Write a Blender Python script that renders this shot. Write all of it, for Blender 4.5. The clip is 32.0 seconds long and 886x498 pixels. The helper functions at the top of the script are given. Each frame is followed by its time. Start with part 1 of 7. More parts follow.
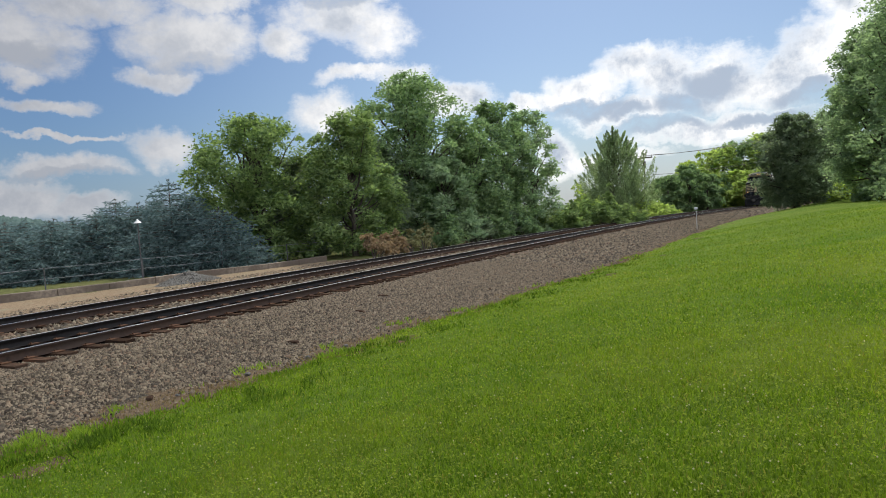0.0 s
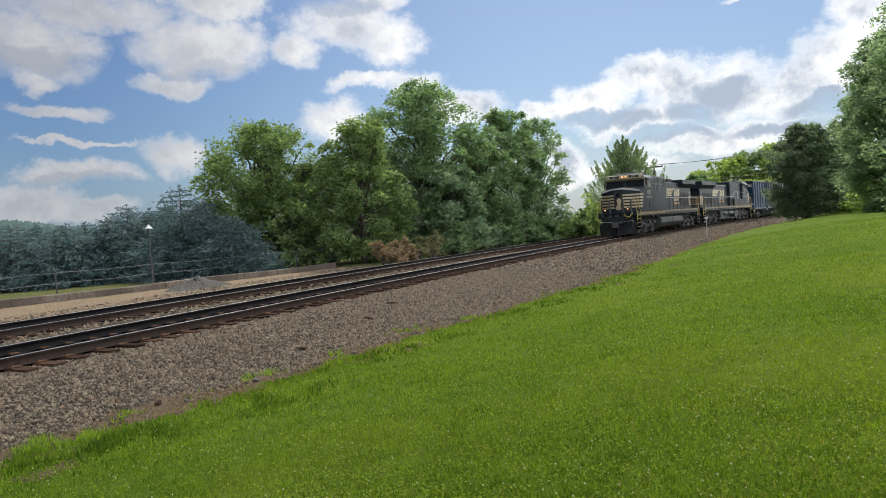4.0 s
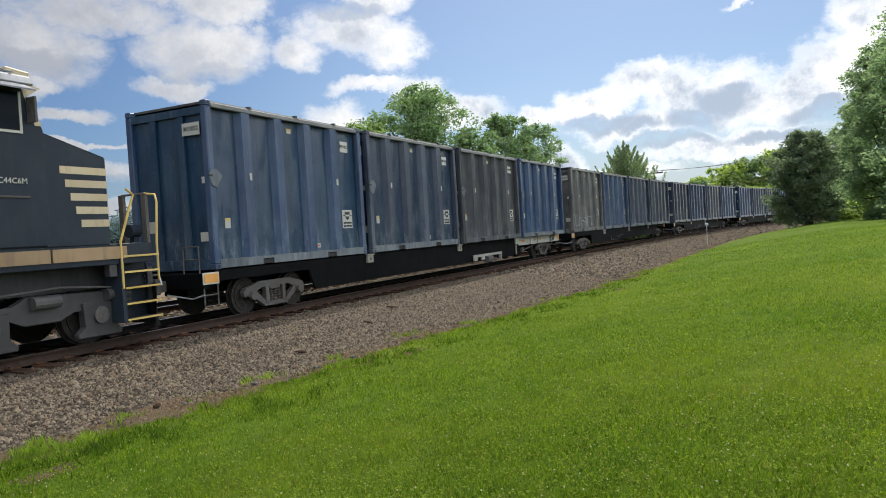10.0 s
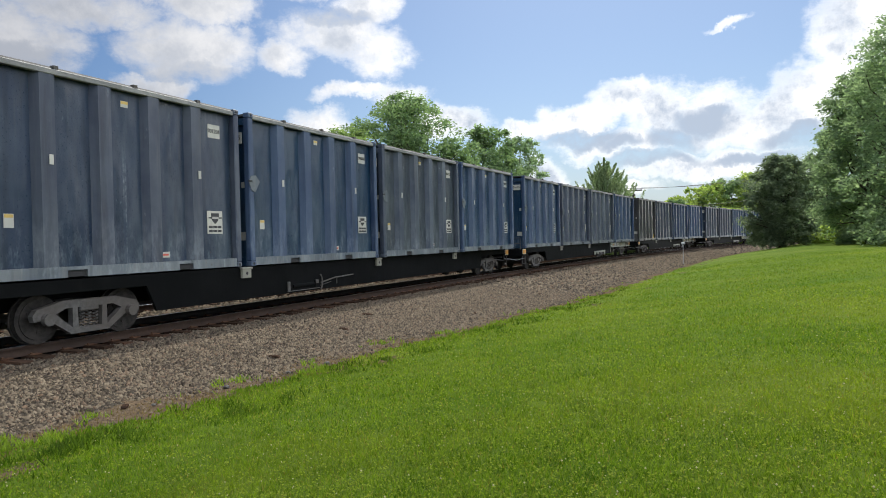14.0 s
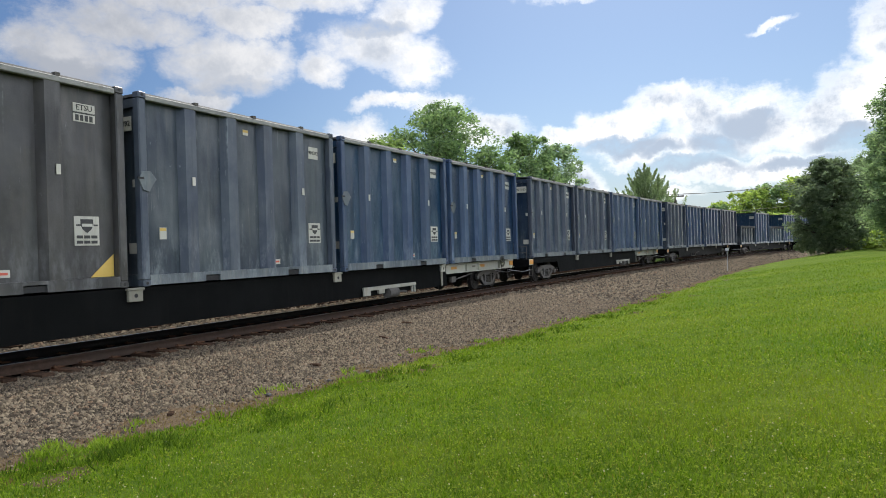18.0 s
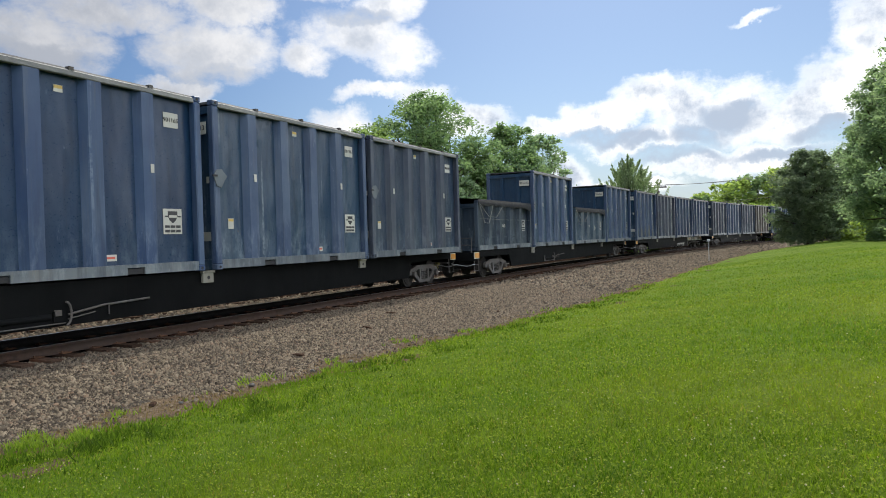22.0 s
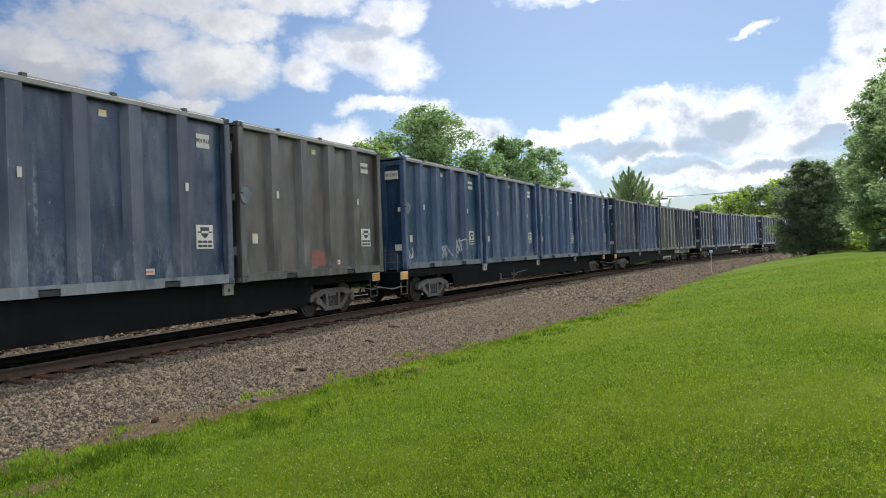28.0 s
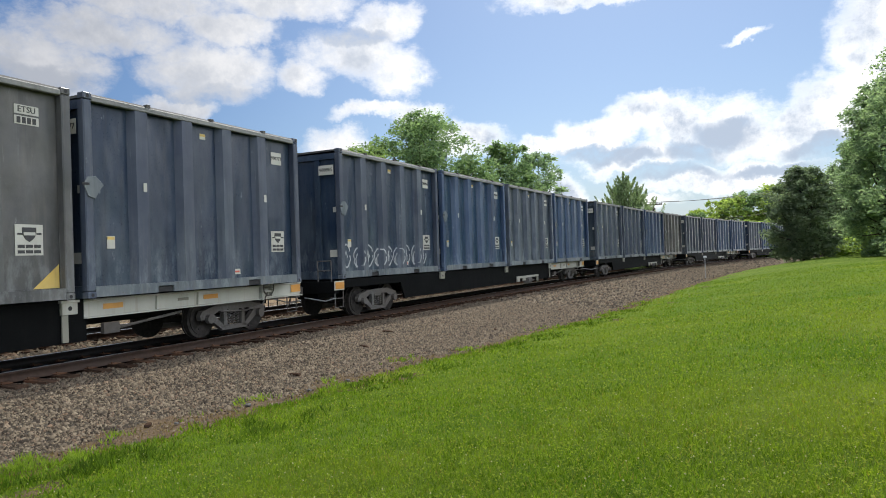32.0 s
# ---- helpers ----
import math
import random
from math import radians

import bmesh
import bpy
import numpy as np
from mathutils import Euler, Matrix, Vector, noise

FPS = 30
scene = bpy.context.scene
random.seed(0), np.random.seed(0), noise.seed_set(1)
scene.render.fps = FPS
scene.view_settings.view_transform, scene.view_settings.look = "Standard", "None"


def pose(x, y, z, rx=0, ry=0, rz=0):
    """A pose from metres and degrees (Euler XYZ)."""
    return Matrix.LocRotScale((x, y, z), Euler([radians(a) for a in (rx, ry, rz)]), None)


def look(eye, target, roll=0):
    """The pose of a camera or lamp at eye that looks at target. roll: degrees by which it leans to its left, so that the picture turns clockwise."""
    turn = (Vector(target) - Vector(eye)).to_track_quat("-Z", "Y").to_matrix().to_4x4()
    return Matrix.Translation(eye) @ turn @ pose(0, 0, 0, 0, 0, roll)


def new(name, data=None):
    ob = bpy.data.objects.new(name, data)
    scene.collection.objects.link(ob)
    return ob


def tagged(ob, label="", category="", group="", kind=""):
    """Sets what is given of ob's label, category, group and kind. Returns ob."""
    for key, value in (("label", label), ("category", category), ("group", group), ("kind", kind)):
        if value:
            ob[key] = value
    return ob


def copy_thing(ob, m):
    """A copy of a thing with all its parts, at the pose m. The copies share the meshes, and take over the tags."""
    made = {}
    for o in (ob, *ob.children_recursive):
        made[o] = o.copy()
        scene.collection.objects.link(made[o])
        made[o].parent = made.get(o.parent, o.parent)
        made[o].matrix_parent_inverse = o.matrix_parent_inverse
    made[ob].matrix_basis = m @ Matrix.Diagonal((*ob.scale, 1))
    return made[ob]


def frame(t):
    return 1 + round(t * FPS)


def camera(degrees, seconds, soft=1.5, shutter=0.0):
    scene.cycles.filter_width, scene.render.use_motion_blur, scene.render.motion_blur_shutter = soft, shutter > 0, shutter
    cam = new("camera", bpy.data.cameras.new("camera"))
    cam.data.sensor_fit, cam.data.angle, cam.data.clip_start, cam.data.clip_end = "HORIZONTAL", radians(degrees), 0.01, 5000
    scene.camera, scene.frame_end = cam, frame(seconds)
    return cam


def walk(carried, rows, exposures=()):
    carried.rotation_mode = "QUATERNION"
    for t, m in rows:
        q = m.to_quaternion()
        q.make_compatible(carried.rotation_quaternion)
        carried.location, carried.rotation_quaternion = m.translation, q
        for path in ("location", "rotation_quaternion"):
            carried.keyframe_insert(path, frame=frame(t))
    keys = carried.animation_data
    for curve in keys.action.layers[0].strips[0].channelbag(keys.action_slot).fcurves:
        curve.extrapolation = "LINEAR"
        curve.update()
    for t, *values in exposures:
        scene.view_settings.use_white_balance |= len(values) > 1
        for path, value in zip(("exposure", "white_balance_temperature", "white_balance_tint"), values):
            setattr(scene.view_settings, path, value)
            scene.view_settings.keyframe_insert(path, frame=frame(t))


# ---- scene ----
# ---------------------------------------------------------------- camera and its path
EYE = 1.655            # lens above the rail heads of the near track
KAPPA, KAPPA2 = 0.00174, 0.0034  # the line curves to the camera's side, radius 575 m, then 295 m
Y1, Y2 = 11.99, 16.19  # centre lines of the two tracks abreast of the camera
cam = camera(65.03, 32.0, soft=0.95)
walk(cam, [
    (0.0, pose(0, 0, EYE, 87.41, 4.25, -66.18)),
    (0.5, pose(0, 0, EYE, 87.37, 4.14, -66.06)),
    (1.0, pose(0, 0, EYE, 87.35, 3.92, -65.94)),
    (1.5, pose(0, 0, EYE, 87.40, 3.82, -65.31)),
    (2.0, pose(0, 0, EYE, 87.61, 3.88, -65.31)),
    (2.5, pose(0, 0, EYE, 87.75, 3.88, -65.38)),
    (3.0, pose(0, 0, EYE, 87.95, 3.78, -65.40)),
    (3.5, pose(0, 0, EYE, 88.02, 3.82, -65.41)),
    (5.5, pose(0, 0, EYE, 88.40, 3.56, -65.30)),
    (6.0, pose(0, 0, EYE, 88.44, 3.43, -65.22)),
    (6.5, pose(0, 0, EYE, 88.46, 3.38, -65.41)),
    (7.0, pose(0, 0, EYE, 88.52, 3.28, -65.35)),
    (7.5, pose(0, 0, EYE, 88.60, 3.33, -65.25)),
    (8.0, pose(0, 0, EYE, 88.67, 3.39, -65.37)),
    (8.5, pose(0, 0, EYE, 88.75, 3.44, -65.41)),
    (9.0, pose(0, 0, EYE, 88.79, 3.54, -65.46)),
    (9.5, pose(0, 0, EYE, 88.79, 3.62, -65.35)),
    (10.0, pose(0, 0, EYE, 88.47, 3.43, -65.40)),
    (10.5, pose(0, 0, EYE, 87.97, 2.37, -65.64)),
    (11.0, pose(0, 0, EYE, 87.67, 2.07, -64.84)),
    (11.5, pose(0, 0, EYE, 87.66, 2.13, -64.05)),
    (12.0, pose(0, 0, EYE, 87.83, 1.83, -64.13)),
    (12.5, pose(0, 0, EYE, 88.21, 1.44, -64.87)),
    (13.0, pose(0, 0, EYE, 88.43, 1.11, -65.83)),
    (13.5, pose(0, 0, EYE, 88.57, 0.89, -66.17)),
    (14.0, pose(0, 0, EYE, 89.17, 1.27, -67.11)),
    (14.5, pose(0, 0, EYE, 89.88, 1.10, -65.52)),
    (15.0, pose(0, 0, EYE, 90.50, 1.17, -64.41)),
    (15.5, pose(0, 0, EYE, 90.59, 1.27, -64.39)),
    (17.5, pose(0, 0, EYE, 90.41, 1.36, -63.08)),
    (18.0, pose(0, 0, EYE, 89.94, 1.70, -63.93)),
    (18.5, pose(0, 0, EYE, 89.96, 2.08, -65.18)),
    (19.0, pose(0, 0, EYE, 90.00, 1.63, -65.52)),
    (19.5, pose(0, 0, EYE, 90.02, 1.33, -65.26)),
    (20.0, pose(0, 0, EYE, 90.10, 1.50, -65.23)),
    (20.5, pose(0, 0, EYE, 90.00, 1.37, -65.57)),
    (21.0, pose(0, 0, EYE, 89.59, 1.51, -65.70)),
    (21.5, pose(0, 0, EYE, 89.45, 1.51, -65.63)),
    (22.0, pose(0, 0, EYE, 89.09, 1.59, -65.25)),
    (22.5, pose(0, 0, EYE, 89.15, 1.80, -65.40)),
    (23.0, pose(0, 0, EYE, 89.22, 1.94, -65.69)),
    (23.5, pose(0, 0, EYE, 89.30, 1.87, -65.65)),
    (24.0, pose(0, 0, EYE, 89.35, 2.12, -65.85)),
    (24.5, pose(0, 0, EYE, 89.53, 1.81, -65.63)),
    (25.0, pose(0, 0, EYE, 89.70, 1.84, -65.72)),
    (25.5, pose(0, 0, EYE, 89.84, 1.78, -65.59)),
    (27.5, pose(0, 0, EYE, 90.19, 1.57, -64.78)),
    (28.0, pose(0, 0, EYE, 90.19, 2.01, -65.08)),
    (28.5, pose(0, 0, EYE, 90.26, 2.42, -65.00)),
    (29.0, pose(0, 0, EYE, 90.43, 2.36, -65.25)),
    (29.5, pose(0, 0, EYE, 90.50, 2.16, -65.30)),
    (30.0, pose(0, 0, EYE, 90.52, 2.25, -65.54)),
    (30.5, pose(0, 0, EYE, 90.60, 1.92, -65.22)),
    (31.0, pose(0, 0, EYE, 90.62, 1.92, -65.41)),
    (31.5, pose(0, 0, EYE, 90.57, 1.79, -65.42)),
    (32.0, pose(0, 0, EYE, 90.57, 1.89, -65.52)),
], exposures=[(0.0, -0.03), (6.0, 0.0), (8.0, -0.06), (9.5, 0.1), (14.0, 0.14), (32.0, 0.18)])

# ---------------------------------------------------------------- sky, sun, exposure
SUN_AZ, SUN_EL = 12.0, 52.0
sun = new("sun", bpy.data.lights.new("sun", "SUN"))
sun.data.energy, sun.data.angle, sun.data.color = 3.9, radians(0.6), (1.0, 0.95, 0.86)
sun.matrix_world = look((math.cos(radians(SUN_AZ)) * math.cos(radians(SUN_EL)) * 60, math.sin(radians(SUN_AZ)) * math.cos(radians(SUN_EL)) * 60,
                         math.sin(radians(SUN_EL)) * 60), (0, 0, 0))


class Nodes:
    """Short hand for node trees."""

    def __init__(self, tree):
        self.tree = tree
        tree.nodes.clear()

    def add(self, kind, inputs=None):
        n = self.tree.nodes.new(kind)
        for key, value in (inputs or {}).items():
            if isinstance(value, bpy.types.NodeSocket):
                self.tree.links.new(value, n.inputs[key])
            else:
                n.inputs[key].default_value = value
        return n

    def math(self, op, a, b=0.0, clamp=False):
        n = self.add("ShaderNodeMath", {0: a, 1: b})
        n.operation, n.use_clamp = op, clamp
        return n.outputs[0]

    def vmath(self, op, a, b=(0, 0, 0)):
        n = self.add("ShaderNodeVectorMath", {0: a})
        n.operation = op
        if op == "SCALE":
            n.inputs["Scale"].default_value = b
        elif isinstance(b, bpy.types.NodeSocket):
            self.tree.links.new(b, n.inputs[1])
        else:
            n.inputs[1].default_value = b
        return n.outputs["Value"] if op in ("DOT_PRODUCT", "LENGTH", "DISTANCE") else n.outputs[0]

    def noise(self, vec, scale, detail=4.0, rough=0.55, out=0):
        return self.add("ShaderNodeTexNoise", {"Vector": vec, "Scale": scale, "Detail": detail, "Roughness": rough}).outputs[out]

    def ramp(self, fac, lo, hi):
        n = self.add("ShaderNodeMapRange", {0: fac, 1: lo, 2: hi, 3: 0.0, 4: 1.0})
        n.interpolation_type = "SMOOTHSTEP"
        return n.outputs[0]

    def mix(self, fac, a, b, blend="MIX"):
        n = self.add("ShaderNodeMix")
        n.data_type, n.blend_type = "RGBA", blend
        for slot, v in ((0, fac), (6, a), (7, b)):
            if isinstance(v, bpy.types.NodeSocket):
                self.tree.links.new(v, n.inputs[slot])
            else:
                n.inputs[slot].default_value = v if slot == 0 else (*v[:3], 1)
        return n.outputs[2]

    def scaled(self, vec, s):
        return self.add("ShaderNodeMapping", {0: vec, 3: s}).outputs[0]


def sky_dir(az, el):
    a, e = radians(az), radians(el)
    return (math.cos(a) * math.cos(e), math.sin(a) * math.cos(e), math.sin(e))


def make_world():
    world = bpy.data.worlds.new("sky")
    scene.world = world
    world.use_nodes = True
    n = Nodes(world.node_tree)
    vec = n.add("ShaderNodeTexCoord").outputs["Generated"]
    air = n.add("ShaderNodeTexSky")
    air.sky_type, air.sun_disc, air.sun_elevation, air.sun_rotation = "NISHITA", False, radians(SUN_EL), radians(90 - SUN_AZ)
    air.air_density, air.dust_density, air.ozone_density = 1.0, 1.2, 1.6
    sky = air.outputs[0]
    # clouds: heaps of cumulus, each a soft ellipse of sky broken up by noise
    wob = n.noise(vec, 11.0, 7.0, 0.62, out=1)
    warped = n.vmath("ADD", vec, n.vmath("SCALE", n.vmath("SUBTRACT", wob, (0.5, 0.5, 0.5)), 0.075))

    def heaped(heaps):
        cover = None
        for az, el, wide, high in heaps:
            c = sky_dir(az, el)
            right, up = sky_dir(az - 90, 0), sky_dir(az, el + 90)
            dv = n.vmath("SUBTRACT", warped, c)
            gx = n.math("DIVIDE", n.vmath("DOT_PRODUCT", dv, right), math.sin(radians(wide)))
            gy = n.math("DIVIDE", n.vmath("DOT_PRODUCT", dv, up), math.sin(radians(high)))
            r2 = n.math("ADD", n.math("MULTIPLY", gx, gx), n.math("MULTIPLY", gy, gy))
            far = n.vmath("DISTANCE", warped, c)
            r2 = n.math("ADD", r2, n.math("MULTIPLY", n.math("GREATER_THAN", far, 1.0), 9.0))
            b = n.math("SUBTRACT", 1.0, r2)
            cover = b if cover is None else n.math("MAXIMUM", cover, b)
        return cover

    # the same broken cumulus goes on all round the sky
    ahead = n.ramp(n.vmath("DOT_PRODUCT", vec, sky_dir(28, 8)), 0.66, 0.8)
    around = n.math("SUBTRACT", n.math("MULTIPLY", n.noise(n.scaled(vec, (1, 1, 1.4)), 3.2, 4.0, 0.55), 5.0), n.math("ADD", 2.2, n.math("MULTIPLY", ahead, 6.0)))
    cover = n.math("MAXIMUM", heaped(CLOUDS), around)
    fine = n.noise(n.scaled(vec, (1.0, 1.0, 1.7)), 20.0, 10.0, 0.68)
    puffs = n.noise(n.scaled(vec, (1.0, 1.0, 1.3)), 9.0, 3.0, 0.5)
    cover = n.math("ADD", n.math("MAXIMUM", cover, -1.0), n.math("MULTIPLY", n.math("SUBTRACT", fine, 0.5), 2.1))
    cover = n.math("ADD", cover, n.math("MULTIPLY", n.math("SUBTRACT", puffs, 0.5), 0.9))
    thick = n.ramp(cover, -0.35, 0.95)
    billow = n.ramp(n.noise(n.vmath("ADD", vec, (0.02, 0.0, 0.05)), 13.0, 7.0, 0.64), 0.34, 0.66)
    core = n.math("MULTIPLY", n.ramp(cover, 0.05, 1.0), n.math("MULTIPLY", billow, 0.95))
    core = n.math("MAXIMUM", core, n.math("MULTIPLY", n.ramp(n.math("ADD", heaped(CLOUD_CORES), n.math("MULTIPLY", n.math("SUBTRACT", fine, 0.5), 0.7)), -0.5, 0.8), 0.95))
    core = n.math("MULTIPLY", core, n.math("ADD", 0.5, n.math("MULTIPLY", n.ramp(n.vmath("DOT_PRODUCT", vec, sky_dir(4, 8)), 0.8, 0.98), 0.5)))
    white = n.mix(core, (8.7, 8.7, 8.7), (2.9, 3.5, 4.5))
    # haze low over the horizon
    up = n.add("ShaderNodeSeparateXYZ", {0: vec}).outputs[2]
    haze = n.math("ADD", 0.05, n.math("MULTIPLY", n.math("SUBTRACT", 1.0, n.ramp(up, 0.0, 0.16)), 0.45))
    base = n.mix(haze, n.mix(1.0, sky, (0.74, 0.85, 0.95), "MULTIPLY"), (5.2, 6.0, 7.0))
    # deeper blue and greyer cloud away from the sun, sunlit cloud beside it
    toward = n.vmath("DOT_PRODUCT", vec, sky_dir(SUN_AZ - 14, 6))
    facing = n.ramp(toward, 0.55, 1.0)
    # two unseen bright lobes of sky, added to fill shaded near sides
    fill_lobes = n.math("MAXIMUM", n.ramp(n.vmath("DOT_PRODUCT", vec, sky_dir(-36, 18)), 0.91, 0.99), n.ramp(n.vmath("DOT_PRODUCT", vec, sky_dir(-118, 32)), 0.3, 0.85))
    base = n.mix(1.0, base, n.mix(facing, (0.5, 0.585, 0.7), (0.92, 0.92, 0.94)), "MULTIPLY")
    base = n.mix(1.0, base, n.mix(fill_lobes, (1, 1, 1), (3.0, 2.9, 2.75)), "MULTIPLY")
    white = n.mix(1.0, white, n.mix(facing, (0.63, 0.635, 0.66), (1.32, 1.3, 1.27)), "MULTIPLY")
    white = n.mix(1.0, white, n.mix(fill_lobes, (1, 1, 1), (6.6, 6.5, 6.3)), "MULTIPLY")
    col = n.mix(n.math("MULTIPLY", thick, 0.95), base, white)
    bg = n.add("ShaderNodeBackground", {"Color": col, "Strength": 0.11}).outputs[0]
    n.add("ShaderNodeOutputWorld", {0: bg})


# azimuth, height, half width, half height, in degrees
CLOUDS = [(47.5, 19.4, 7.5, 1.7), (36.5, 20.2, 6.0, 1.7), (28.6, 18.6, 3.2, 1.7), (9.0, 20.0, 9.0, 1.0), (0.4, 15.4, 1.6, 0.5), (54.0, 14.4, 5.2, 2.6), (50.5, 17.0, 6.5, 1.7), (42.6, 14.8, 4.8, 2.6), (41.0, 17.8, 3.6, 1.2), (44.8, 12.0, 2.6, 1.0), (35.0, 14.6, 2.6, 1.4), (31.0, 16.4, 4.6, 2.0), (27.6, 14.9, 2.8, 2.2),
          (52.8, 9.9, 3.4, 0.55), (54.5, 12.0, 1.6, 0.9), (51.4, 7.6, 4.2, 0.3), (52.0, 5.4, 4.4, 0.95), (55.4, 3.5, 3.6, 1.5), (51.0, 2.6, 3.0, 0.9), (45.0, 6.9, 2.6, 1.6),
          (29.6, 12.0, 3.2, 0.8), (26.0, 11.6, 2.6, 1.2), (33.0, 9.3, 2.8, 1.7), (21.9, 9.7, 3.3, 1.4), (15.2, 8.6, 3.2, 1.0), (11.6, 9.3, 3.4, 1.5), (8.0, 10.4, 3.4, 1.6),
          (5.0, 9.4, 4.0, 2.5), (2.0, 9.0, 4.0, 2.4), (-2.5, 8.0, 4.4, 1.8), (8.4, 7.2, 6.0, 1.2), (1.4, 5.4, 7.4, 1.3), (-5.5, 10.0, 3.4, 2.8), (-8.4, 14.0, 3.2, 5.0), (14.6, 4.6, 1.6, 1.8), (10.0, 3.6, 5.0, 0.8)]
CLOUD_CORES = [(2.4, 8.7, 2.6, 1.5), (4.4, 7.4, 2.4, 1.0), (1.0, 9.4, 1.2, 0.8), (11.4, 7.7, 3.6, 0.8), (8.6, 7.2, 2.4, 0.7), (-4.0, 7.0, 3.0, 0.8), (6.5, 5.9, 5.5, 0.7), (-1.0, 5.7, 3.5, 0.6), (31.0, 17.6, 3.4, 0.9), (54.5, 13.6, 4.0, 1.0), (52.0, 4.9, 4.0, 0.45), (42.4, 13.2, 3.6, 0.9)]
make_world()


# ---------------------------------------------------------------- materials
def material(name, rough=0.6, metal=0.0, spec=0.5):
    m = bpy.data.materials.new(name)
    m.use_nodes = True
    n = Nodes(m.node_tree)
    b = n.add("ShaderNodeBsdfPrincipled", {"Roughness": rough, "Metallic": metal, "Specular IOR Level": spec})
    n.add("ShaderNodeOutputMaterial", {0: b.outputs[0]})
    return m, n, b


def link(n, out, node, slot):
    n.tree.links.new(out, node.inputs[slot])


def bump(n, b, height, strength, dist):
    k = n.add("ShaderNodeBump", {"Height": height, "Strength": strength, "Distance": dist})
    link(n, k.outputs[0], b, "Normal")


def grainy(name, lo, hi, scale, rough=0.8, metal=0.0, big=None, bumpy=0.3, dist=0.01, coarse=0.35, stretch=(1, 1, 1), spec=0.4, rnd=0.0):
    """A two-scale mottled surface between the colours lo and hi, with patches of big."""
    m, n, b = material(name, rough, metal, spec)
    co = n.add("ShaderNodeTexCoord").outputs["Object"]
    if rnd:
        shift = n.add("ShaderNodeObjectInfo").outputs["Random"]
        off = n.add("ShaderNodeCombineXYZ", {0: n.math("MULTIPLY", shift, 37.0), 1: n.math("MULTIPLY", shift, 11.0), 2: n.math("MULTIPLY", shift, 5.0)}).outputs[0]
        co = n.vmath("ADD", co, off)
    co = n.scaled(co, stretch)
    f1 = n.noise(co, scale, 6.0, 0.65)
    f2 = n.noise(co, scale * 0.08, 3.0, 0.5)
    col = n.mix(n.ramp(f1, 0.25, 0.75), lo, hi)
    if big:
        col = n.mix(n.math("MULTIPLY", n.ramp(f2, coarse, coarse + 0.3), 0.8), col, big)
    if rnd:
        hsv = n.add("ShaderNodeHueSaturation", {"Color": col, "Value": n.math("ADD", 1 - rnd / 2, n.math("MULTIPLY", shift, rnd))})
        col = hsv.outputs[0]
    link(n, col, b, "Base Color")
    link(n, n.math("ADD", rough - 0.1, n.math("MULTIPLY", f1, 0.2)), b, "Roughness")
    if bumpy:
        bump(n, b, f1, bumpy, dist)
    return m


def leafy(name, dark, light, glow, spec=0.1):
    """Leaves: each its own green, letting light through."""
    m = bpy.data.materials.new(name)
    m.use_nodes = True
    n = Nodes(m.node_tree)
    g = n.add("ShaderNodeNewGeometry").outputs["Random Per Island"]
    co = n.add("ShaderNodeTexCoord").outputs["Object"]
    patch = n.noise(co, 0.6, 2.0)
    col = n.mix(n.ramp(n.math("ADD", n.math("MULTIPLY", g, 0.6), n.math("MULTIPLY", patch, 0.6)), 0.25, 0.95), dark, light)
    d = n.add("ShaderNodeBsdfPrincipled", {"Base Color": col, "Roughness": 0.75, "Specular IOR Level": spec})
    t = n.add("ShaderNodeBsdfTranslucent", {"Color": n.mix(1.0, col, glow, "MULTIPLY")})
    s = n.add("ShaderNodeMixShader", {0: 0.55, 1: d.outputs[0], 2: t.outputs[0]})
    n.add("ShaderNodeOutputMaterial", {0: s.outputs[0]})
    return m


def turf(name, dark, light, blades=False):
    """Mown grass: fine grain, half-metre tufts, and broad lusher and yellower drifts across the lawn."""
    m = bpy.data.materials.new(name)
    m.use_nodes = True
    n = Nodes(m.node_tree)
    co = n.add("ShaderNodeTexCoord").outputs["Object"]
    grain = n.add("ShaderNodeNewGeometry").outputs["Random Per Island"] if blades else n.ramp(n.noise(co, 45.0, 6.0, 0.7), 0.2, 0.8)
    tufts = n.noise(co, 2.6, 4.0, 0.6)
    drifts = n.noise(co, 0.22, 4.0, 0.55)
    col = n.mix(n.ramp(n.math("ADD", n.math("MULTIPLY", grain, 0.6), n.math("MULTIPLY", tufts, 0.6)), 0.25, 0.95), dark, light)
    col = n.mix(n.math("MULTIPLY", n.ramp(drifts, 0.45, 0.7), 0.5), col, (0.19, 0.232, 0.035))
    col = n.mix(n.math("MULTIPLY", n.ramp(n.noise(n.vmath("ADD", co, (7.0, 3.0, 0.0)), 0.3, 3.0, 0.5), 0.5, 0.72), 0.5), col, (0.07, 0.142, 0.015))
    d = n.add("ShaderNodeBsdfPrincipled", {"Base Color": col, "Roughness": 0.8, "Specular IOR Level": 0.03})
    out = d.outputs[0]
    if blades:
        t = n.add("ShaderNodeBsdfTranslucent", {"Color": n.mix(1.0, col, (1.35, 1.45, 0.5), "MULTIPLY")})
        out = n.add("ShaderNodeMixShader", {0: 0.55, 1: out, 2: t.outputs[0]}).outputs[0]
    else:
        bump(n, d, grain, 0.8, 0.03)
    n.add("ShaderNodeOutputMaterial", {0: out})
    return m


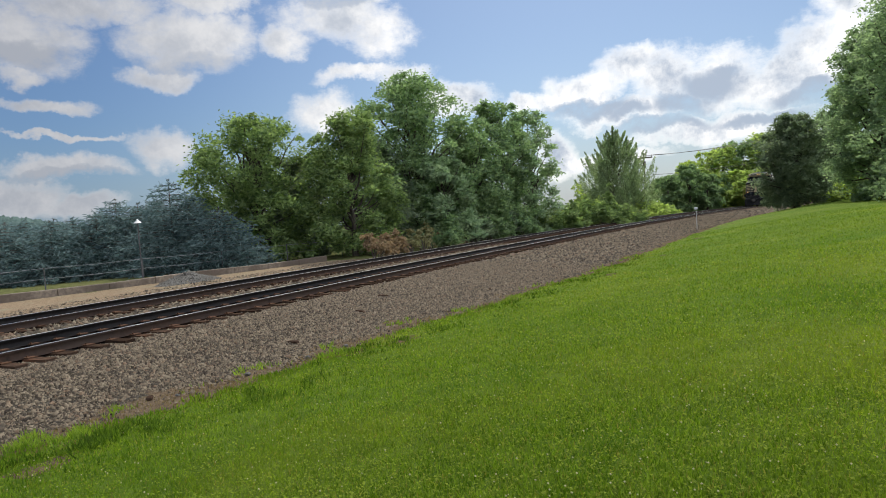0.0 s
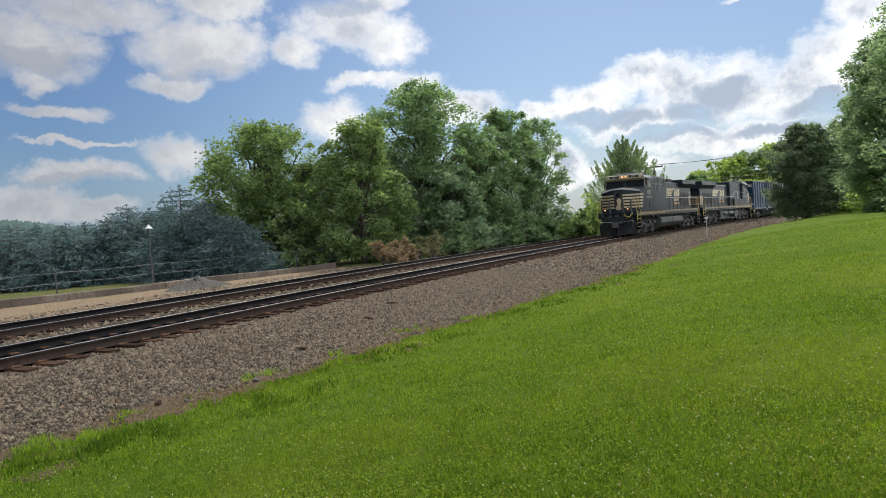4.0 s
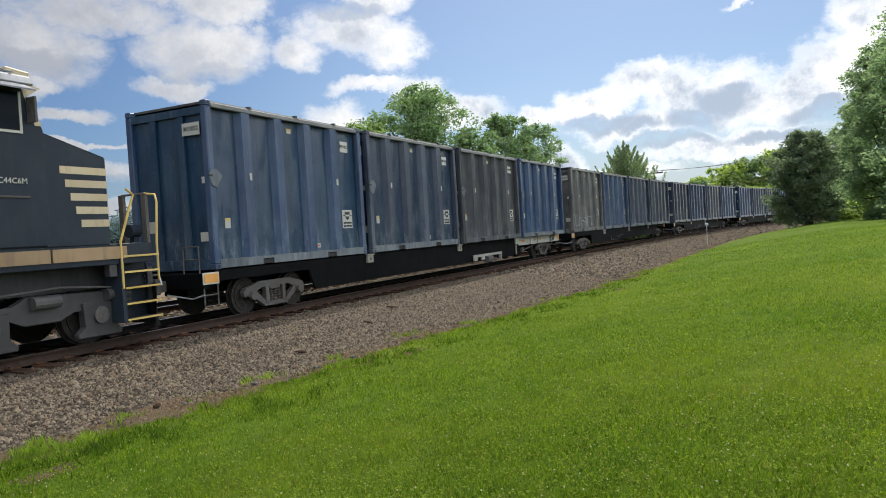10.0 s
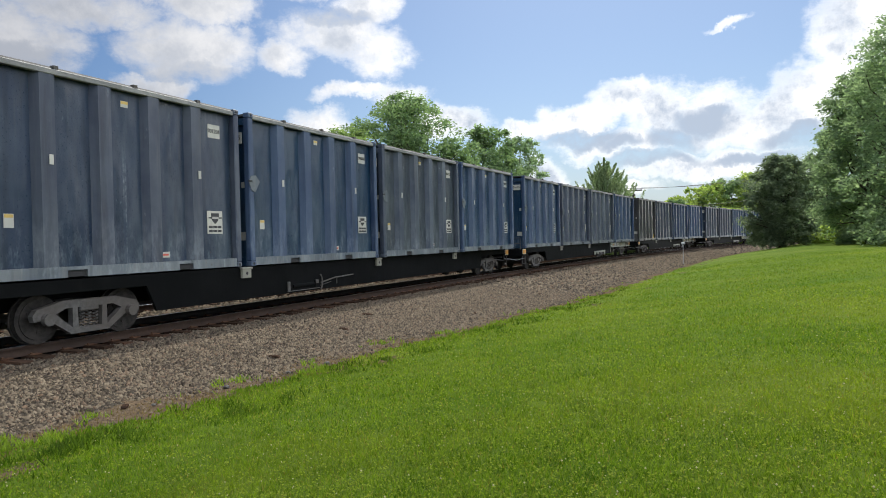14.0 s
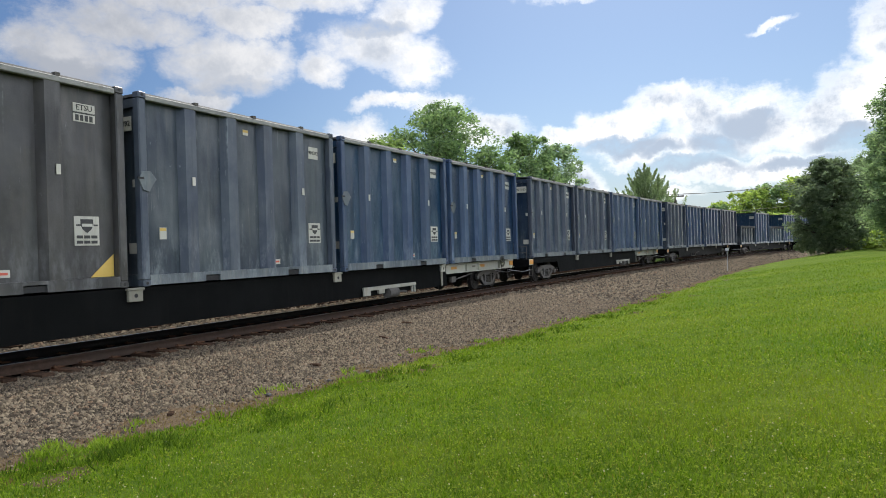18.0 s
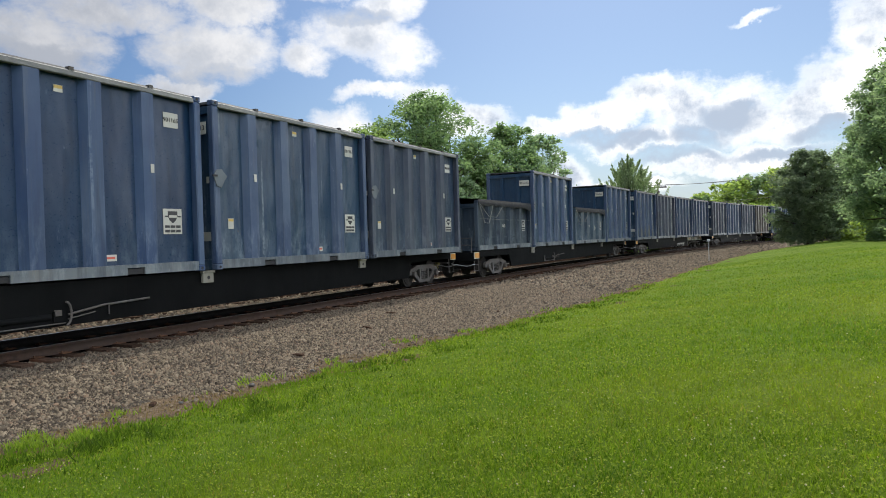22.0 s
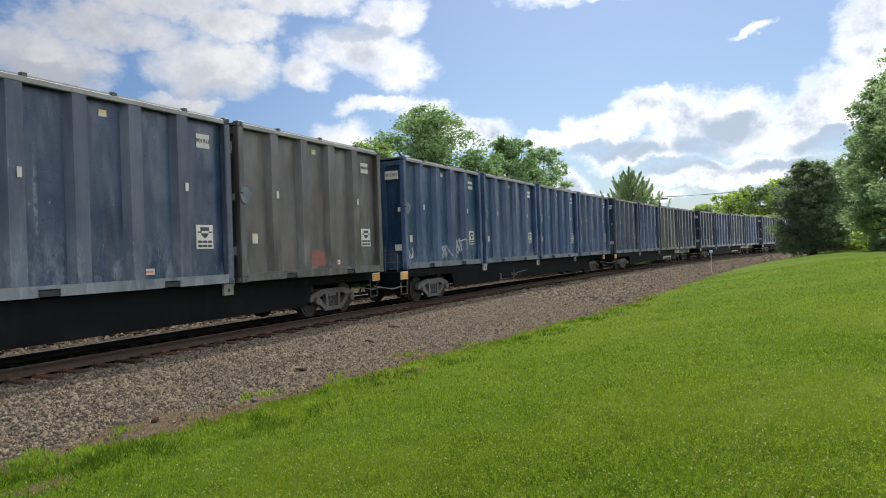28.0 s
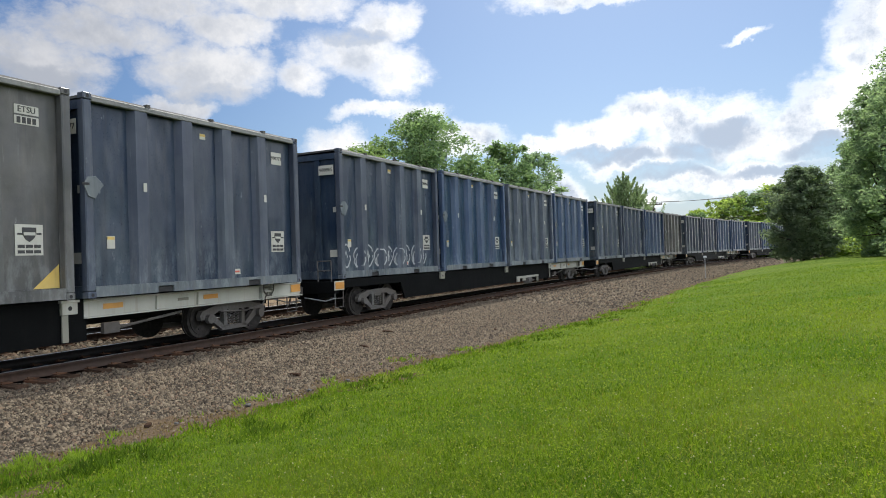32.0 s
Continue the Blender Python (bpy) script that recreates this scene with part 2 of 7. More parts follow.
LEAF = leafy("leaf_green", (0.125, 0.19, 0.1), (0.265, 0.36, 0.175), (1.25, 1.35, 0.95))
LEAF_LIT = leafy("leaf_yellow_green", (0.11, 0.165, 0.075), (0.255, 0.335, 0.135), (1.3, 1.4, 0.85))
# sun glare and haze put into a lighter, greyer leaf green
LEAF_HAZY = leafy("leaf_hazed_green", (0.175, 0.245, 0.155), (0.345, 0.435, 0.26), (1.3, 1.4, 1.0))
# darker copy: the cedar's own dark green, and painted shade for undergrowth
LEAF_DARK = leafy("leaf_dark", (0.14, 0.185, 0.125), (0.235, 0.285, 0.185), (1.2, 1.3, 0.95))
# brighter copy with the sunlight put into the leaf colour
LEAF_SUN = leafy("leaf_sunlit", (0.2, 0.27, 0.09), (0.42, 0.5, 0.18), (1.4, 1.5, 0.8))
NEEDLE = leafy("spruce_needles", (0.075, 0.125, 0.125), (0.21, 0.285, 0.275), (0.95, 1.0, 0.98))
CEDAR = leafy("cedar_needles", (0.17, 0.225, 0.13), (0.33, 0.4, 0.23), (1.3, 1.4, 1.0))
RUSTY_WEED = leafy("dry_weed", (0.17, 0.14, 0.09), (0.34, 0.27, 0.17), (1.2, 1.0, 0.8))
OLIVE_WEED = leafy("pale_olive_weed", (0.2, 0.2, 0.105), (0.38, 0.37, 0.21), (1.2, 1.15, 0.8))
VERGE_STRAW = leafy("verge_straw", (0.11, 0.085, 0.04), (0.22, 0.18, 0.09), (1.1, 1.0, 0.7), 0.02)
STRAW = leafy("dry_straw_grass", (0.14, 0.15, 0.03), (0.3, 0.29, 0.075), (1.2, 1.15, 0.6), 0.02)
BLADE = turf("lawn_blades", (0.047, 0.095, 0.008), (0.182, 0.262, 0.034), blades=True)
WEED = leafy("weed_leaves", (0.085, 0.15, 0.02), (0.2, 0.28, 0.05), (1.4, 1.5, 0.5))
# weed green darkened further to paint the shade between tufts
SHADED_WEED = leafy("shaded_weed_leaves", (0.033, 0.066, 0.008), (0.095, 0.15, 0.022), (1.3, 1.4, 0.6), 0.06)
CLOVER_LEAF = leafy("clover_leaves", (0.1, 0.15, 0.014), (0.25, 0.3, 0.045), (1.4, 1.5, 0.5), 0.08)
CLOVER = grainy("clover_heads", (0.34, 0.33, 0.14), (0.48, 0.46, 0.26), 30, 0.8, spec=0.0)
BARK = grainy("bark", (0.04, 0.032, 0.025), (0.11, 0.09, 0.07), 14, 0.9, bumpy=0.6, stretch=(1, 1, 0.25))
LAWN = turf("lawn", (0.054, 0.105, 0.01), (0.15, 0.216, 0.028))
GRAVEL = grainy("ballast_bed", (0.026, 0.023, 0.019), (0.115, 0.102, 0.082), 26, 0.95, big=(0.06, 0.052, 0.042), coarse=0.5, bumpy=1.0, dist=0.05, spec=0.0)
STONE = grainy("ballast_stones", (0.05, 0.05, 0.047), (0.15, 0.147, 0.135), 9, 0.85, big=(0.09, 0.085, 0.075), bumpy=0.4, spec=0.1)
# shade beneath the cars, painted in as near-black ballast
SHADED_BED = grainy("shaded_ballast", (0.006, 0.005, 0.004), (0.03, 0.025, 0.021), 26, 0.95, big=(0.012, 0.01, 0.009), coarse=0.5, bumpy=1.0, dist=0.05, spec=0.05)
DIRT = grainy("tan_dirt", (0.11, 0.08, 0.05), (0.31, 0.235, 0.16), 14, 0.95, big=(0.2, 0.19, 0.13), coarse=0.48, bumpy=1.0, dist=0.04, spec=0.0)
VERGE = grainy("bare_earth", (0.06, 0.046, 0.032), (0.17, 0.128, 0.085), 20, 0.95, big=(0.12, 0.082, 0.05), coarse=0.45, bumpy=1.0, dist=0.04, spec=0.0)
FIELD = grainy("rough_grass", (0.05, 0.058, 0.022), (0.13, 0.135, 0.055), 3, 0.95, big=(0.16, 0.14, 0.08), coarse=0.5, spec=0.0)
CONCRETE = grainy("old_concrete", (0.1, 0.078, 0.058), (0.23, 0.185, 0.14), 7, 0.9, big=(0.07, 0.052, 0.038), bumpy=0.8, dist=0.03)
TIE = grainy("creosoted_tie", (0.024, 0.018, 0.014), (0.075, 0.046, 0.031), 12, 0.9, big=(0.11, 0.05, 0.028), coarse=0.55, stretch=(4, 0.5, 4), rnd=0.7, spec=0.0)
# tie middles blackened to carry the same painted shade
SHADED_TIE = grainy("shaded_tie_middle", (0.005, 0.004, 0.0035), (0.016, 0.013, 0.011), 12, 0.9, stretch=(4, 0.5, 4), spec=0.05)
RAIL_SIDE = grainy("rusty_rail", (0.024, 0.017, 0.013), (0.058, 0.037, 0.027), 8, 0.9, big=(0.042, 0.031, 0.025), spec=0.08)
RAIL_HEAD = grainy("polished_rail_head", (0.5, 0.49, 0.48), (0.66, 0.65, 0.64), 40, 0.3, 1.0, bumpy=0.03)
# gauge sides of the rails: deep shade put into the colour
SHADED_GAUGE = grainy("shaded_gauge_face", (0.004, 0.0035, 0.003), (0.013, 0.011, 0.01), 10, 0.6, spec=0.15)
RUST = grainy("rust", (0.055, 0.03, 0.019), (0.12, 0.062, 0.034), 14, 0.9, rnd=0.5, spec=0.1)
GALV = grainy("galvanised_steel", (0.35, 0.36, 0.37), (0.52, 0.53, 0.54), 12, 0.45, 0.6)
# woods tinted blue-green, the haze of distance put into the colour
FAR_WOOD = grainy("hazed_far_woods", (0.05, 0.085, 0.08), (0.13, 0.18, 0.16), 0.35, 1.0, bumpy=0.8, dist=3.0, spec=0.0)


# ---------------------------------------------------------------- mesh helpers
def box(bm, x0, x1, y0, y1, z0, z1):
    v = [bm.verts.new((x, y, z)) for x in (x0, x1) for y in (y0, y1) for z in (z0, z1)]
    for f in ((0, 1, 3, 2), (4, 6, 7, 5), (0, 4, 5, 1), (2, 3, 7, 6), (0, 2, 6, 4), (1, 5, 7, 3)):
        bm.faces.new([v[i] for i in f])
    return v


def prism(bm, outline, a, b, axis="y"):
    """Sweep a closed outline straight from a to b: outline is (x, z) for axis y, (y, z) for x, (x, y) for z."""
    put = {"y": lambda p, t: (p[0], t, p[1]), "x": lambda p, t: (t, p[0], p[1]), "z": lambda p, t: (p[0], p[1], t)}[axis]
    lo, hi = [bm.verts.new(put(p, a)) for p in outline], [bm.verts.new(put(p, b)) for p in outline]
    k = len(outline)
    bm.faces.new(lo), bm.faces.new(hi[::-1])
    for i in range(k):
        bm.faces.new((lo[i], hi[i], hi[(i + 1) % k], lo[(i + 1) % k]))


def tube(bm, path, r, n=6, r1=None, caps=True):
    """A round bar along a path of points, tapering to r1."""
    pts = [Vector(p) for p in path]
    rings = []
    for i, p in enumerate(pts):
        d = (pts[min(i + 1, len(pts) - 1)] - pts[max(i - 1, 0)]).normalized()
        a = d.orthogonal().normalized() if not rings else (rings[-1][1] - d * rings[-1][1].dot(d)).normalized()
        c = d.cross(a)
        q = r if r1 is None else r + (r1 - r) * i / (len(pts) - 1)
        rings.append(([bm.verts.new(p + (a * math.cos(2 * math.pi * k / n) + c * math.sin(2 * math.pi * k / n)) * q) for k in range(n)], a))
    for (u, _), (w, _) in zip(rings, rings[1:]):
        for k in range(n):
            bm.faces.new((u[k], u[(k + 1) % n], w[(k + 1) % n], w[k]))
    if caps:
        bm.faces.new(rings[0][0][::-1]), bm.faces.new(rings[-1][0])


def drum(bm, x, y0, y1, z, r, n=20, axis="y"):
    ends = ((x, y0, z), (x, y1, z)) if axis == "y" else ((y0, x, z), (y1, x, z))
    tube(bm, ends, r, n)


def mesh_of(name, bm, mat, smooth=False, bevel=0.0):
    if bevel:
        bmesh.ops.bevel(bm, geom=list(bm.edges), offset=bevel, segments=1, affect="EDGES", clamp_overlap=True)
    bmesh.ops.recalc_face_normals(bm, faces=bm.faces)
    me = bpy.data.meshes.new(name)
    bm.to_mesh(me)
    bm.free()
    me.materials.append(mat)
    if smooth:
        for p in me.polygons:
            p.use_smooth = True
    return me


def part(name, bm, mat, parent=None, label="", smooth=False, bevel=0.0):
    me = bm if isinstance(bm, bpy.types.Mesh) else mesh_of(name, bm, mat, smooth, bevel)
    ob = new(name, me)
    if parent:
        ob.parent = parent
    if label:
        ob["label"] = label
    return ob


def built(name, mat, parent, *steps, label="", bevel=0.0, smooth=False):
    """One part from a few steps (function, arguments...)."""
    bm = bmesh.new()
    for fn, *args in steps:
        fn(bm, *args)
    return part(name, bm, mat, parent, label, smooth, bevel)


def raw_mesh(name, verts, faces, mat):
    """A mesh from arrays: verts (n, 3), faces (m, k)."""
    verts, faces = np.asarray(verts, np.float32), np.asarray(faces, np.int32)
    me = bpy.data.meshes.new(name)
    me.vertices.add(len(verts)), me.loops.add(faces.size), me.polygons.add(len(faces))
    me.vertices.foreach_set("co", verts.ravel())
    me.loops.foreach_set("vertex_index", faces.ravel())
    me.polygons.foreach_set("loop_start", np.arange(len(faces), dtype=np.int32) * faces.shape[1])
    me.update(calc_edges=True)
    me.materials.append(mat)
    return me


# the centre line: an easy curve that tightens beyond the camera's right, then straightens out of sight
_s = np.arange(-700.0, 900.0, 0.5)
_k = np.where(_s < 55, KAPPA, np.where(_s < 210, KAPPA2, 0.0)) * (_s > -250)
_h = np.cumsum(_k) * 0.5
_h -= np.interp(0, _s, _h)
_x, _y = np.cumsum(np.cos(_h)) * 0.5, -np.cumsum(np.sin(_h)) * 0.5
_x, _y = _x - np.interp(0, _s, _x), _y - np.interp(0, _s, _y)


def heading(s):
    return -float(np.interp(s, _s, _h))


def along(s, off=0.0, z=0.0, yc=Y1):
    """World place at s metres along the line, off metres towards the far side of the track."""
    a = -heading(s)
    return Vector((float(np.interp(s, _s, _x)) + off * math.sin(a) + (yc - Y1) * math.sin(a), Y1 + float(np.interp(s, _s, _y)) + (off + yc - Y1) * math.cos(a), z))


# ---------------------------------------------------------------- the lie of the land
def smooth01(t):
    t = np.clip(t, 0, 1)
    return t * t * (3 - 2 * t)


def lie(x, y):
    """Height of the ground, and how far the place lies on the camera's side of the near track."""
    x, y = np.asarray(x, float), np.asarray(y, float)
    yc = Y1 + KAPPA_DROP(x)
    u = yc - y
    toe = 4.55 + 2.2 * smooth01(x / 30.0)
    shoulder = -0.228 - 0.272 * smooth01((u - 1.75) / (toe - 1.75 - 0.4))
    slope = 0.083 + 0.0011 * np.clip(x, -20, 75)
    raw = (u - toe) * slope
    top = 1.14
    lawn = -0.5 + np.where(raw < top * 0.5, raw, top * 0.5 + top * 0.5 * np.tanh((raw - top * 0.5) / (top * 0.5)))
    near = np.where(u > toe, lawn, shoulder)
    v = -u - (Y2 - Y1)
    far = -0.21 - 0.13 * smooth01((v - 1.7) / 2.0) - 0.25 * smooth01((v - 14) / 30)
    z = np.where(u < 0, far, near)
    return z, u


def KAPPA_DROP(x):
    return np.interp(x, _x, _y)


CABLE = grainy("dull_wire_cable", (0.16, 0.165, 0.165), (0.24, 0.245, 0.245), 20, 0.6, 0.3)
CAST_GREY = grainy("dark_steel", (0.05, 0.05, 0.05), (0.1, 0.1, 0.1), 12, 0.6, 0.4)


WHITE_ENAMEL = grainy("white_enamel", (0.62, 0.62, 0.6), (0.78, 0.78, 0.76), 20, 0.4, bumpy=0.05)
GRILLE_DARK = grainy("wire_black", (0.01, 0.01, 0.01), (0.03, 0.03, 0.03), 10, 0.6, bumpy=0)


def ripple(x, y, k=1.0):
    """Cheap uneven waves, about -1 to 1."""
    x, y = np.asarray(x) * k, np.asarray(y) * k
    return (np.sin(1.7 * x + 2.1 * np.sin(0.9 * y)) + np.sin(2.3 * y - 1.3 * x + 1.9 * np.sin(1.4 * x)) + 0.7 * np.sin(4.1 * x + 3.3 * y) + 0.6 * np.sin(7.3 * y - 5.2 * x)) / 3.3


def value_noise(x, y, k):
    """Smooth random heights on a grid of 1 / k metres, 0 to 1."""
    x, y = np.asarray(x, float) * k, np.asarray(y, float) * k
    i, j = np.floor(x), np.floor(y)
    f, g = smooth01(x - i), smooth01(y - j)

    def at(a, b):
        return np.mod(np.sin(a * 127.1 + b * 311.7) * 43758.5453, 1.0)

    return (at(i, j) * (1 - f) + at(i + 1, j) * f) * (1 - g) + (at(i, j + 1) * (1 - f) + at(i + 1, j + 1) * f) * g


def lawn_relief(x, y, u):
    """Slight swells of the mown ground."""
    return ((value_noise(x, y, 0.23) - 0.5) * 0.05 + (value_noise(x, y, 0.9) - 0.5) * 0.014) * smooth01((u - 7) / 4)


def toe_of(x, y):
    return 4.95 + 2.2 * smooth01(np.asarray(x) / 30.0) + 0.38 * ripple(x, y, 0.55) + 0.22 * ripple(x, y, 1.7) + 0.1 * ripple(x, y, 4.1)


def make_ground():
    """One sheet from under the camera to the horizon: lawn, bare verge, ballast, tan dirt, rough grass."""
    xs = np.concatenate([[-3000, -1500, -700, -400, -250, -150, -90, -60, -40, -30], np.arange(-20, 40, 0.25), np.arange(40, 130, 1.0), [140, 160, 200, 260, 340, 420, 600, 1000, 1800, 3000]])
    ys = np.concatenate([[-3000, -1200, -500, -250, -150, -100, -70, -50, -40, -30], np.arange(-20, 24, 0.22), np.arange(24, 60, 1.0), [62, 70, 85, 110, 150, 220, 350, 600, 1200, 3000]])
    gx, gy = np.meshgrid(xs, ys, indexing="ij")
    z, u = lie(gx, gy)
    z = z + lawn_relief(gx, gy, u) + ripple(gx, gy, 2.2) * 0.012 * (1 - smooth01((u - 6) / 2))
    v = np.stack([gx, gy, z], -1).reshape(-1, 3)
    k = len(ys)
    i, j = np.meshgrid(np.arange(len(xs) - 1), np.arange(k - 1), indexing="ij")
    f = np.stack([i * k + j, (i + 1) * k + j, (i + 1) * k + j + 1, i * k + j + 1], -1).reshape(-1, 4)
    me = raw_mesh("ground", v, f, LAWN)
    for m in (VERGE, GRAVEL, DIRT, FIELD, SHADED_BED):
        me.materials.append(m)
    c = v[f].mean(1)
    _, uu = lie(c[:, 0], c[:, 1])
    toe = toe_of(c[:, 0], c[:, 1])
    w = -uu - (Y2 - Y1)
    zone = np.where(uu > toe, 0, np.where(uu > toe - 0.75 - 0.4 * ripple(c[:, 0], c[:, 1], 0.8), 1, 2))
    bare = (uu < toe + 1.5) & (ripple(c[:, 0] + 5.3, c[:, 1] * 1.6, 0.62) > 0.6)
    zone = np.where(bare & (zone == 0), 1, zone)
    zone = np.where(w > 2.1 + 0.2 * ripple(c[:, 0], c[:, 1], 1.1), 3, zone)
    edge = np.where(c[:, 0] < 34, wall_y(c[:, 0]), Y2 + KAPPA_DROP(c[:, 0]) + 4.0)
    zone = np.where((w > 0) & (c[:, 1] > edge), 4, zone)
    zone = np.where((c[:, 0] > 130) & (uu > 12), 4, zone)
    # strip of painted shade along the near track's bed
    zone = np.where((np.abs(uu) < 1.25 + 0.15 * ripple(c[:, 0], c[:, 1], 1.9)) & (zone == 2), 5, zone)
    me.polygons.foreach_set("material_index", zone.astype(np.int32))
    me.polygons.foreach_set("use_smooth", np.ones(len(f), bool))
    tagged(new("ground", me), "mown green lawn falling to a grey ballast bank and tan dirt", "ground", kind="structure")


def wall_y(x):
    """The low retaining wall's line beyond the far track."""
    return 26.1 - 0.227 * (np.asarray(x) - 17.3)


make_ground()


# ---------------------------------------------------------------- tracks
def rail_profile(scale=1.0):
    return [(-0.07, -0.17), (0.07, -0.17), (0.07, -0.158), (0.012, -0.14), (0.01, -0.05), (0.036, -0.036), (0.037, -0.005), (0.033, 0.0), (-0.033, 0.0), (-0.037, -0.005), (-0.036, -0.036), (-0.01, -0.05), (-0.012, -0.14), (-0.07, -0.158)]


def sweep_line(name, outline, off, yc, mats, s0, s1, step, parent, pick=None, label=""):
    ss = np.arange(s0, s1 + step, step)
    verts = [along(s, off + p[0], p[1], yc) for s in ss for p in outline]
    k = len(outline)
    faces = [(i * k + j, (i + 1) * k + j, (i + 1) * k + (j + 1) % k, i * k + (j + 1) % k) for i in range(len(ss) - 1) for j in range(k)]
    me = raw_mesh(name, [tuple(p) for p in verts], faces, mats[0])
    for m in mats[1:]:
        me.materials.append(m)
    if pick:
        me.polygons.foreach_set("material_index", np.array([pick(j) for i in range(len(ss) - 1) for j in range(k)], np.int32))
    return part(name, me, None, parent, label)


def make_track(name, yc, label):
    root = tagged(new(name), label, "railway track", kind="structure")
    for off in (-0.753, 0.753):
        sweep_line("rail", rail_profile(), off, yc, (RAIL_SIDE, RAIL_HEAD, SHADED_GAUGE), -120, 330, 2.0, root, lambda j, o=off: 1 if j == 7 else 2 if (j > 7) == (o > 0) and j else 0, "rusty steel rail with a polished head")
    rng = random.Random(5)
    bm = bmesh.new()
    box(bm, -0.11, 0.11, -1.28, 1.28, -0.34, -0.165)
    for y in (-0.72, 0.72):
        bmesh.ops.bisect_plane(bm, geom=bm.verts[:] + bm.edges[:] + bm.faces[:], plane_co=(0, y, 0), plane_no=(0, 1, 0))
    tie = mesh_of("tie", bm, TIE)
    tie.materials.append(SHADED_TIE)
    # shade painted on the tie between the rails, plain wood at its ends
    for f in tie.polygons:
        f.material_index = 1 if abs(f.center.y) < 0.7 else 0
    bm = bmesh.new()
    for o in (-0.753, 0.753):
        box(bm, -0.09, 0.09, o - 0.17, o + 0.17, -0.165, -0.15)
        for sx, sy in ((-0.05, -0.1), (0.05, 0.1)):
            box(bm, sx - 0.012, sx + 0.012, o + sy - 0.012, o + sy + 0.012, -0.15, -0.125)
    plate = mesh_of("tie_plates", bm, RUST)
    for i in range(150):
        s = 2.0 + i * 0.52 + rng.uniform(-0.05, 0.05)
        m = Matrix.Translation(along(s, rng.uniform(-0.1, 0.1), rng.uniform(-0.012, 0.008), yc)) @ pose(0, 0, 0, 0, 0, math.degrees(heading(s)) + rng.uniform(-1.5, 1.5))
        t = part("tie", tie, None, root)
        t.matrix_basis = m
        p = part("tie_plates", plate, None, root)
        p.matrix_basis = Matrix.Translation(along(s, 0, 0.002, yc)) @ pose(0, 0, 0, 0, 0, math.degrees(heading(s)))
    # ties further off, as one part
    vs, fs = [], []
    for i in range(420):
        s = 80.0 + (i * 0.52 if i < 300 else (i - 300) * -0.52 - 78.5)
        if i >= 300 and s > 1.7:
            continue
        c, a = along(s, 0, 0, yc), heading(s)
        b = len(vs)
        for dx in (-0.11, 0.11):
            for dy in (-1.28, 1.28):
                for dz in (-0.34, -0.165):
                    vs.append((c.x + dx * math.cos(a) - dy * math.sin(a), c.y + dx * math.sin(a) + dy * math.cos(a), dz))
        fs += [tuple(b + q for q in f) for f in ((0, 1, 3, 2), (4, 6, 7, 5), (0, 4, 5, 1), (2, 3, 7, 6), (1, 5, 7, 3))]
    tagged(part("far_ties", raw_mesh("far_ties", vs, fs, TIE), None, root), kind="stuff")
    return root


make_track("track_1", Y1, "near railway track of rusty rails on worn wooden ties")
make_track("track_2", Y2, "far railway track of rusty rails on worn wooden ties")


def scatter_stones(name, count, x0, x1, u0, u1, size, seed, mat, label, lift=0.0, heap=None):
    """Many small angular stones as one piece of stuff."""
    rng = np.random.default_rng(seed)
    base = np.array([(0.95, -0.8, -0.3), (0.8, 0.85, -0.3), (-0.9, 0.75, -0.3), (-0.8, -0.9, -0.3), (0.5, 0.1, 0.75), (-0.45, -0.05, 0.7)], float)
    tri = np.array([(0, 1, 4), (1, 2, 5), (1, 5, 4), (2, 3, 5), (3, 0, 4), (3, 4, 5)])
    xx = rng.uniform(x0, x1, count)
    if heap is None:
        uu = rng.uniform(u0, u1, count)
        yy = Y1 + KAPPA_DROP(xx) - uu
        gap = toe_of(xx, yy) - uu
        ok = (gap > 0.1) & (rng.random(count) < 0.06 + 0.94 * smooth01((gap - 0.35 - 0.3 * ripple(xx, yy, 1.1)) / 0.9)) & (np.abs(np.abs(uu) - 0.753) > 0.09) & (np.abs(np.abs(uu + Y2 - Y1) - 0.753) > 0.09)
        xx, yy, uu = xx[ok], yy[ok], uu[ok]
        z, _ = lie(xx, yy)
        z = z + rng.uniform(-0.005, 0.02, len(xx)) + lift
    else:
        cx, cy, r, h = heap
        a, q = rng.uniform(0, 6.28, count), np.sqrt(rng.random(count))
        xx, yy = cx + np.cos(a) * q * r * 2.2, cy + np.sin(a) * q * r
        z = lie(xx, yy)[0] + h * (1 - q) * (1 + 0.2 * np.sin(3 * a))
    k = len(xx)
    sc = size * (0.5 + 1.3 * rng.random((k, 1, 1)) ** 2.6) * rng.uniform(0.5, 1.35, (k, 1, 3))
    ang = rng.uniform(0, 6.28, k)
    tilt = rng.uniform(-0.5, 0.5, k)
    p = base[None] * sc * rng.uniform(0.6, 1.3, (k, 6, 1))
    ca, sa, ct, st = (q[:, None] for q in (np.cos(ang), np.sin(ang), np.cos(tilt), np.sin(tilt)))
    x1_, z1_ = p[..., 0] * ct - p[..., 2] * st, p[..., 0] * st + p[..., 2] * ct
    q = np.stack([x1_ * ca - p[..., 1] * sa + xx[:, None], x1_ * sa + p[..., 1] * ca + yy[:, None], z1_ + z[:, None]], -1)
    faces = (tri[None] + (np.arange(k) * 6)[:, None, None]).reshape(-1, 3)
    tagged(new(name, raw_mesh(name, q.reshape(-1, 3), faces, mat)), label, "gravel", kind="stuff")


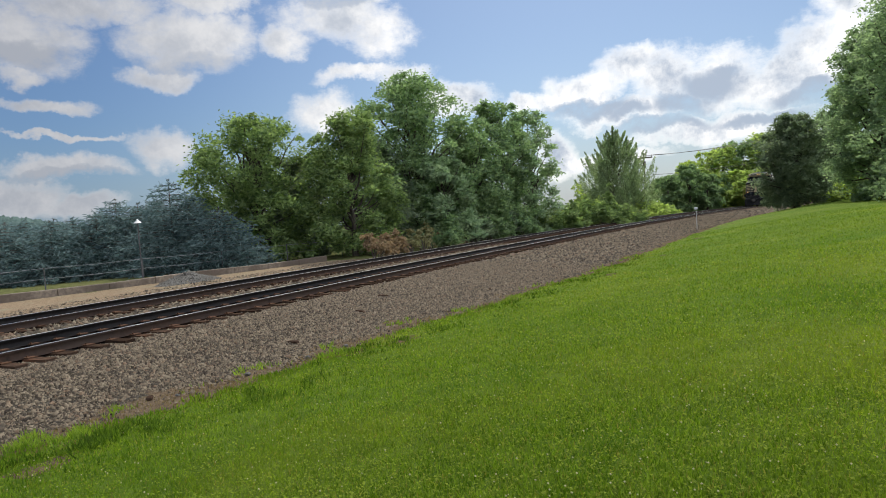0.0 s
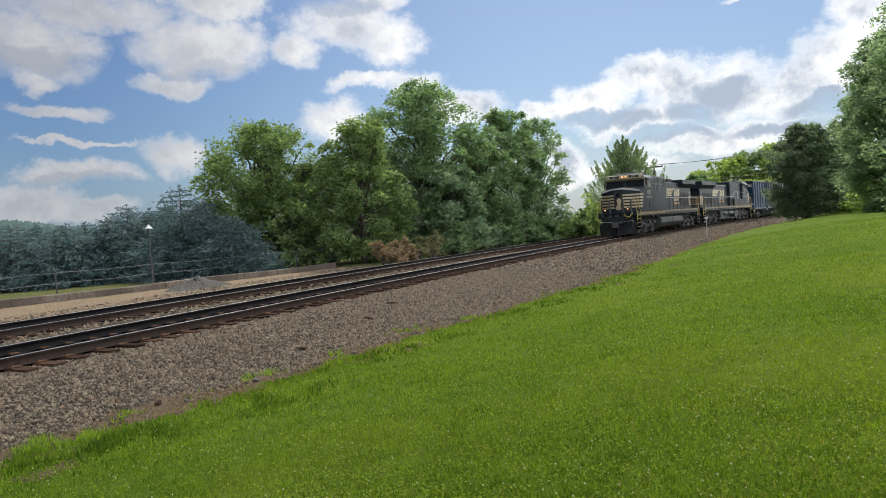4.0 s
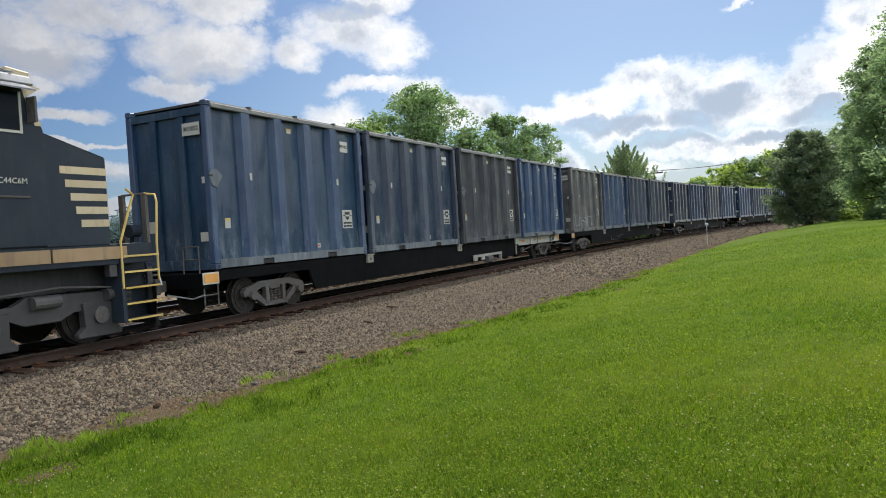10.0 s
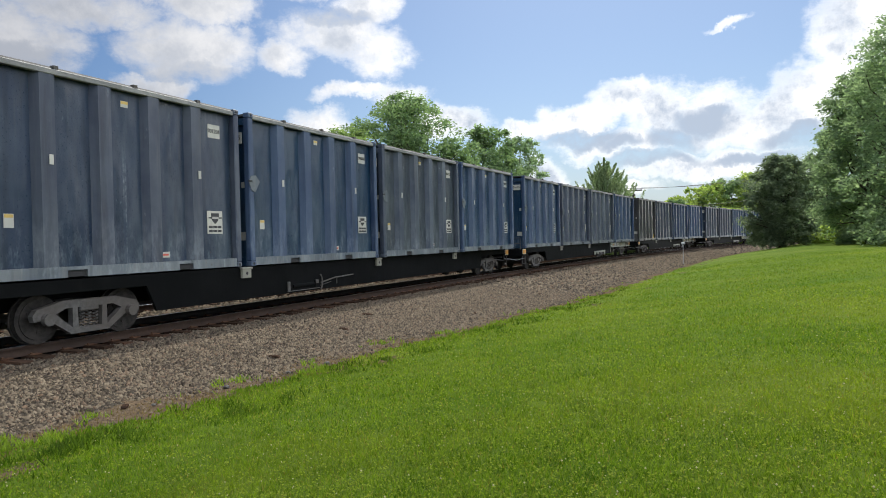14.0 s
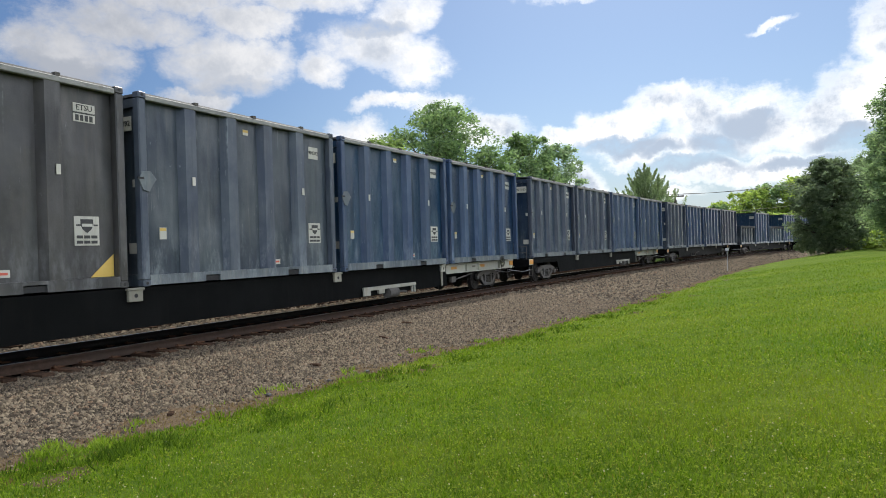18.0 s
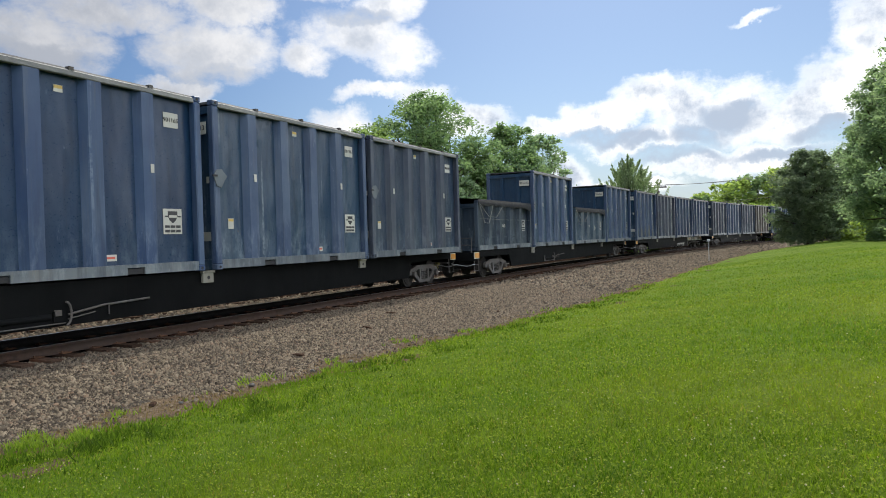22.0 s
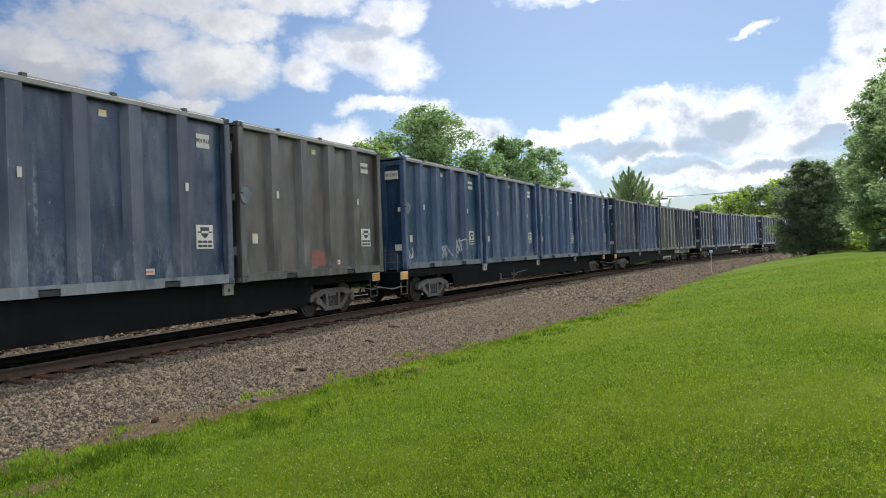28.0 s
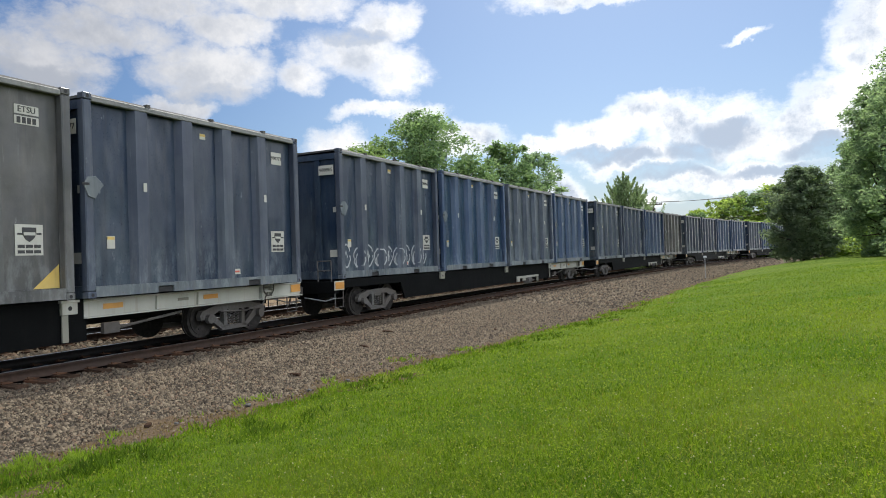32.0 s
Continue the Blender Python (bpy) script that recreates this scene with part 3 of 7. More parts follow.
def stone_material():
    m, n, b = material("crushed_stone", 0.9, 0.0, 0.1)
    g = n.add("ShaderNodeNewGeometry").outputs["Random Per Island"]
    co = n.add("ShaderNodeTexCoord").outputs["Object"]
    f = n.noise(co, 60.0, 4.0)
    col = n.mix(n.ramp(g, 0.0, 1.0), (0.021, 0.0165, 0.012), (0.2, 0.165, 0.115))
    col = n.mix(n.ramp(n.math("FRACT", n.math("MULTIPLY", g, 7.13)), 0.82, 1.0), col, (0.15, 0.1, 0.065))
    link(n, n.mix(n.math("MULTIPLY", n.ramp(f, 0.3, 0.7), 0.5), col, (0.078, 0.062, 0.048)), b, "Base Color")
    return m


CRUSHED = stone_material()
scatter_stones("ballast_stones", 200000, 2.5, 26, 0.85, 7.0, 0.0205, 1, CRUSHED, "loose grey crushed-stone ballast on the bank")
scatter_stones("ballast_stones", 38000, 26, 75, 0.85, 7.5, 0.042, 2, CRUSHED, "loose grey crushed-stone ballast on the bank")
scatter_stones("ballast_stones", 12000, 75, 135, 0.85, 8.0, 0.075, 7, CRUSHED, "loose grey crushed-stone ballast on the bank")
scatter_stones("ballast_stones", 23000, 3, 40, -6.3, -1.0, 0.042, 3, CRUSHED, "loose grey crushed stone between the rails")
scatter_stones("loose_gravel", 7000, 3, 34, -10.2, -6.1, 0.032, 6, CRUSHED, "loose gravel strewn over the tan dirt")
scatter_stones("gravel_heap", 4500, 0, 0, 0, 0, 0.034, 4, STONE, "small heap of grey gravel beside the far track", heap=(23.2, 22.6, 0.8, 0.42))


# ---------------------------------------------------------------- lawn
def make_blades(name, count, r0, r1, a0, a1, high, seed, mat, label, wide=0.0032, band=None, clumps=None, reach=(0.75, 0.5), shift=0.0):
    rng = np.random.default_rng(seed)
    r = r0 * (r1 / r0) ** rng.random(count) if r0 > 1 else r1 * np.sqrt(rng.random(count))
    a = np.radians(rng.uniform(a0, a1, count))
    x, y = r * np.cos(a), r * np.sin(a)
    z, u = lie(x, y)
    ok = u > toe_of(x, y) - 0.25 * rng.random(count) ** 2
    if r0 > 1:
        deg = np.degrees(a)
        ok &= rng.random(count) < smooth01((r - r0) / (0.5 * r0)) * smooth01((deg - a0) / 10) * smooth01((a1 - deg) / 8)
    else:
        ok &= rng.random(count) < smooth01((r1 - r) / (0.6 * r1))
    ok &= ~((u < toe_of(x, y) + 1.5) & (ripple(x + 5.3, y * 1.6, 0.62) > 0.58 + 0.4 * rng.random(count) ** 0.5))
    if band:
        ok &= u < toe_of(x, y) + band * rng.random(count) ** 2 * (1 + ripple(x, y, 0.7))
    if clumps:
        ok = (u > toe_of(x, y) - reach[0]) & (u < toe_of(x, y) + reach[1] * rng.uniform(0.5, 1.0, count)) & (ripple(x + 3.1 + shift, y * 1.3, 0.9) * 0.7 + ripple(x, y + 7.7, 2.9) * 0.5 > clumps + (0.48 if shift else 0.3) * rng.random(count))
    x, y, z, r = x[ok], y[ok], z[ok], r[ok]
    z = z + lawn_relief(x, y, u[ok])
    k = len(x)
    tuft = 0.45 + 0.4 * value_noise(x, y, 1.1) + 0.5 * value_noise(x, y, 5.3)
    h = high * rng.uniform(0.5, 1.3, k) * np.maximum(tuft, 0.35)
    w = wide * (1 + r * 0.16) * rng.uniform(0.7, 1.3, k)
    t = rng.uniform(0, 6.28, k)
    lean = rng.uniform(0.2, 1.0, k) * h
    dx, dy = np.cos(t), np.sin(t)
    t2 = rng.uniform(0, 6.28, k)
    v = np.stack([np.stack([x - dx * w, y - dy * w, z - 0.01], -1), np.stack([x + dx * w, y + dy * w, z - 0.01], -1),
                  np.stack([x + np.cos(t2) * lean, y + np.sin(t2) * lean, z + h], -1)], 1)
    f = np.arange(k * 3).reshape(-1, 3)
    tagged(new(name, raw_mesh(name, v.reshape(-1, 3), f, mat)), label, "grass", kind="stuff")


make_blades("lawn_grass", 360000, 2.6, 45.0, -22, 70, 0.042, 11, BLADE, "short mown bright green grass and clover")
make_blades("lawn_grass", 70000, 0.0, 14.0, -180, 180, 0.04, 14, BLADE, "short mown bright green grass and clover")
make_blades("dry_grass", 26000, 2.8, 30.0, -24, 70, 0.038, 15, STRAW, "yellowed grass blades in the mown lawn")
make_blades("verge_weeds", 90000, 6.0, 30.0, 10, 62, 0.075, 12, BLADE, "ragged green weeds along the edge of the lawn", wide=0.0042, band=0.8)
make_blades("weed_clumps", 150000, 6.0, 32.0, 8, 62, 0.095, 13, WEED, "bright green weed clumps straying onto the bare edge of the ballast", wide=0.0045, clumps=0.3)
# weed clumps that also bring painted shade to the lawn's edge
make_blades("broad_leaved_weeds", 130000, 6.0, 30.0, 8, 62, 0.075, 17, SHADED_WEED, "broad-leaved weeds in clumps along the lawn's edge, shade between tufts in their dark green", wide=0.006, clumps=0.05, reach=(0.05, 1.7), shift=4.4)
make_blades("dry_verge_grass", 70000, 6.0, 34.0, 8, 62, 0.035, 16, VERGE_STRAW, "sparse dry brown grass on the bare edge of the ballast", wide=0.004, clumps=-0.45)


def clover_heads():
    rng = np.random.default_rng(21)
    k = 1500
    r, a = 3.5 * (26 / 3.5) ** rng.random(k), np.radians(rng.uniform(-16, 64, k))
    x, y = r * np.cos(a), r * np.sin(a)
    z, u = lie(x, y)
    ok = (u > toe_of(x, y) + 0.5) & (value_noise(x, y, 0.45) + 0.5 * value_noise(x, y, 1.7) > 0.55 + 0.5 * rng.random(k))
    x, y, z, u = x[ok], y[ok], z[ok] + lawn_relief(x[ok], y[ok], u[ok]), u[ok]
    base = np.array([(0, 0, 1), (1, 0, 0), (0, 1, 0), (-1, 0, 0), (0, -1, 0), (0, 0, -1)], float) * 0.0075
    tri = np.array([(0, 1, 2), (0, 2, 3), (0, 3, 4), (0, 4, 1), (5, 2, 1), (5, 3, 2), (5, 4, 3), (5, 1, 4)])
    v = base[None] * rng.uniform(0.6, 1.2, (len(x), 1, 1)) + np.stack([x, y, z + 0.035 + 0.03 * rng.random(len(x))], -1)[:, None]
    f = (tri[None] + (np.arange(len(x)) * 6)[:, None, None]).reshape(-1, 3)
    tagged(new("clover_flowers", raw_mesh("clover_flowers", v.reshape(-1, 3), f, CLOVER)), "small white clover flowers scattered in the lawn", "flowers", kind="stuff")


def clover_leaves():
    """Small flat leaves lying among the blades, in drifts."""
    rng = np.random.default_rng(22)
    k = 90000
    r, a = 3.4 * (20 / 3.4) ** rng.random(k), np.radians(rng.uniform(-16, 66, k))
    x, y = r * np.cos(a), r * np.sin(a)
    z, u = lie(x, y)
    ok = (u > toe_of(x, y) + 0.1) & (value_noise(x, y, 0.7) + 0.6 * value_noise(x, y, 2.9) > 0.35 + 0.7 * rng.random(k))
    x, y, z, u, r = x[ok], y[ok], z[ok], u[ok], r[ok]
    z = z + lawn_relief(x, y, u) + rng.uniform(0.012, 0.04, len(x))
    t, w = rng.uniform(0, 6.28, len(x)), 0.0075 * (1 + 0.08 * r) * rng.uniform(0.6, 1.3, len(x))
    tilt = rng.uniform(-0.6, 0.6, (len(x), 2))
    corners = []
    for q in (0.0, 2.09, 4.19):
        dx, dy = np.cos(t + q) * w, np.sin(t + q) * w
        corners.append(np.stack([x + dx, y + dy, z + dx * tilt[:, 0] + dy * tilt[:, 1]], -1))
    v = np.stack(corners, 1).reshape(-1, 3)
    tagged(new("clover_leaves", raw_mesh("clover_leaves", v, np.arange(len(v)).reshape(-1, 3), CLOVER_LEAF)), "small bright clover leaves low in the lawn", "clover", kind="stuff")


clover_heads()
clover_leaves()


# ---------------------------------------------------------------- trees and shrubs
def place(az, dist):
    a = radians(az)
    x, y = dist * math.cos(a), dist * math.sin(a)
    return x, y, float(lie(x, y)[0])


def leaves(centres, radii, count, size, rng, droop=0.0, flat=0.5, per=36):
    """Leaves in sprays: twig ends strewn over the outer part of ellipsoid puffs, each with its own handful of leaves."""
    centres, radii = np.array(centres, float), np.array(radii, float)
    vol = (radii[:, 0] * radii[:, 1] + radii[:, 0] * radii[:, 2])
    sprays = max(count // per, 8)
    host = rng.choice(len(centres), sprays, p=vol / vol.sum())
    d = rng.normal(size=(sprays, 3))
    d /= np.linalg.norm(d, axis=1)[:, None]
    q = rng.random(sprays) ** 0.4 * (0.8 + 0.7 * rng.random(sprays) ** 2.2)
    heart = centres[host] + d * radii[host] * q[:, None]
    spread = (0.3 + 0.35 * rng.random(sprays)) * np.minimum(radii[host, 0], 1.3)
    pick = rng.integers(0, sprays, count)
    off = rng.normal(size=(count, 3)) * spread[pick][:, None] * (0.62, 0.62, 0.4)
    off[:, 2] -= 0.35 * np.linalg.norm(off[:, :2], axis=1)
    p = heart[pick] + off
    p[:, 2] -= droop * (q[pick] ** 2)
    a = rng.normal(size=(count, 3))
    a[:, 2] *= flat
    a /= np.linalg.norm(a, axis=1)[:, None]
    nrm = d[pick] * 0.8 + (0, 0, 0.5) + rng.normal(size=(count, 3)) * 0.6
    b = np.cross(nrm, a)
    b /= np.linalg.norm(b, axis=1)[:, None] + 1e-6
    s = size * rng.uniform(0.6, 1.4, count)[:, None]
    v = np.stack([p - a * s, p - b * s * 0.45 + nrm * 0.05 * s, p + a * s, p + b * s * 0.45 - nrm * 0.05 * s], 1)
    return v.reshape(-1, 3), np.arange(count * 4).reshape(-1, 4)


def limb(bm, a, b, r0, r1, rng, bends=4, wob=0.12):
    a, b = Vector(a), Vector(b)
    ln = (b - a).length
    pts = [a.lerp(b, i / bends) + (Vector((rng.uniform(-1, 1), rng.uniform(-1, 1), rng.uniform(-0.4, 0.4))) * wob * ln * 0.5 if 0 < i < bends else Vector()) for i in range(bends + 1)]
    tube(bm, pts, r0, 7, r1)
    return pts


def broad_tree(name, az, dist, high, wide, low, mat, seed, label, category="tree", puffs=34, count=9000, size=0.16, deep=None, trunk=0.22, lean=0.0, top=0.45):
    """A broad-leaved tree: tapered trunk, limbs to the puffs, a ragged crown with gaps."""
    x, y, z = place(az, dist)
    rng, nr = random.Random(seed), np.random.default_rng(seed)
    deep = deep or wide
    root = tagged(new(name), label, category)
    root.location = (x, y, z)
    cs, rs = [], []
    for i in range(puffs):
        h = low + (high - low) * (i + rng.random()) / puffs
        f = (h - low) / (high - low)
        span = max(0.22, 1 - abs((f - top) / (1.02 - top if f > top else top + 0.45)) ** 2.2) ** 0.6
        a = i * 2.399 + rng.uniform(-0.6, 0.6)
        q = rng.random() ** 0.45 * span
        r = (0.15 + 0.13 * rng.random()) * wide * (0.6 + 0.4 * span)
        cs.append((math.cos(a) * q * (wide - r * 0.6) + lean * f, math.sin(a) * q * (deep - r * 0.6), min(h, high - r * 0.5)))
        rs.append((r, r, r * rng.uniform(0.55, 0.85)))
    bm = bmesh.new()
    fork = low + (high - low) * 0.12
    limb(bm, (0, 0, -0.3), (lean * 0.3, 0, fork), trunk, trunk * 0.7, rng, 4, 0.05)
    limb(bm, (lean * 0.3, 0, fork * 0.98), (lean * 0.9, 0, high * 0.86), trunk * 0.65, trunk * 0.12, rng, 6, 0.07)
    part("trunk", bm, BARK, root, smooth=True)
    bm = bmesh.new()
    for c in cs[::2]:
        s0 = max(fork * 0.7, c[2] * 0.55)
        limb(bm, (lean * 0.3 * s0 / high, 0, s0), c, trunk * 0.3, 0.015, rng, 4, 0.16)
    tagged(part("branchwork", bm, BARK, root, smooth=True), kind="stuff")
    v, f = leaves(cs, rs, count, size, nr)
    part("crown", raw_mesh("crown", v, f, mat), None, root)
    return root


def shrub(name, az, dist, high, wide, mat, seed, label, count=1800, size=0.12, category="shrub", deep=None):
    x, y, z = place(az, dist)
    rng, nr = random.Random(seed), np.random.default_rng(seed)
    root = tagged(new(name), label, category)
    root.location = (x, y, z)
    cs, rs = [], []
    for i in range(9):
        a = rng.uniform(0, 6.28)
        q = rng.random() ** 0.6
        h = high * (1 - 0.6 * q * q) * rng.uniform(0.55, 0.95)
        r = wide * rng.uniform(0.25, 0.42)
        cs.append((math.cos(a) * q * wide * 0.75, math.sin(a) * q * (deep or wide) * 0.75, max(h - r * 0.4, 0.2)))
        rs.append((r, r, max(r * 0.7, h * 0.45)))
    bm = bmesh.new()
    for c in cs:
        limb(bm, (c[0] * 0.15, c[1] * 0.15, -0.1), c, 0.035, 0.008, rng, 3, 0.1)
    tagged(part("branchwork", bm, BARK, root), kind="stuff")
    v, f = leaves(cs, rs, count, size, nr)
    v[:, 2] = np.maximum(v[:, 2], 0.02)
    part("foliage", raw_mesh("foliage", v, f, mat), None, root)
    return root


def needle_tree(name, az, dist, high, wide, mat, seed, label, tiers=17, count=9000, up=-0.12, size=0.13, fine=0.35, low=0.15, reach=0.8, flat=0.2):
    """A conifer: straight trunk, whorls of boughs, needle sprays along each bough."""
    x, y, z = place(az, dist)
    rng, nr = random.Random(seed), np.random.default_rng(seed)
    root = tagged(new(name), label, "tree")
    root.location = (x, y, z)
    bm = bmesh.new()
    tube(bm, [(0, 0, -0.3), (0, 0, high * 0.5), (0, 0, high * 0.96)], 0.03 * high * 0.6, 7, 0.012)
    part("trunk", bm, BARK, root, smooth=True)
    bm = bmesh.new()
    ps, ds = [], []
    for i in range(tiers):
        f = i / (tiers - 1)
        h = low + (high - low - 0.15) * f
        out = wide * (1 - f) ** reach + 0.12
        k = max(5, int(12 * (1 - f)) + 4)
        for j in range(k):
            a = (j + 0.5 * (i % 2) + rng.uniform(-0.2, 0.2)) * 2 * math.pi / k
            ln = out * rng.uniform(0.72, 1.15)
            tip = Vector((math.cos(a) * ln, math.sin(a) * ln, h + up * ln + rng.uniform(-0.1, 0.1)))
            tube(bm, [(0, 0, h), tip], 0.025, 4, 0.006, False)
            ps.append(((0, 0, h), tip)), ds.append(ln)
    tagged(part("branchwork", bm, BARK, root), kind="stuff")
    ds = np.array(ds)
    pick = nr.choice(len(ds), count, p=ds ** 1.4 / (ds ** 1.4).sum())
    a = np.array([p[0] for p in ps])[pick]
    b = np.array([tuple(p[1]) for p in ps])[pick]
    t = nr.random(count)[:, None] ** 0.7
    along_ = b - a
    ln = np.linalg.norm(along_, axis=1)[:, None] + 1e-6
    d = along_ / ln
    spread = (0.05 + fine * 0.6 * (1 - t * 0.75)) * np.minimum(ln, 1.5)
    side = nr.normal(size=(count, 3)) * spread
    side[:, 2] *= flat
    p = a + along_ * t + side
    v1 = d + nr.normal(size=(count, 3)) * 0.45
    v1 /= np.linalg.norm(v1, axis=1)[:, None]
    v2 = np.cross(v1, nr.normal(size=(count, 3)))
    v2 /= np.linalg.norm(v2, axis=1)[:, None] + 1e-6
    s = size * nr.uniform(0.6, 1.4, count)[:, None]
    v = np.stack([p - v1 * s, p - v2 * s * 0.2, p + v1 * s, p + v2 * s * 0.2], 1).reshape(-1, 3)
    part("needles", raw_mesh("needles", v, np.arange(count * 4).reshape(-1, 4), mat), None, root)
    return root


def broom_tree(name, az, dist, high, wide, mat, seed, label, count=56000, size=0.11):
    """A tree of many steep, upswept boughs ending in spiky tips, widest below its middle."""
    x, y, z = place(az, dist)
    rng, nr = random.Random(seed), np.random.default_rng(seed)
    root = tagged(new(name), label, "tree")
    root.location = (x, y, z)
    bm = bmesh.new()
    tube(bm, [(0, 0, -0.3), (0, 0, high * 0.5), (0, 0, high * 0.95)], 0.2, 7, 0.02)
    part("trunk", bm, BARK, root, smooth=True)
    bm = bmesh.new()
    a, b = [], []
    for i in range(230):
        f = (i + rng.random()) / 230
        turn = i * 2.399 + rng.uniform(-0.5, 0.5)
        out = wide * (1 - f ** 2.6) ** 0.8 * rng.uniform(0.5, 1.05) + 0.15
        tip = (math.cos(turn) * out, math.sin(turn) * out, high * (0.24 + 0.76 * f) * rng.uniform(0.93, 1.03))
        h = max(0.3, tip[2] - 0.95 * out - 0.9)
        tube(bm, [(0, 0, h), (tip[0] * 0.62, tip[1] * 0.62, h + (tip[2] - h) * 0.45), tip], 0.035, 4, 0.008, False)
        a.append((0, 0, h)), b.append(tip)
    tagged(part("branchwork", bm, BARK, root), kind="stuff")
    a, b = np.array(a), np.array(b)
    pick = nr.integers(0, len(a), count)
    t = (0.25 + 0.75 * nr.random(count))[:, None]
    bow = a[pick] * (1 - t) + b[pick] * t
    bow[:, :2] += (b[pick, :2] - a[pick, :2]) * (t * (1 - t)) * 0.6
    p = bow + nr.normal(size=(count, 3)) * (0.13 * (1.25 - t)) * (1 + 2.4 * (1 - b[pick, 2:] / high))
    d = b[pick] - a[pick]
    d = d / np.linalg.norm(d, axis=1)[:, None] + nr.normal(size=(count, 3)) * 0.4 + (0, 0, 0.3)
    d /= np.linalg.norm(d, axis=1)[:, None]
    e = np.cross(d, nr.normal(size=(count, 3)))
    e /= np.linalg.norm(e, axis=1)[:, None] + 1e-6
    s = size * nr.uniform(0.6, 1.4, count)[:, None]
    v = np.stack([p - d * s, p - e * s * 0.4, p + d * s, p + e * s * 0.4], 1).reshape(-1, 3)
    part("crown", raw_mesh("crown", v, np.arange(count * 4).reshape(-1, 4), mat), None, root)
    return root


def plant_everything():
    # blue spruce hedge behind the wire fence
    for i, (az, dist, high) in enumerate([(41.6, 41, 3.6), (43.4, 43, 4.5), (45.1, 42, 5.4), (46.2, 46, 4.6), (47.4, 45, 4.3), (48.9, 46, 4.7), (50.3, 45, 3.9), (51.8, 47, 3.8), (53.3, 45, 3.6), (54.9, 47, 3.8), (56.5, 46, 3.8), (58.1, 47, 3.8), (59.8, 48, 3.8), (62, 49, 3.8), (43.4, 49, 5.0), (46.8, 49, 4.6), (50.0, 50, 4.2), (53.0, 50, 3.9), (56.0, 50, 3.9)]):
        o = needle_tree("blue_spruce", az, dist, high, 2.9, NEEDLE, 100 + i, "dense blue-green spruce in a row behind the wire fence", count=(12500 if i < 10 else 6000), tiers=19, size=0.15, reach=0.6, up=-0.04, fine=0.5, flat=0.42)
        tagged(o, group="row of blue spruces")
    broad_tree("boxelder_tree", 38.7, 46, 9.2, 4.3, 0.3, LEAF_LIT, 201, "broad bushy tree with yellow-green leaves beside the spruces", puffs=110, count=42000, size=0.12, trunk=0.3, top=0.6)
    broad_tree("boxelder_tree", 31.2, 44, 9.0, 3.4, 0.3, LEAF_LIT, 202, "upright bushy tree with bright green leaves near the track", puffs=80, count=30000, size=0.12, trunk=0.24, top=0.4)
    broad_tree("locust_tree", 25.7, 52, 12.6, 5.0, 0.6, LEAF, 203, "tall dark green tree with a ragged open top", puffs=110, count=46000, size=0.13, trunk=0.34, top=0.5, lean=-0.4)
    broad_tree("locust_tree", 21.6, 53, 8.2, 3.4, 0.5, LEAF, 204, "dark green tree among a thicket by the track", puffs=80, count=26000, size=0.13, trunk=0.28)
    broad_tree("walnut_tree", 19.2, 57, 11.0, 3.4, 0.5, LEAF, 205, "green tree with an airy crown by the track", puffs=70, count=24000, size=0.14, trunk=0.26, top=0.6)
    broad_tree("walnut_tree", 16.4, 60, 10.6, 3.0, 0.4, LEAF_HAZY, 206, "smaller green tree at the end of the thicket", puffs=46, count=15000, size=0.14, trunk=0.2, top=0.62)
    # undergrowth takes its shade from the darker leaf colour
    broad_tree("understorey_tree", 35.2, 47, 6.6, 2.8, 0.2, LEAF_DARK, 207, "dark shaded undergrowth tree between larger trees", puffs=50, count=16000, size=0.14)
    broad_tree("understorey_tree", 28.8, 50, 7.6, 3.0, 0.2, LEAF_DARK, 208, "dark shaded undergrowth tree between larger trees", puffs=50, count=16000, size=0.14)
    broad_tree("understorey_tree", 23.6, 50, 6.4, 3.0, 0.2, LEAF_HAZY, 209, "dark green undergrowth tree in the thicket", puffs=50, count=16000, size=0.14)
    rng = random.Random(77)
    for i in range(6, 22):
        az = 29.0 - i * 0.95 + rng.uniform(-0.4, 0.4)
        dist = 37 + i * 1.55 + rng.uniform(-0.8, 1.5)
        o = shrub("sumac_shrub", az, dist, rng.uniform(1.6, 3.0), rng.uniform(1.2, 1.9), (LEAF, LEAF_HAZY, LEAF_DARK)[i % 3] if i < 14 else LEAF_LIT, 300 + i, "dense green sumac shrub at the edge of the thicket", count=3200, size=0.13)
        tagged(o, group="thicket along the far track")
    for i in range(26):
        az = 29.8 - i * 0.78 + rng.uniform(-0.3, 0.3)
        dist = 36.0 + i * 1.4 + rng.uniform(-0.3, 0.5)
        o = shrub("dry_weeds", az, dist, rng.uniform(0.9, 1.6), rng.uniform(0.6, 1.1), RUSTY_WEED if i in (0, 1, 2, 3, 7, 8) else OLIVE_WEED, 400 + i, "tall dry rust-brown weeds beside the track" if i in (0, 1, 2, 3, 7, 8) else "tall pale olive weeds beside the track", count=1300, size=0.08, category="weeds")
        tagged(o, group="dry weeds beside the track")
    broom_tree("upswept_tree", 9.7, 86, 11.0, 5.2, CEDAR, 501, "pale green tree with steep upswept spiky boughs")
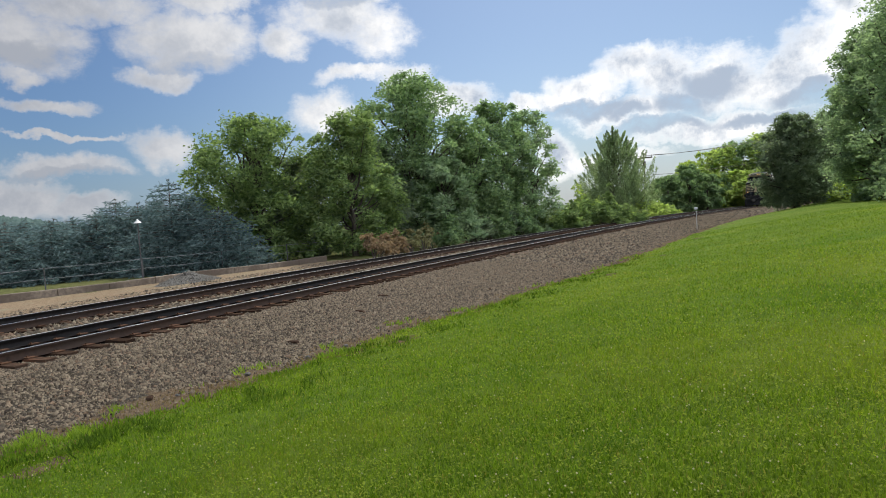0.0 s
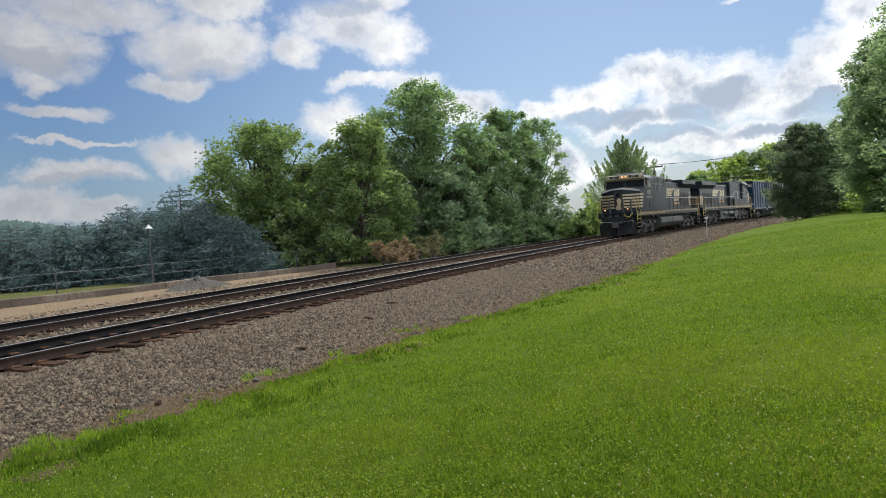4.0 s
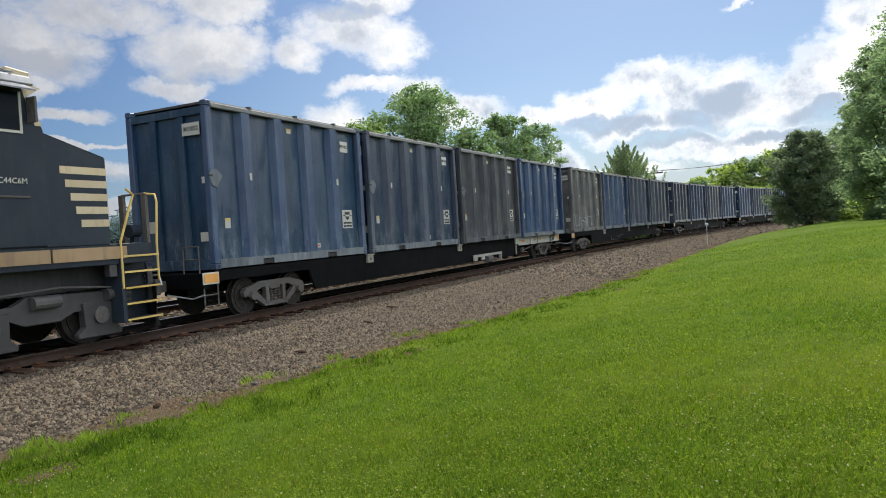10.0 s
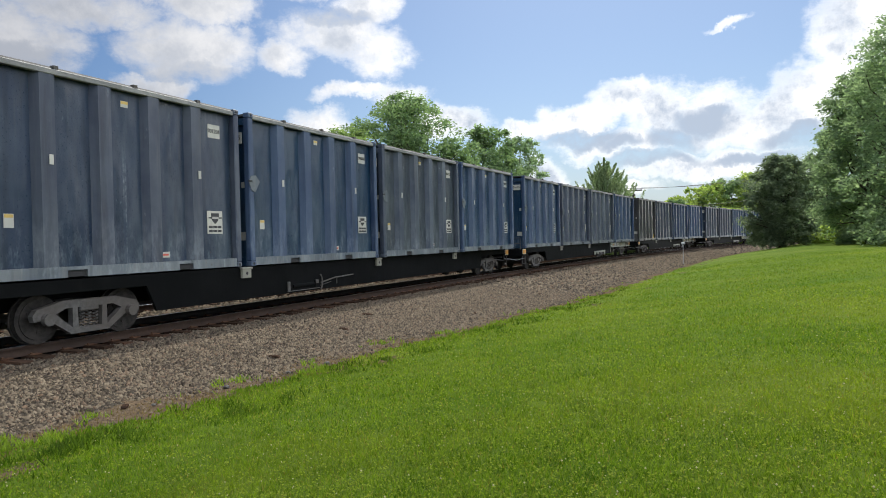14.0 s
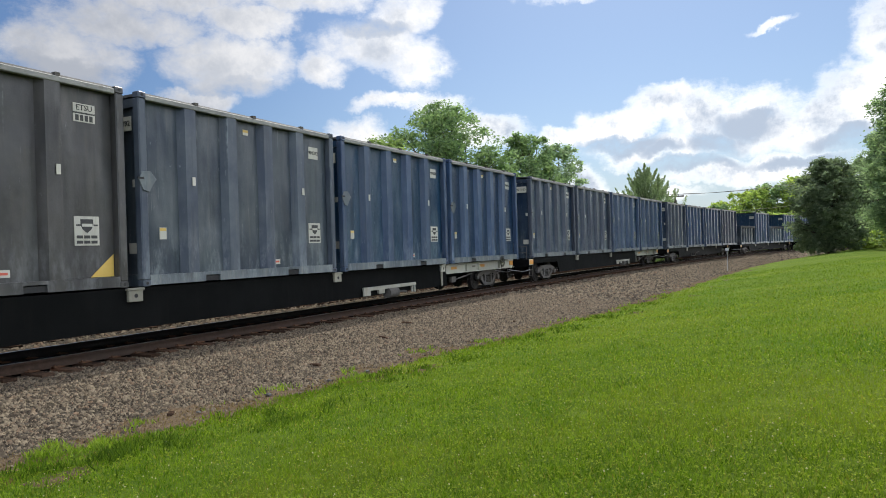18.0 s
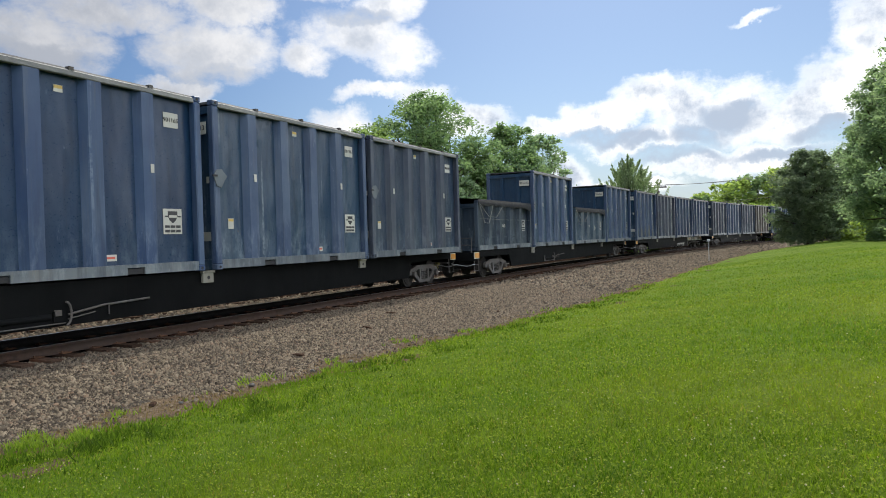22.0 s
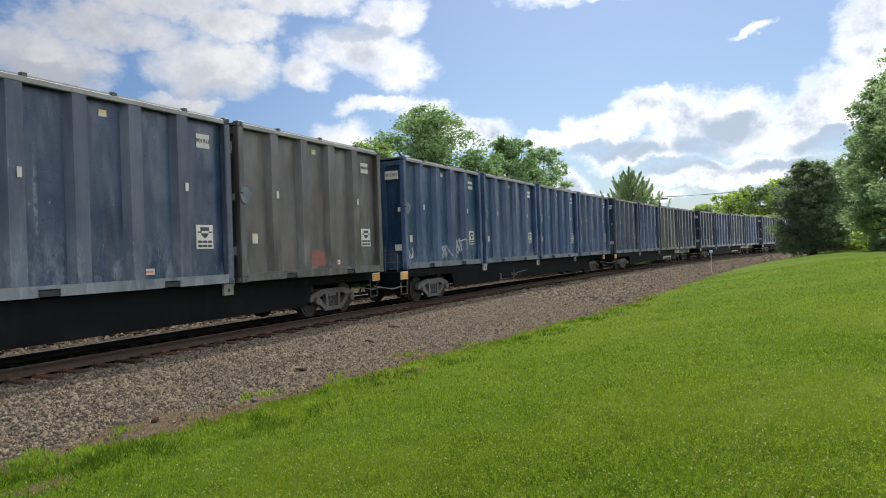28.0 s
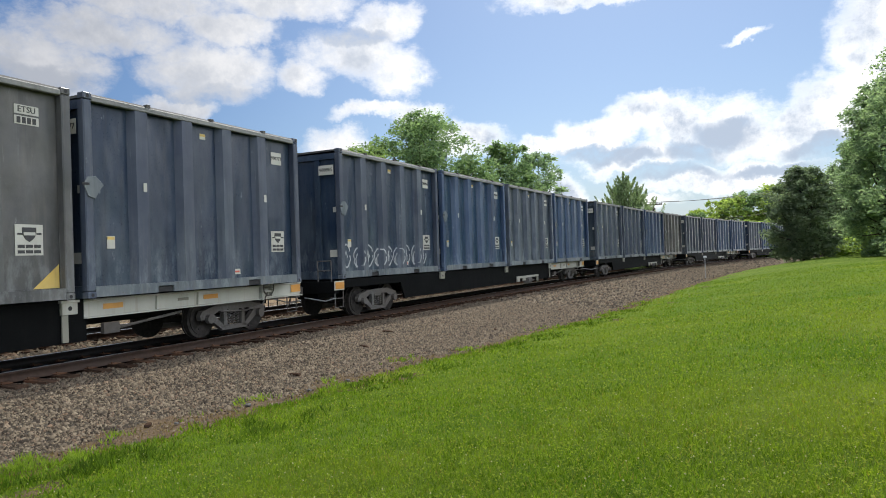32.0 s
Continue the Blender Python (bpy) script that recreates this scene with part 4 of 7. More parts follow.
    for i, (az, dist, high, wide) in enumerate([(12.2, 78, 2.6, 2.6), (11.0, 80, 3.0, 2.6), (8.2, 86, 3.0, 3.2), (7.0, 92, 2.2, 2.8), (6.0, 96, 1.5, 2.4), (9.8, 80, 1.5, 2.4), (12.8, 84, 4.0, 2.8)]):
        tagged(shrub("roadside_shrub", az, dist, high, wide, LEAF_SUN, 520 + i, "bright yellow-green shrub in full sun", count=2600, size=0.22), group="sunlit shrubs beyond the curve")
    for i, (az, dist, high, wide) in enumerate([(5.6, 108, 5.6, 2.4), (4.2, 110, 7.0, 2.8), (3.0, 112, 5.6, 2.4)]):
        broad_tree("young_maple_tree", az, dist, high, wide, 0.2, LEAF, 560 + i, "dark green round young tree beside the bend of the line", puffs=50, count=14000, size=0.2)
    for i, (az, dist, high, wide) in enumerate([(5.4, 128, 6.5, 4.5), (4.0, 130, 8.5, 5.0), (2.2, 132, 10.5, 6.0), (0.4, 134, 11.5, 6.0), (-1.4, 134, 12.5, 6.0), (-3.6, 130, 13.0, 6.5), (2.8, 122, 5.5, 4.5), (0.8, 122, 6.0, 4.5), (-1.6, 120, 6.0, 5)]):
        # two in three get the leaf colour with sunlight painted in
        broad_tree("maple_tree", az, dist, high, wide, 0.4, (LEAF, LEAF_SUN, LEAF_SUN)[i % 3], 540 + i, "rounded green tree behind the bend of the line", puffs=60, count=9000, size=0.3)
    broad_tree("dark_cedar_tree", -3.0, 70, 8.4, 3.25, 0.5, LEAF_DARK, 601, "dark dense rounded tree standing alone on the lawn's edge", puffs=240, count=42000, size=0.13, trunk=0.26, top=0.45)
    for i, (az, dist, high, wide) in enumerate([(-8.7, 62, 13.4, 4.2), (-11.8, 54, 15.6, 5.0), (-6.3, 80, 11.0, 3.2), (-15.5, 50, 16.0, 5.0)]):
        broad_tree("oak_tree", az, dist, high, wide, 0.4, LEAF_HAZY, 620 + i, "tall full green tree at the top of the lawn", puffs=150, count=(52000, 34000, 30000, 14000)[i], size=0.13, trunk=0.36)
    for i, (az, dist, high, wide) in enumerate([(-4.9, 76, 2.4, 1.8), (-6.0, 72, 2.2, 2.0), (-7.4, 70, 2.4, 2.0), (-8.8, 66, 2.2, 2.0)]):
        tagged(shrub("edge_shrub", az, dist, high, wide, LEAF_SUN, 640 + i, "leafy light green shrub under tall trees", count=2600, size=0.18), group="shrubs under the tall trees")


plant_everything()


def far_hill():
    xs = np.linspace(35, 75, 420)
    top, vs = [], []
    rng = np.random.default_rng(4)
    for i, a in enumerate(xs):
        r = 700
        h = 1.65 + r * math.tan(radians(1.55 + 1.05 * float(smooth01((a - 50.5) / 6.5)) + 0.05 * math.sin(a * 9) + 0.05 * math.sin(a * 23 + 1) + 0.07 * rng.random()))
        c, s = math.cos(radians(a)), math.sin(radians(a))
        vs += [(c * r, s * r, -3), (c * r, s * r, h * 0.7), (c * (r + 60), s * (r + 60), h), (c * (r + 300), s * (r + 300), -3)]
    fs = [(i * 4 + j, (i + 1) * 4 + j, (i + 1) * 4 + j + 1, i * 4 + j + 1) for i in range(419) for j in range(3)]
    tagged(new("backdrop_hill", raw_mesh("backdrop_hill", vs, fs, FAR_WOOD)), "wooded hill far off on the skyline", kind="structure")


far_hill()


# ---------------------------------------------------------------- wall, fence, posts
def make_wall():
    root = tagged(new("retaining_wall"), "low weathered concrete wall beyond the far track", "wall", kind="structure")
    rng = random.Random(9)
    xs = np.linspace(-14, 33.6, 24)
    for a, b in zip(xs, xs[1:]):
        bm = bmesh.new()
        y0, y1 = float(wall_y(a)), float(wall_y(b))
        for x, y in ((a, y0), (b - 0.015, y1)):
            z = float(lie(x, y)[0])
            for dy in (-0.16, 0.16):
                for dz in (-0.2, 0.29 + 0.03 * math.sin(x * 2.3)):
                    bm.verts.new((x, y + dy, z + dz))
        bm.verts.ensure_lookup_table()
        for f in ((0, 1, 3, 2), (4, 6, 7, 5), (0, 4, 5, 1), (2, 3, 7, 6), (0, 2, 6, 4), (1, 5, 7, 3)):
            bm.faces.new([bm.verts[i] for i in f])
        part("wall_block", bm, CONCRETE, root, bevel=0.02)


make_wall()


def make_fence():
    root = tagged(new("cable_fence"), "low fence of steel posts and two wire cables", "fence")
    pts = []
    for i in range(11):
        x = -6 + i * 4.4
        y = float(wall_y(x)) + 2.6
        z = float(lie(x, y)[0])
        pts.append((x, y, z))
        bm = bmesh.new()
        tube(bm, [(x, y, z - 0.3), (x, y, z + 1.12)], 0.03, 8)
        part("post", bm, CAST_GREY, root)
    for h in (0.62, 1.08):
        for a, b in zip(pts, pts[1:]):
            bm = bmesh.new()
            tube(bm, [(a[0], a[1], a[2] + h), ((a[0] + b[0]) / 2, (a[1] + b[1]) / 2, (a[2] + b[2]) / 2 + h - 0.03), (b[0], b[1], b[2] + h)], 0.012, 5)
            part("cable", bm, CABLE, root)


make_fence()


def make_lamp_post():
    x, y, z = place(47.5, 34.0)
    root = tagged(new("street_lamp"), "thin dark lamp post with a white dish shade", "lamp post")
    root.location = (x, y, z)
    built("post", CAST_GREY, root, (tube, [(0, 0, -0.2), (0, 0, 2.85)], 0.03, 8))
    built("foot", CONCRETE, root, (tube, [(0, 0, -0.1), (0, 0, 0.12)], 0.2, 12))
    built("shade", WHITE_ENAMEL, root, (tube, [(0, 0, 2.76), (0, 0, 2.87)], 0.17, 16, 0.06))
    built("cap", WHITE_ENAMEL, root, (tube, [(0, 0, 2.87), (0, 0, 2.94)], 0.06, 12, 0.035))


def make_marker():
    root = tagged(new("trackside_marker"), "thin steel stake with a small white plate on the ballast bank", "marker post")
    x, y = 52.0, 3.5
    z = float(lie(x, y)[0])
    root.location = (x, y, z)
    built("stake", GALV, root, (box, -0.025, 0.025, -0.02, 0.02, -0.3, 1.45))
    built("plate", GALV, root, (prism, [(-0.02, 1.4), (0.02, 1.4), (0.02, 1.56), (-0.02, 1.52)], -0.11, 0.11))


def make_pole():
    root = tagged(new("utility_pole"), "weathered wooden utility pole with a crossarm", "utility pole")
    x, y, z = place(7.5, 112)
    root.location = (x, y, z)
    built("mast", BARK, root, (tube, [(0, 0, -0.5), (0, 0, 9.6)], 0.17, 10, 0.12))
    built("crossarm", BARK, root, (box, -0.08, 0.08, -1.3, 1.3, 8.75, 8.95))
    for k in (-1.15, -0.5, 0.5, 1.15):
        built("insulator", GALV, root, (tube, [(0, k, 8.95), (0, k, 9.2)], 0.06, 8))
    built("transformer", CAST_GREY, root, (tube, [(0.25, 0, 7.4), (0.25, 0, 8.3)], 0.24, 12))
    far = tagged(new("utility_pole"), "weathered wooden utility pole half hidden by trees", "utility pole")
    x2, y2, z2 = place(-9.0, 112)
    far.location = (x2, y2, z2)
    built("mast", BARK, far, (tube, [(0, 0, -0.5), (0, 0, 11.8)], 0.17, 10, 0.12))
    built("crossarm", BARK, far, (box, -0.08, 0.08, -1.3, 1.3, 10.9, 11.1))
    a, b = Vector((x, y, z + 9.2)), Vector((x2, y2, z2 + 11.3))
    for k, drop in ((-1.15, 0.0), (1.15, 0.0), (0, 3.0)):
        bm = bmesh.new()
        pts = [a.lerp(b, i / 14) + Vector((0, k, -drop - 1.1 * 4 * (i / 14) * (1 - i / 14))) for i in range(15)]
        tube(bm, pts, 0.03, 5)
        tagged(part("overhead_wire", bm, GRILLE_DARK), "thin black overhead wire between utility poles", "wire", "overhead wires")


def make_debris():
    rng = random.Random(31)
    for i, (x, y) in enumerate([(18.3, 6.8), (36.1, 5.55), (13.7, 8.3), (10.5, 7.85), (6.8, 7.5), (35.3, 5.9), (24.5, 6.6), (15.9, 8.9)]):
        z = float(lie(x, y)[0])
        bm = bmesh.new()
        ln, w = rng.uniform(0.07, 0.18), rng.uniform(0.03, 0.06)
        prism(bm, [(-ln, 0), (-ln * 0.8, 0.045), (ln * 0.7, 0.06), (ln, 0.02)], -w, w)
        ob = part("timber_scrap", bm, TIE, bevel=0.012)
        ob.matrix_basis = pose(x, y, z, rng.uniform(-8, 8), rng.uniform(-8, 8), rng.uniform(0, 180))
        tagged(ob, "broken scrap of dark tie timber on the ballast", "scrap", "timber scraps on the ballast")
    for i, (x, y) in enumerate([(8.2, 7.0), (9.4, 6.75), (10.3, 6.6), (7.0, 7.2)]):
        bm = bmesh.new()
        bmesh.ops.create_icosphere(bm, subdivisions=1, radius=rng.uniform(0.035, 0.06))
        for v in bm.verts:
            v.co *= rng.uniform(0.75, 1.2)
            v.co.z *= 0.6
        ob = part("loose_rock", bm, STONE)
        ob.location = (x, y, float(lie(x, y)[0]) + 0.03)
        tagged(ob, "loose pale rock at the foot of the ballast", "rock", "loose rocks")


make_lamp_post()
make_marker()
make_pole()
make_debris()
# ---------------------------------------------------------------- the train: paints
def coated(name, base, fade, rough=0.5, dirt=(0.2, 0.18, 0.15), amount=0.5, metal=0.0, scuffs=0.0, dents=0.02, spec=0.4):
    """Weathered paint: faded patches, rain streaks, road dirt, fine scratches; scuffs are knocks down to pale primer."""
    m, n, b = material(name, rough, metal, spec)
    co = n.add("ShaderNodeTexCoord").outputs["Object"]
    rnd = n.add("ShaderNodeObjectInfo").outputs["Random"]
    off = n.add("ShaderNodeCombineXYZ", {0: n.math("MULTIPLY", rnd, 53.0), 1: n.math("MULTIPLY", rnd, 17.0), 2: n.math("MULTIPLY", rnd, 9.0)}).outputs[0]
    low = n.add("ShaderNodeSeparateXYZ", {0: co}).outputs[2]
    co = n.vmath("ADD", co, off)
    patch = n.noise(co, 0.9, 6.0, 0.62)
    streak = n.noise(n.scaled(co, (7.0, 7.0, 0.45)), 1.0, 6.0, 0.68)
    grit = n.noise(co, 26.0, 5.0, 0.7)
    col = n.mix(n.ramp(patch, 0.35, 0.68), base, fade)
    col = n.mix(n.math("MULTIPLY", n.ramp(streak, 0.5, 0.72), amount), col, dirt)
    col = n.mix(n.math("MULTIPLY", n.ramp(grit, 0.62, 0.8), amount * 0.55), col, tuple(min(1, c * 2.2 + 0.05) for c in fade))
    if scuffs:
        # chalky bloom, heaviest low down; runs down the panel; knocks and scratches; grime; rust
        pale = tuple(min(0.5, c * 0.9 + k) for c, k in zip(fade, (0.125, 0.14, 0.14)))
        chalk = tuple(c * 0.9 + k for c, k in zip(fade, (0.05, 0.06, 0.058)))
        height = n.math("ADD", 0.3, n.math("MULTIPLY", n.ramp(low, 2.9, 0.2), 0.7))
        bloom = n.ramp(n.noise(n.scaled(co, (0.9, 0.9, 0.3)), 1.2, 4.0, 0.55), 0.4, 0.68)
        bloom = n.math("MULTIPLY", bloom, n.math("ADD", 0.55, n.math("MULTIPLY", n.noise(n.scaled(co, (6.0, 6.0, 1.2)), 2.0, 6.0, 0.7), 0.8)))
        col = n.mix(n.math("MULTIPLY", n.math("MULTIPLY", bloom, height), scuffs * 0.6, True), col, chalk)
        splash = n.math("MULTIPLY", n.math("MULTIPLY", n.ramp(low, 1.5, 0.1), n.ramp(n.noise(n.scaled(co, (2.2, 2.2, 0.8)), 1.6, 8.0, 0.75), 0.46, 0.66)), scuffs * 0.75)
        run = n.math("MULTIPLY", n.ramp(n.noise(n.scaled(co, (5.0, 5.0, 0.14)), 1.0, 4.0, 0.6), 0.63, 0.74), n.math("MULTIPLY", n.ramp(n.noise(co, 9.0, 6.0, 0.7), 0.38, 0.62), scuffs * 0.8))
        knock = n.math("MULTIPLY", n.ramp(n.noise(n.scaled(co, (2.4, 2.4, 0.9)), 2.6, 8.0, 0.78), 0.62, 0.7), scuffs)
        scratch = n.math("MULTIPLY", n.ramp(n.noise(n.scaled(co, (22.0, 22.0, 0.9)), 1.0, 3.0, 0.6), 0.67, 0.75), n.math("MULTIPLY", n.ramp(patch, 0.45, 0.6), scuffs * 0.7))
        col = n.mix(n.math("MAXIMUM", n.math("MAXIMUM", knock, scratch), n.math("MAXIMUM", splash, run)), col, pale)
        grime = n.math("MULTIPLY", n.ramp(n.noise(n.scaled(co, (3.0, 3.0, 0.25)), 1.3, 5.0, 0.6), 0.48, 0.75), 0.6)
        col = n.mix(grime, col, tuple(c * 0.4 for c in base))
        rusty = n.math("MULTIPLY", n.ramp(n.noise(co, 4.0, 7.0, 0.72), 0.66, 0.73), 0.65)
        col = n.mix(rusty, col, (0.07, 0.042, 0.027))
    hsv = n.add("ShaderNodeHueSaturation", {"Color": col, "Value": n.math("ADD", 0.9, n.math("MULTIPLY", rnd, 0.2))})
    link(n, hsv.outputs[0], b, "Base Color")
    link(n, n.math("ADD", rough - 0.12, n.math("MULTIPLY", grit, 0.3)), b, "Roughness")
    bump(n, b, n.math("ADD", n.math("MULTIPLY", n.noise(n.scaled(co, (1.2, 1.2, 0.55)) if scuffs else co, 1.3 if scuffs else 2.2, 2.0, 0.45), 2.0), n.math("MULTIPLY", grit, 0.06 if scuffs else 0.15)), 0.5 if scuffs else 0.35, dents)
    return m


BLUE = coated("container_blue", (0.005, 0.024, 0.055), (0.013, 0.037, 0.069), 0.28, (0.048, 0.06, 0.07), 0.25, scuffs=0.9, dents=0.1, spec=0.28)
NAVY = coated("container_navy", (0.009, 0.021, 0.045), (0.021, 0.035, 0.058), 0.28, (0.055, 0.058, 0.058), 0.3, scuffs=0.9, dents=0.1, spec=0.28)
SLATE = coated("container_slate", (0.021, 0.031, 0.046), (0.042, 0.053, 0.063), 0.3, (0.08, 0.082, 0.078), 0.4, scuffs=0.95, dents=0.1, spec=0.28)
GREY = coated("container_grey", (0.028, 0.028, 0.029), (0.05, 0.048, 0.046), 0.34, (0.062, 0.052, 0.043), 0.4, scuffs=0.5, dents=0.13, spec=0.33)
PALE_GREY = coated("container_pale_grey", (0.05, 0.051, 0.05), (0.088, 0.085, 0.079), 0.34, (0.1, 0.09, 0.075), 0.45, scuffs=0.7, dents=0.13, spec=0.33)
BROWN = coated("container_brown_grey", (0.038, 0.034, 0.031), (0.066, 0.058, 0.05), 0.38, (0.08, 0.056, 0.04), 0.5, scuffs=0.5, dents=0.12, spec=0.4)
RUSTY = coated("container_rusty_grey", (0.03, 0.034, 0.042), (0.058, 0.058, 0.06), 0.42, (0.085, 0.06, 0.042), 0.5, scuffs=0.7, dents=0.12, spec=0.22)
BEIGE = coated("container_bleached", (0.042, 0.044, 0.046), (0.1, 0.094, 0.082), 0.5, (0.16, 0.147, 0.12), 0.55, scuffs=1.0, dents=0.1)
LIGHTBLUE = coated("container_deep_blue", (0.0045, 0.02, 0.052), (0.009, 0.029, 0.064), 0.28, (0.03, 0.048, 0.068), 0.25, scuffs=0.4, dents=0.06, spec=0.28)
# ribs, posts and castings wear more than the panels between them
WORN = {m.name: coated(m.name + "_worn", tuple(c * 1.1 + k for c, k in zip(b_, (0.006, 0.008, 0.008))), tuple(c * 1.1 + k for c, k in zip(f_, (0.014, 0.018, 0.018))), 0.42, (0.1, 0.1, 0.098), 0.35, scuffs=0.75, dents=0.05, spec=0.32)
        for m, b_, f_ in ((BLUE, (0.013, 0.03, 0.074), (0.025, 0.044, 0.088)), (NAVY, (0.02, 0.026, 0.048), (0.034, 0.04, 0.058)), (SLATE, (0.024, 0.032, 0.054), (0.046, 0.055, 0.072)),
                          (LIGHTBLUE, (0.011, 0.03, 0.08), (0.016, 0.038, 0.088)))}
WORN_BLUE = coated("worn_blue_rail", (0.055, 0.07, 0.084), (0.115, 0.13, 0.135), 0.5, (0.16, 0.155, 0.135), 0.55, scuffs=0.7)
CAR_BLACK = coated("car_black", (0.0025, 0.003, 0.003), (0.005, 0.0055, 0.0055), 0.75, (0.011, 0.01, 0.009), 0.3, spec=0.07)
CAR_WHITE = coated("car_grey_white", (0.36, 0.36, 0.31), (0.42, 0.415, 0.36), 0.6, (0.22, 0.18, 0.13), 0.35)
PEDESTAL = coated("pedestal_olive_grey", (0.17, 0.165, 0.13), (0.23, 0.22, 0.18), 0.6, (0.12, 0.1, 0.075), 0.4)
RIGGING = coated("rigging_pale_grey", (0.24, 0.238, 0.2), (0.3, 0.295, 0.25), 0.6, (0.15, 0.12, 0.085), 0.45)
TOP_WORN = coated("bare_top_rail", (0.13, 0.132, 0.125), (0.2, 0.2, 0.185), 0.6, (0.08, 0.075, 0.065), 0.45)
ORANGE = coated("reflective_orange", (0.46, 0.2, 0.03), (0.5, 0.25, 0.06), 0.45, (0.2, 0.11, 0.05), 0.3)
SIGN = coated("sign_white", (0.36, 0.355, 0.31), (0.43, 0.42, 0.36), 0.5, (0.22, 0.2, 0.16), 0.35)
INK = grainy("sign_ink", (0.02, 0.02, 0.02), (0.05, 0.05, 0.05), 30, 0.7, bumpy=0)
RED_INK = grainy("red_ink", (0.45, 0.08, 0.05), (0.55, 0.12, 0.08), 30, 0.7, bumpy=0)
YELLOW = coated("safety_yellow", (0.44, 0.3, 0.06), (0.5, 0.37, 0.12), 0.5, (0.18, 0.13, 0.07), 0.35)
ROPE = grainy("grey_rope", (0.12, 0.12, 0.11), (0.2, 0.2, 0.18), 40, 0.9)
TARP = grainy("black_tarp", (0.008, 0.008, 0.008), (0.03, 0.03, 0.029), 6, 0.8, bumpy=0.8, dist=0.04, stretch=(1, 1, 3), spec=0.15)
CAST = grainy("cast_steel", (0.048, 0.046, 0.043), (0.115, 0.11, 0.101), 12, 0.8, 0.1, big=(0.068, 0.058, 0.048))
WHEEL = grainy("wheel_steel", (0.012, 0.011, 0.01), (0.04, 0.035, 0.031), 10, 0.8, 0.0, spec=0.2)
ENGINE_BLACK = coated("engine_black", (0.013, 0.019, 0.027), (0.021, 0.028, 0.036), 0.45, (0.033, 0.033, 0.032), 0.35, spec=0.16)
ENGINE_GREY = coated("underframe_grey", (0.032, 0.033, 0.032), (0.062, 0.06, 0.056), 0.6, (0.05, 0.043, 0.036), 0.5, spec=0.25)
GOLD = coated("faded_gold", (0.42, 0.335, 0.195), (0.46, 0.385, 0.25), 0.5, (0.16, 0.125, 0.08), 0.35)
# engine grey lightened to hold the sun and sky seen on the roof
LIT_ROOF_GREY = coated("roof_grey", (0.13, 0.14, 0.15), (0.23, 0.24, 0.25), 0.45, (0.1, 0.09, 0.085), 0.3)
TANK_GREY = coated("tank_grey", (0.052, 0.053, 0.05), (0.085, 0.083, 0.077), 0.5, (0.05, 0.044, 0.036), 0.4, spec=0.3)
GOLD_BROWN = coated("dull_gold", (0.22, 0.145, 0.07), (0.28, 0.195, 0.105), 0.55, (0.09, 0.065, 0.045), 0.55)
DULL_SILL = coated("dusty_gold", (0.2, 0.155, 0.085), (0.26, 0.21, 0.13), 0.6, (0.09, 0.07, 0.05), 0.6)
ORANGE_GOLD = coated("rusted_gold", (0.34, 0.2, 0.08), (0.4, 0.26, 0.12), 0.5, (0.13, 0.08, 0.05), 0.45)
PLOUGH_BLACK = coated("plough_black", (0.012, 0.013, 0.014), (0.026, 0.027, 0.028), 0.7, (0.05, 0.045, 0.04), 0.45)
GLASS, _n, _b = material("dark_glass", 0.03, 0.0, 0.12)
_b.inputs["Base Color"].default_value = (0.006, 0.008, 0.01, 1)
GRILLE = grainy("dark_grille", (0.008, 0.008, 0.009), (0.02, 0.02, 0.02), 20, 0.7, bumpy=0)


def lamp_glow():
    m = bpy.data.materials.new("headlight_glow")
    m.use_nodes = True
    n = Nodes(m.node_tree)
    e = n.add("ShaderNodeEmission", {"Color": (1.0, 0.45, 0.14, 1), "Strength": 2.0})
    n.add("ShaderNodeOutputMaterial", {0: e.outputs[0]})
    return m


GLOW = lamp_glow()
_texts = {}


def text_mesh(words, size, mat, thick=0.004):
    """Flat letters in the built-in font, facing the near side, starting at the origin and running along +x."""
    key = (words, size, mat.name)
    if key not in _texts:
        cu = bpy.data.curves.new("letters", "FONT")
        cu.resolution_u = 2
        cu.body, cu.size, cu.extrude, cu.align_x, cu.align_y = words, size, thick, "CENTER", "CENTER"
        tmp = new("letters", cu)
        bpy.context.view_layer.update()
        me = bpy.data.meshes.new_from_object(tmp.evaluated_get(bpy.context.evaluated_depsgraph_get()))
        bpy.data.objects.remove(tmp)
        me.materials.clear()
        me.materials.append(mat)
        _texts[key] = me
    return _texts[key]


def letters(name, words, size, mat, parent, m):
    ob = part(name, text_mesh(words, size, mat), None, parent)
    ob.matrix_basis = m
    return ob


FACE_NEAR = pose(0, 0, 0, 90, 0, 0)     # upright, read from the near side
FACE_FRONT = pose(0, 0, 0, 90, 0, -90)  # upright, read from ahead of the train


# ---------------------------------------------------------------- containers
LEN, HIGH, BASE = 6.1, 3.65, 1.106
RIBS = (1.26, 2.42, 3.58, 4.74)


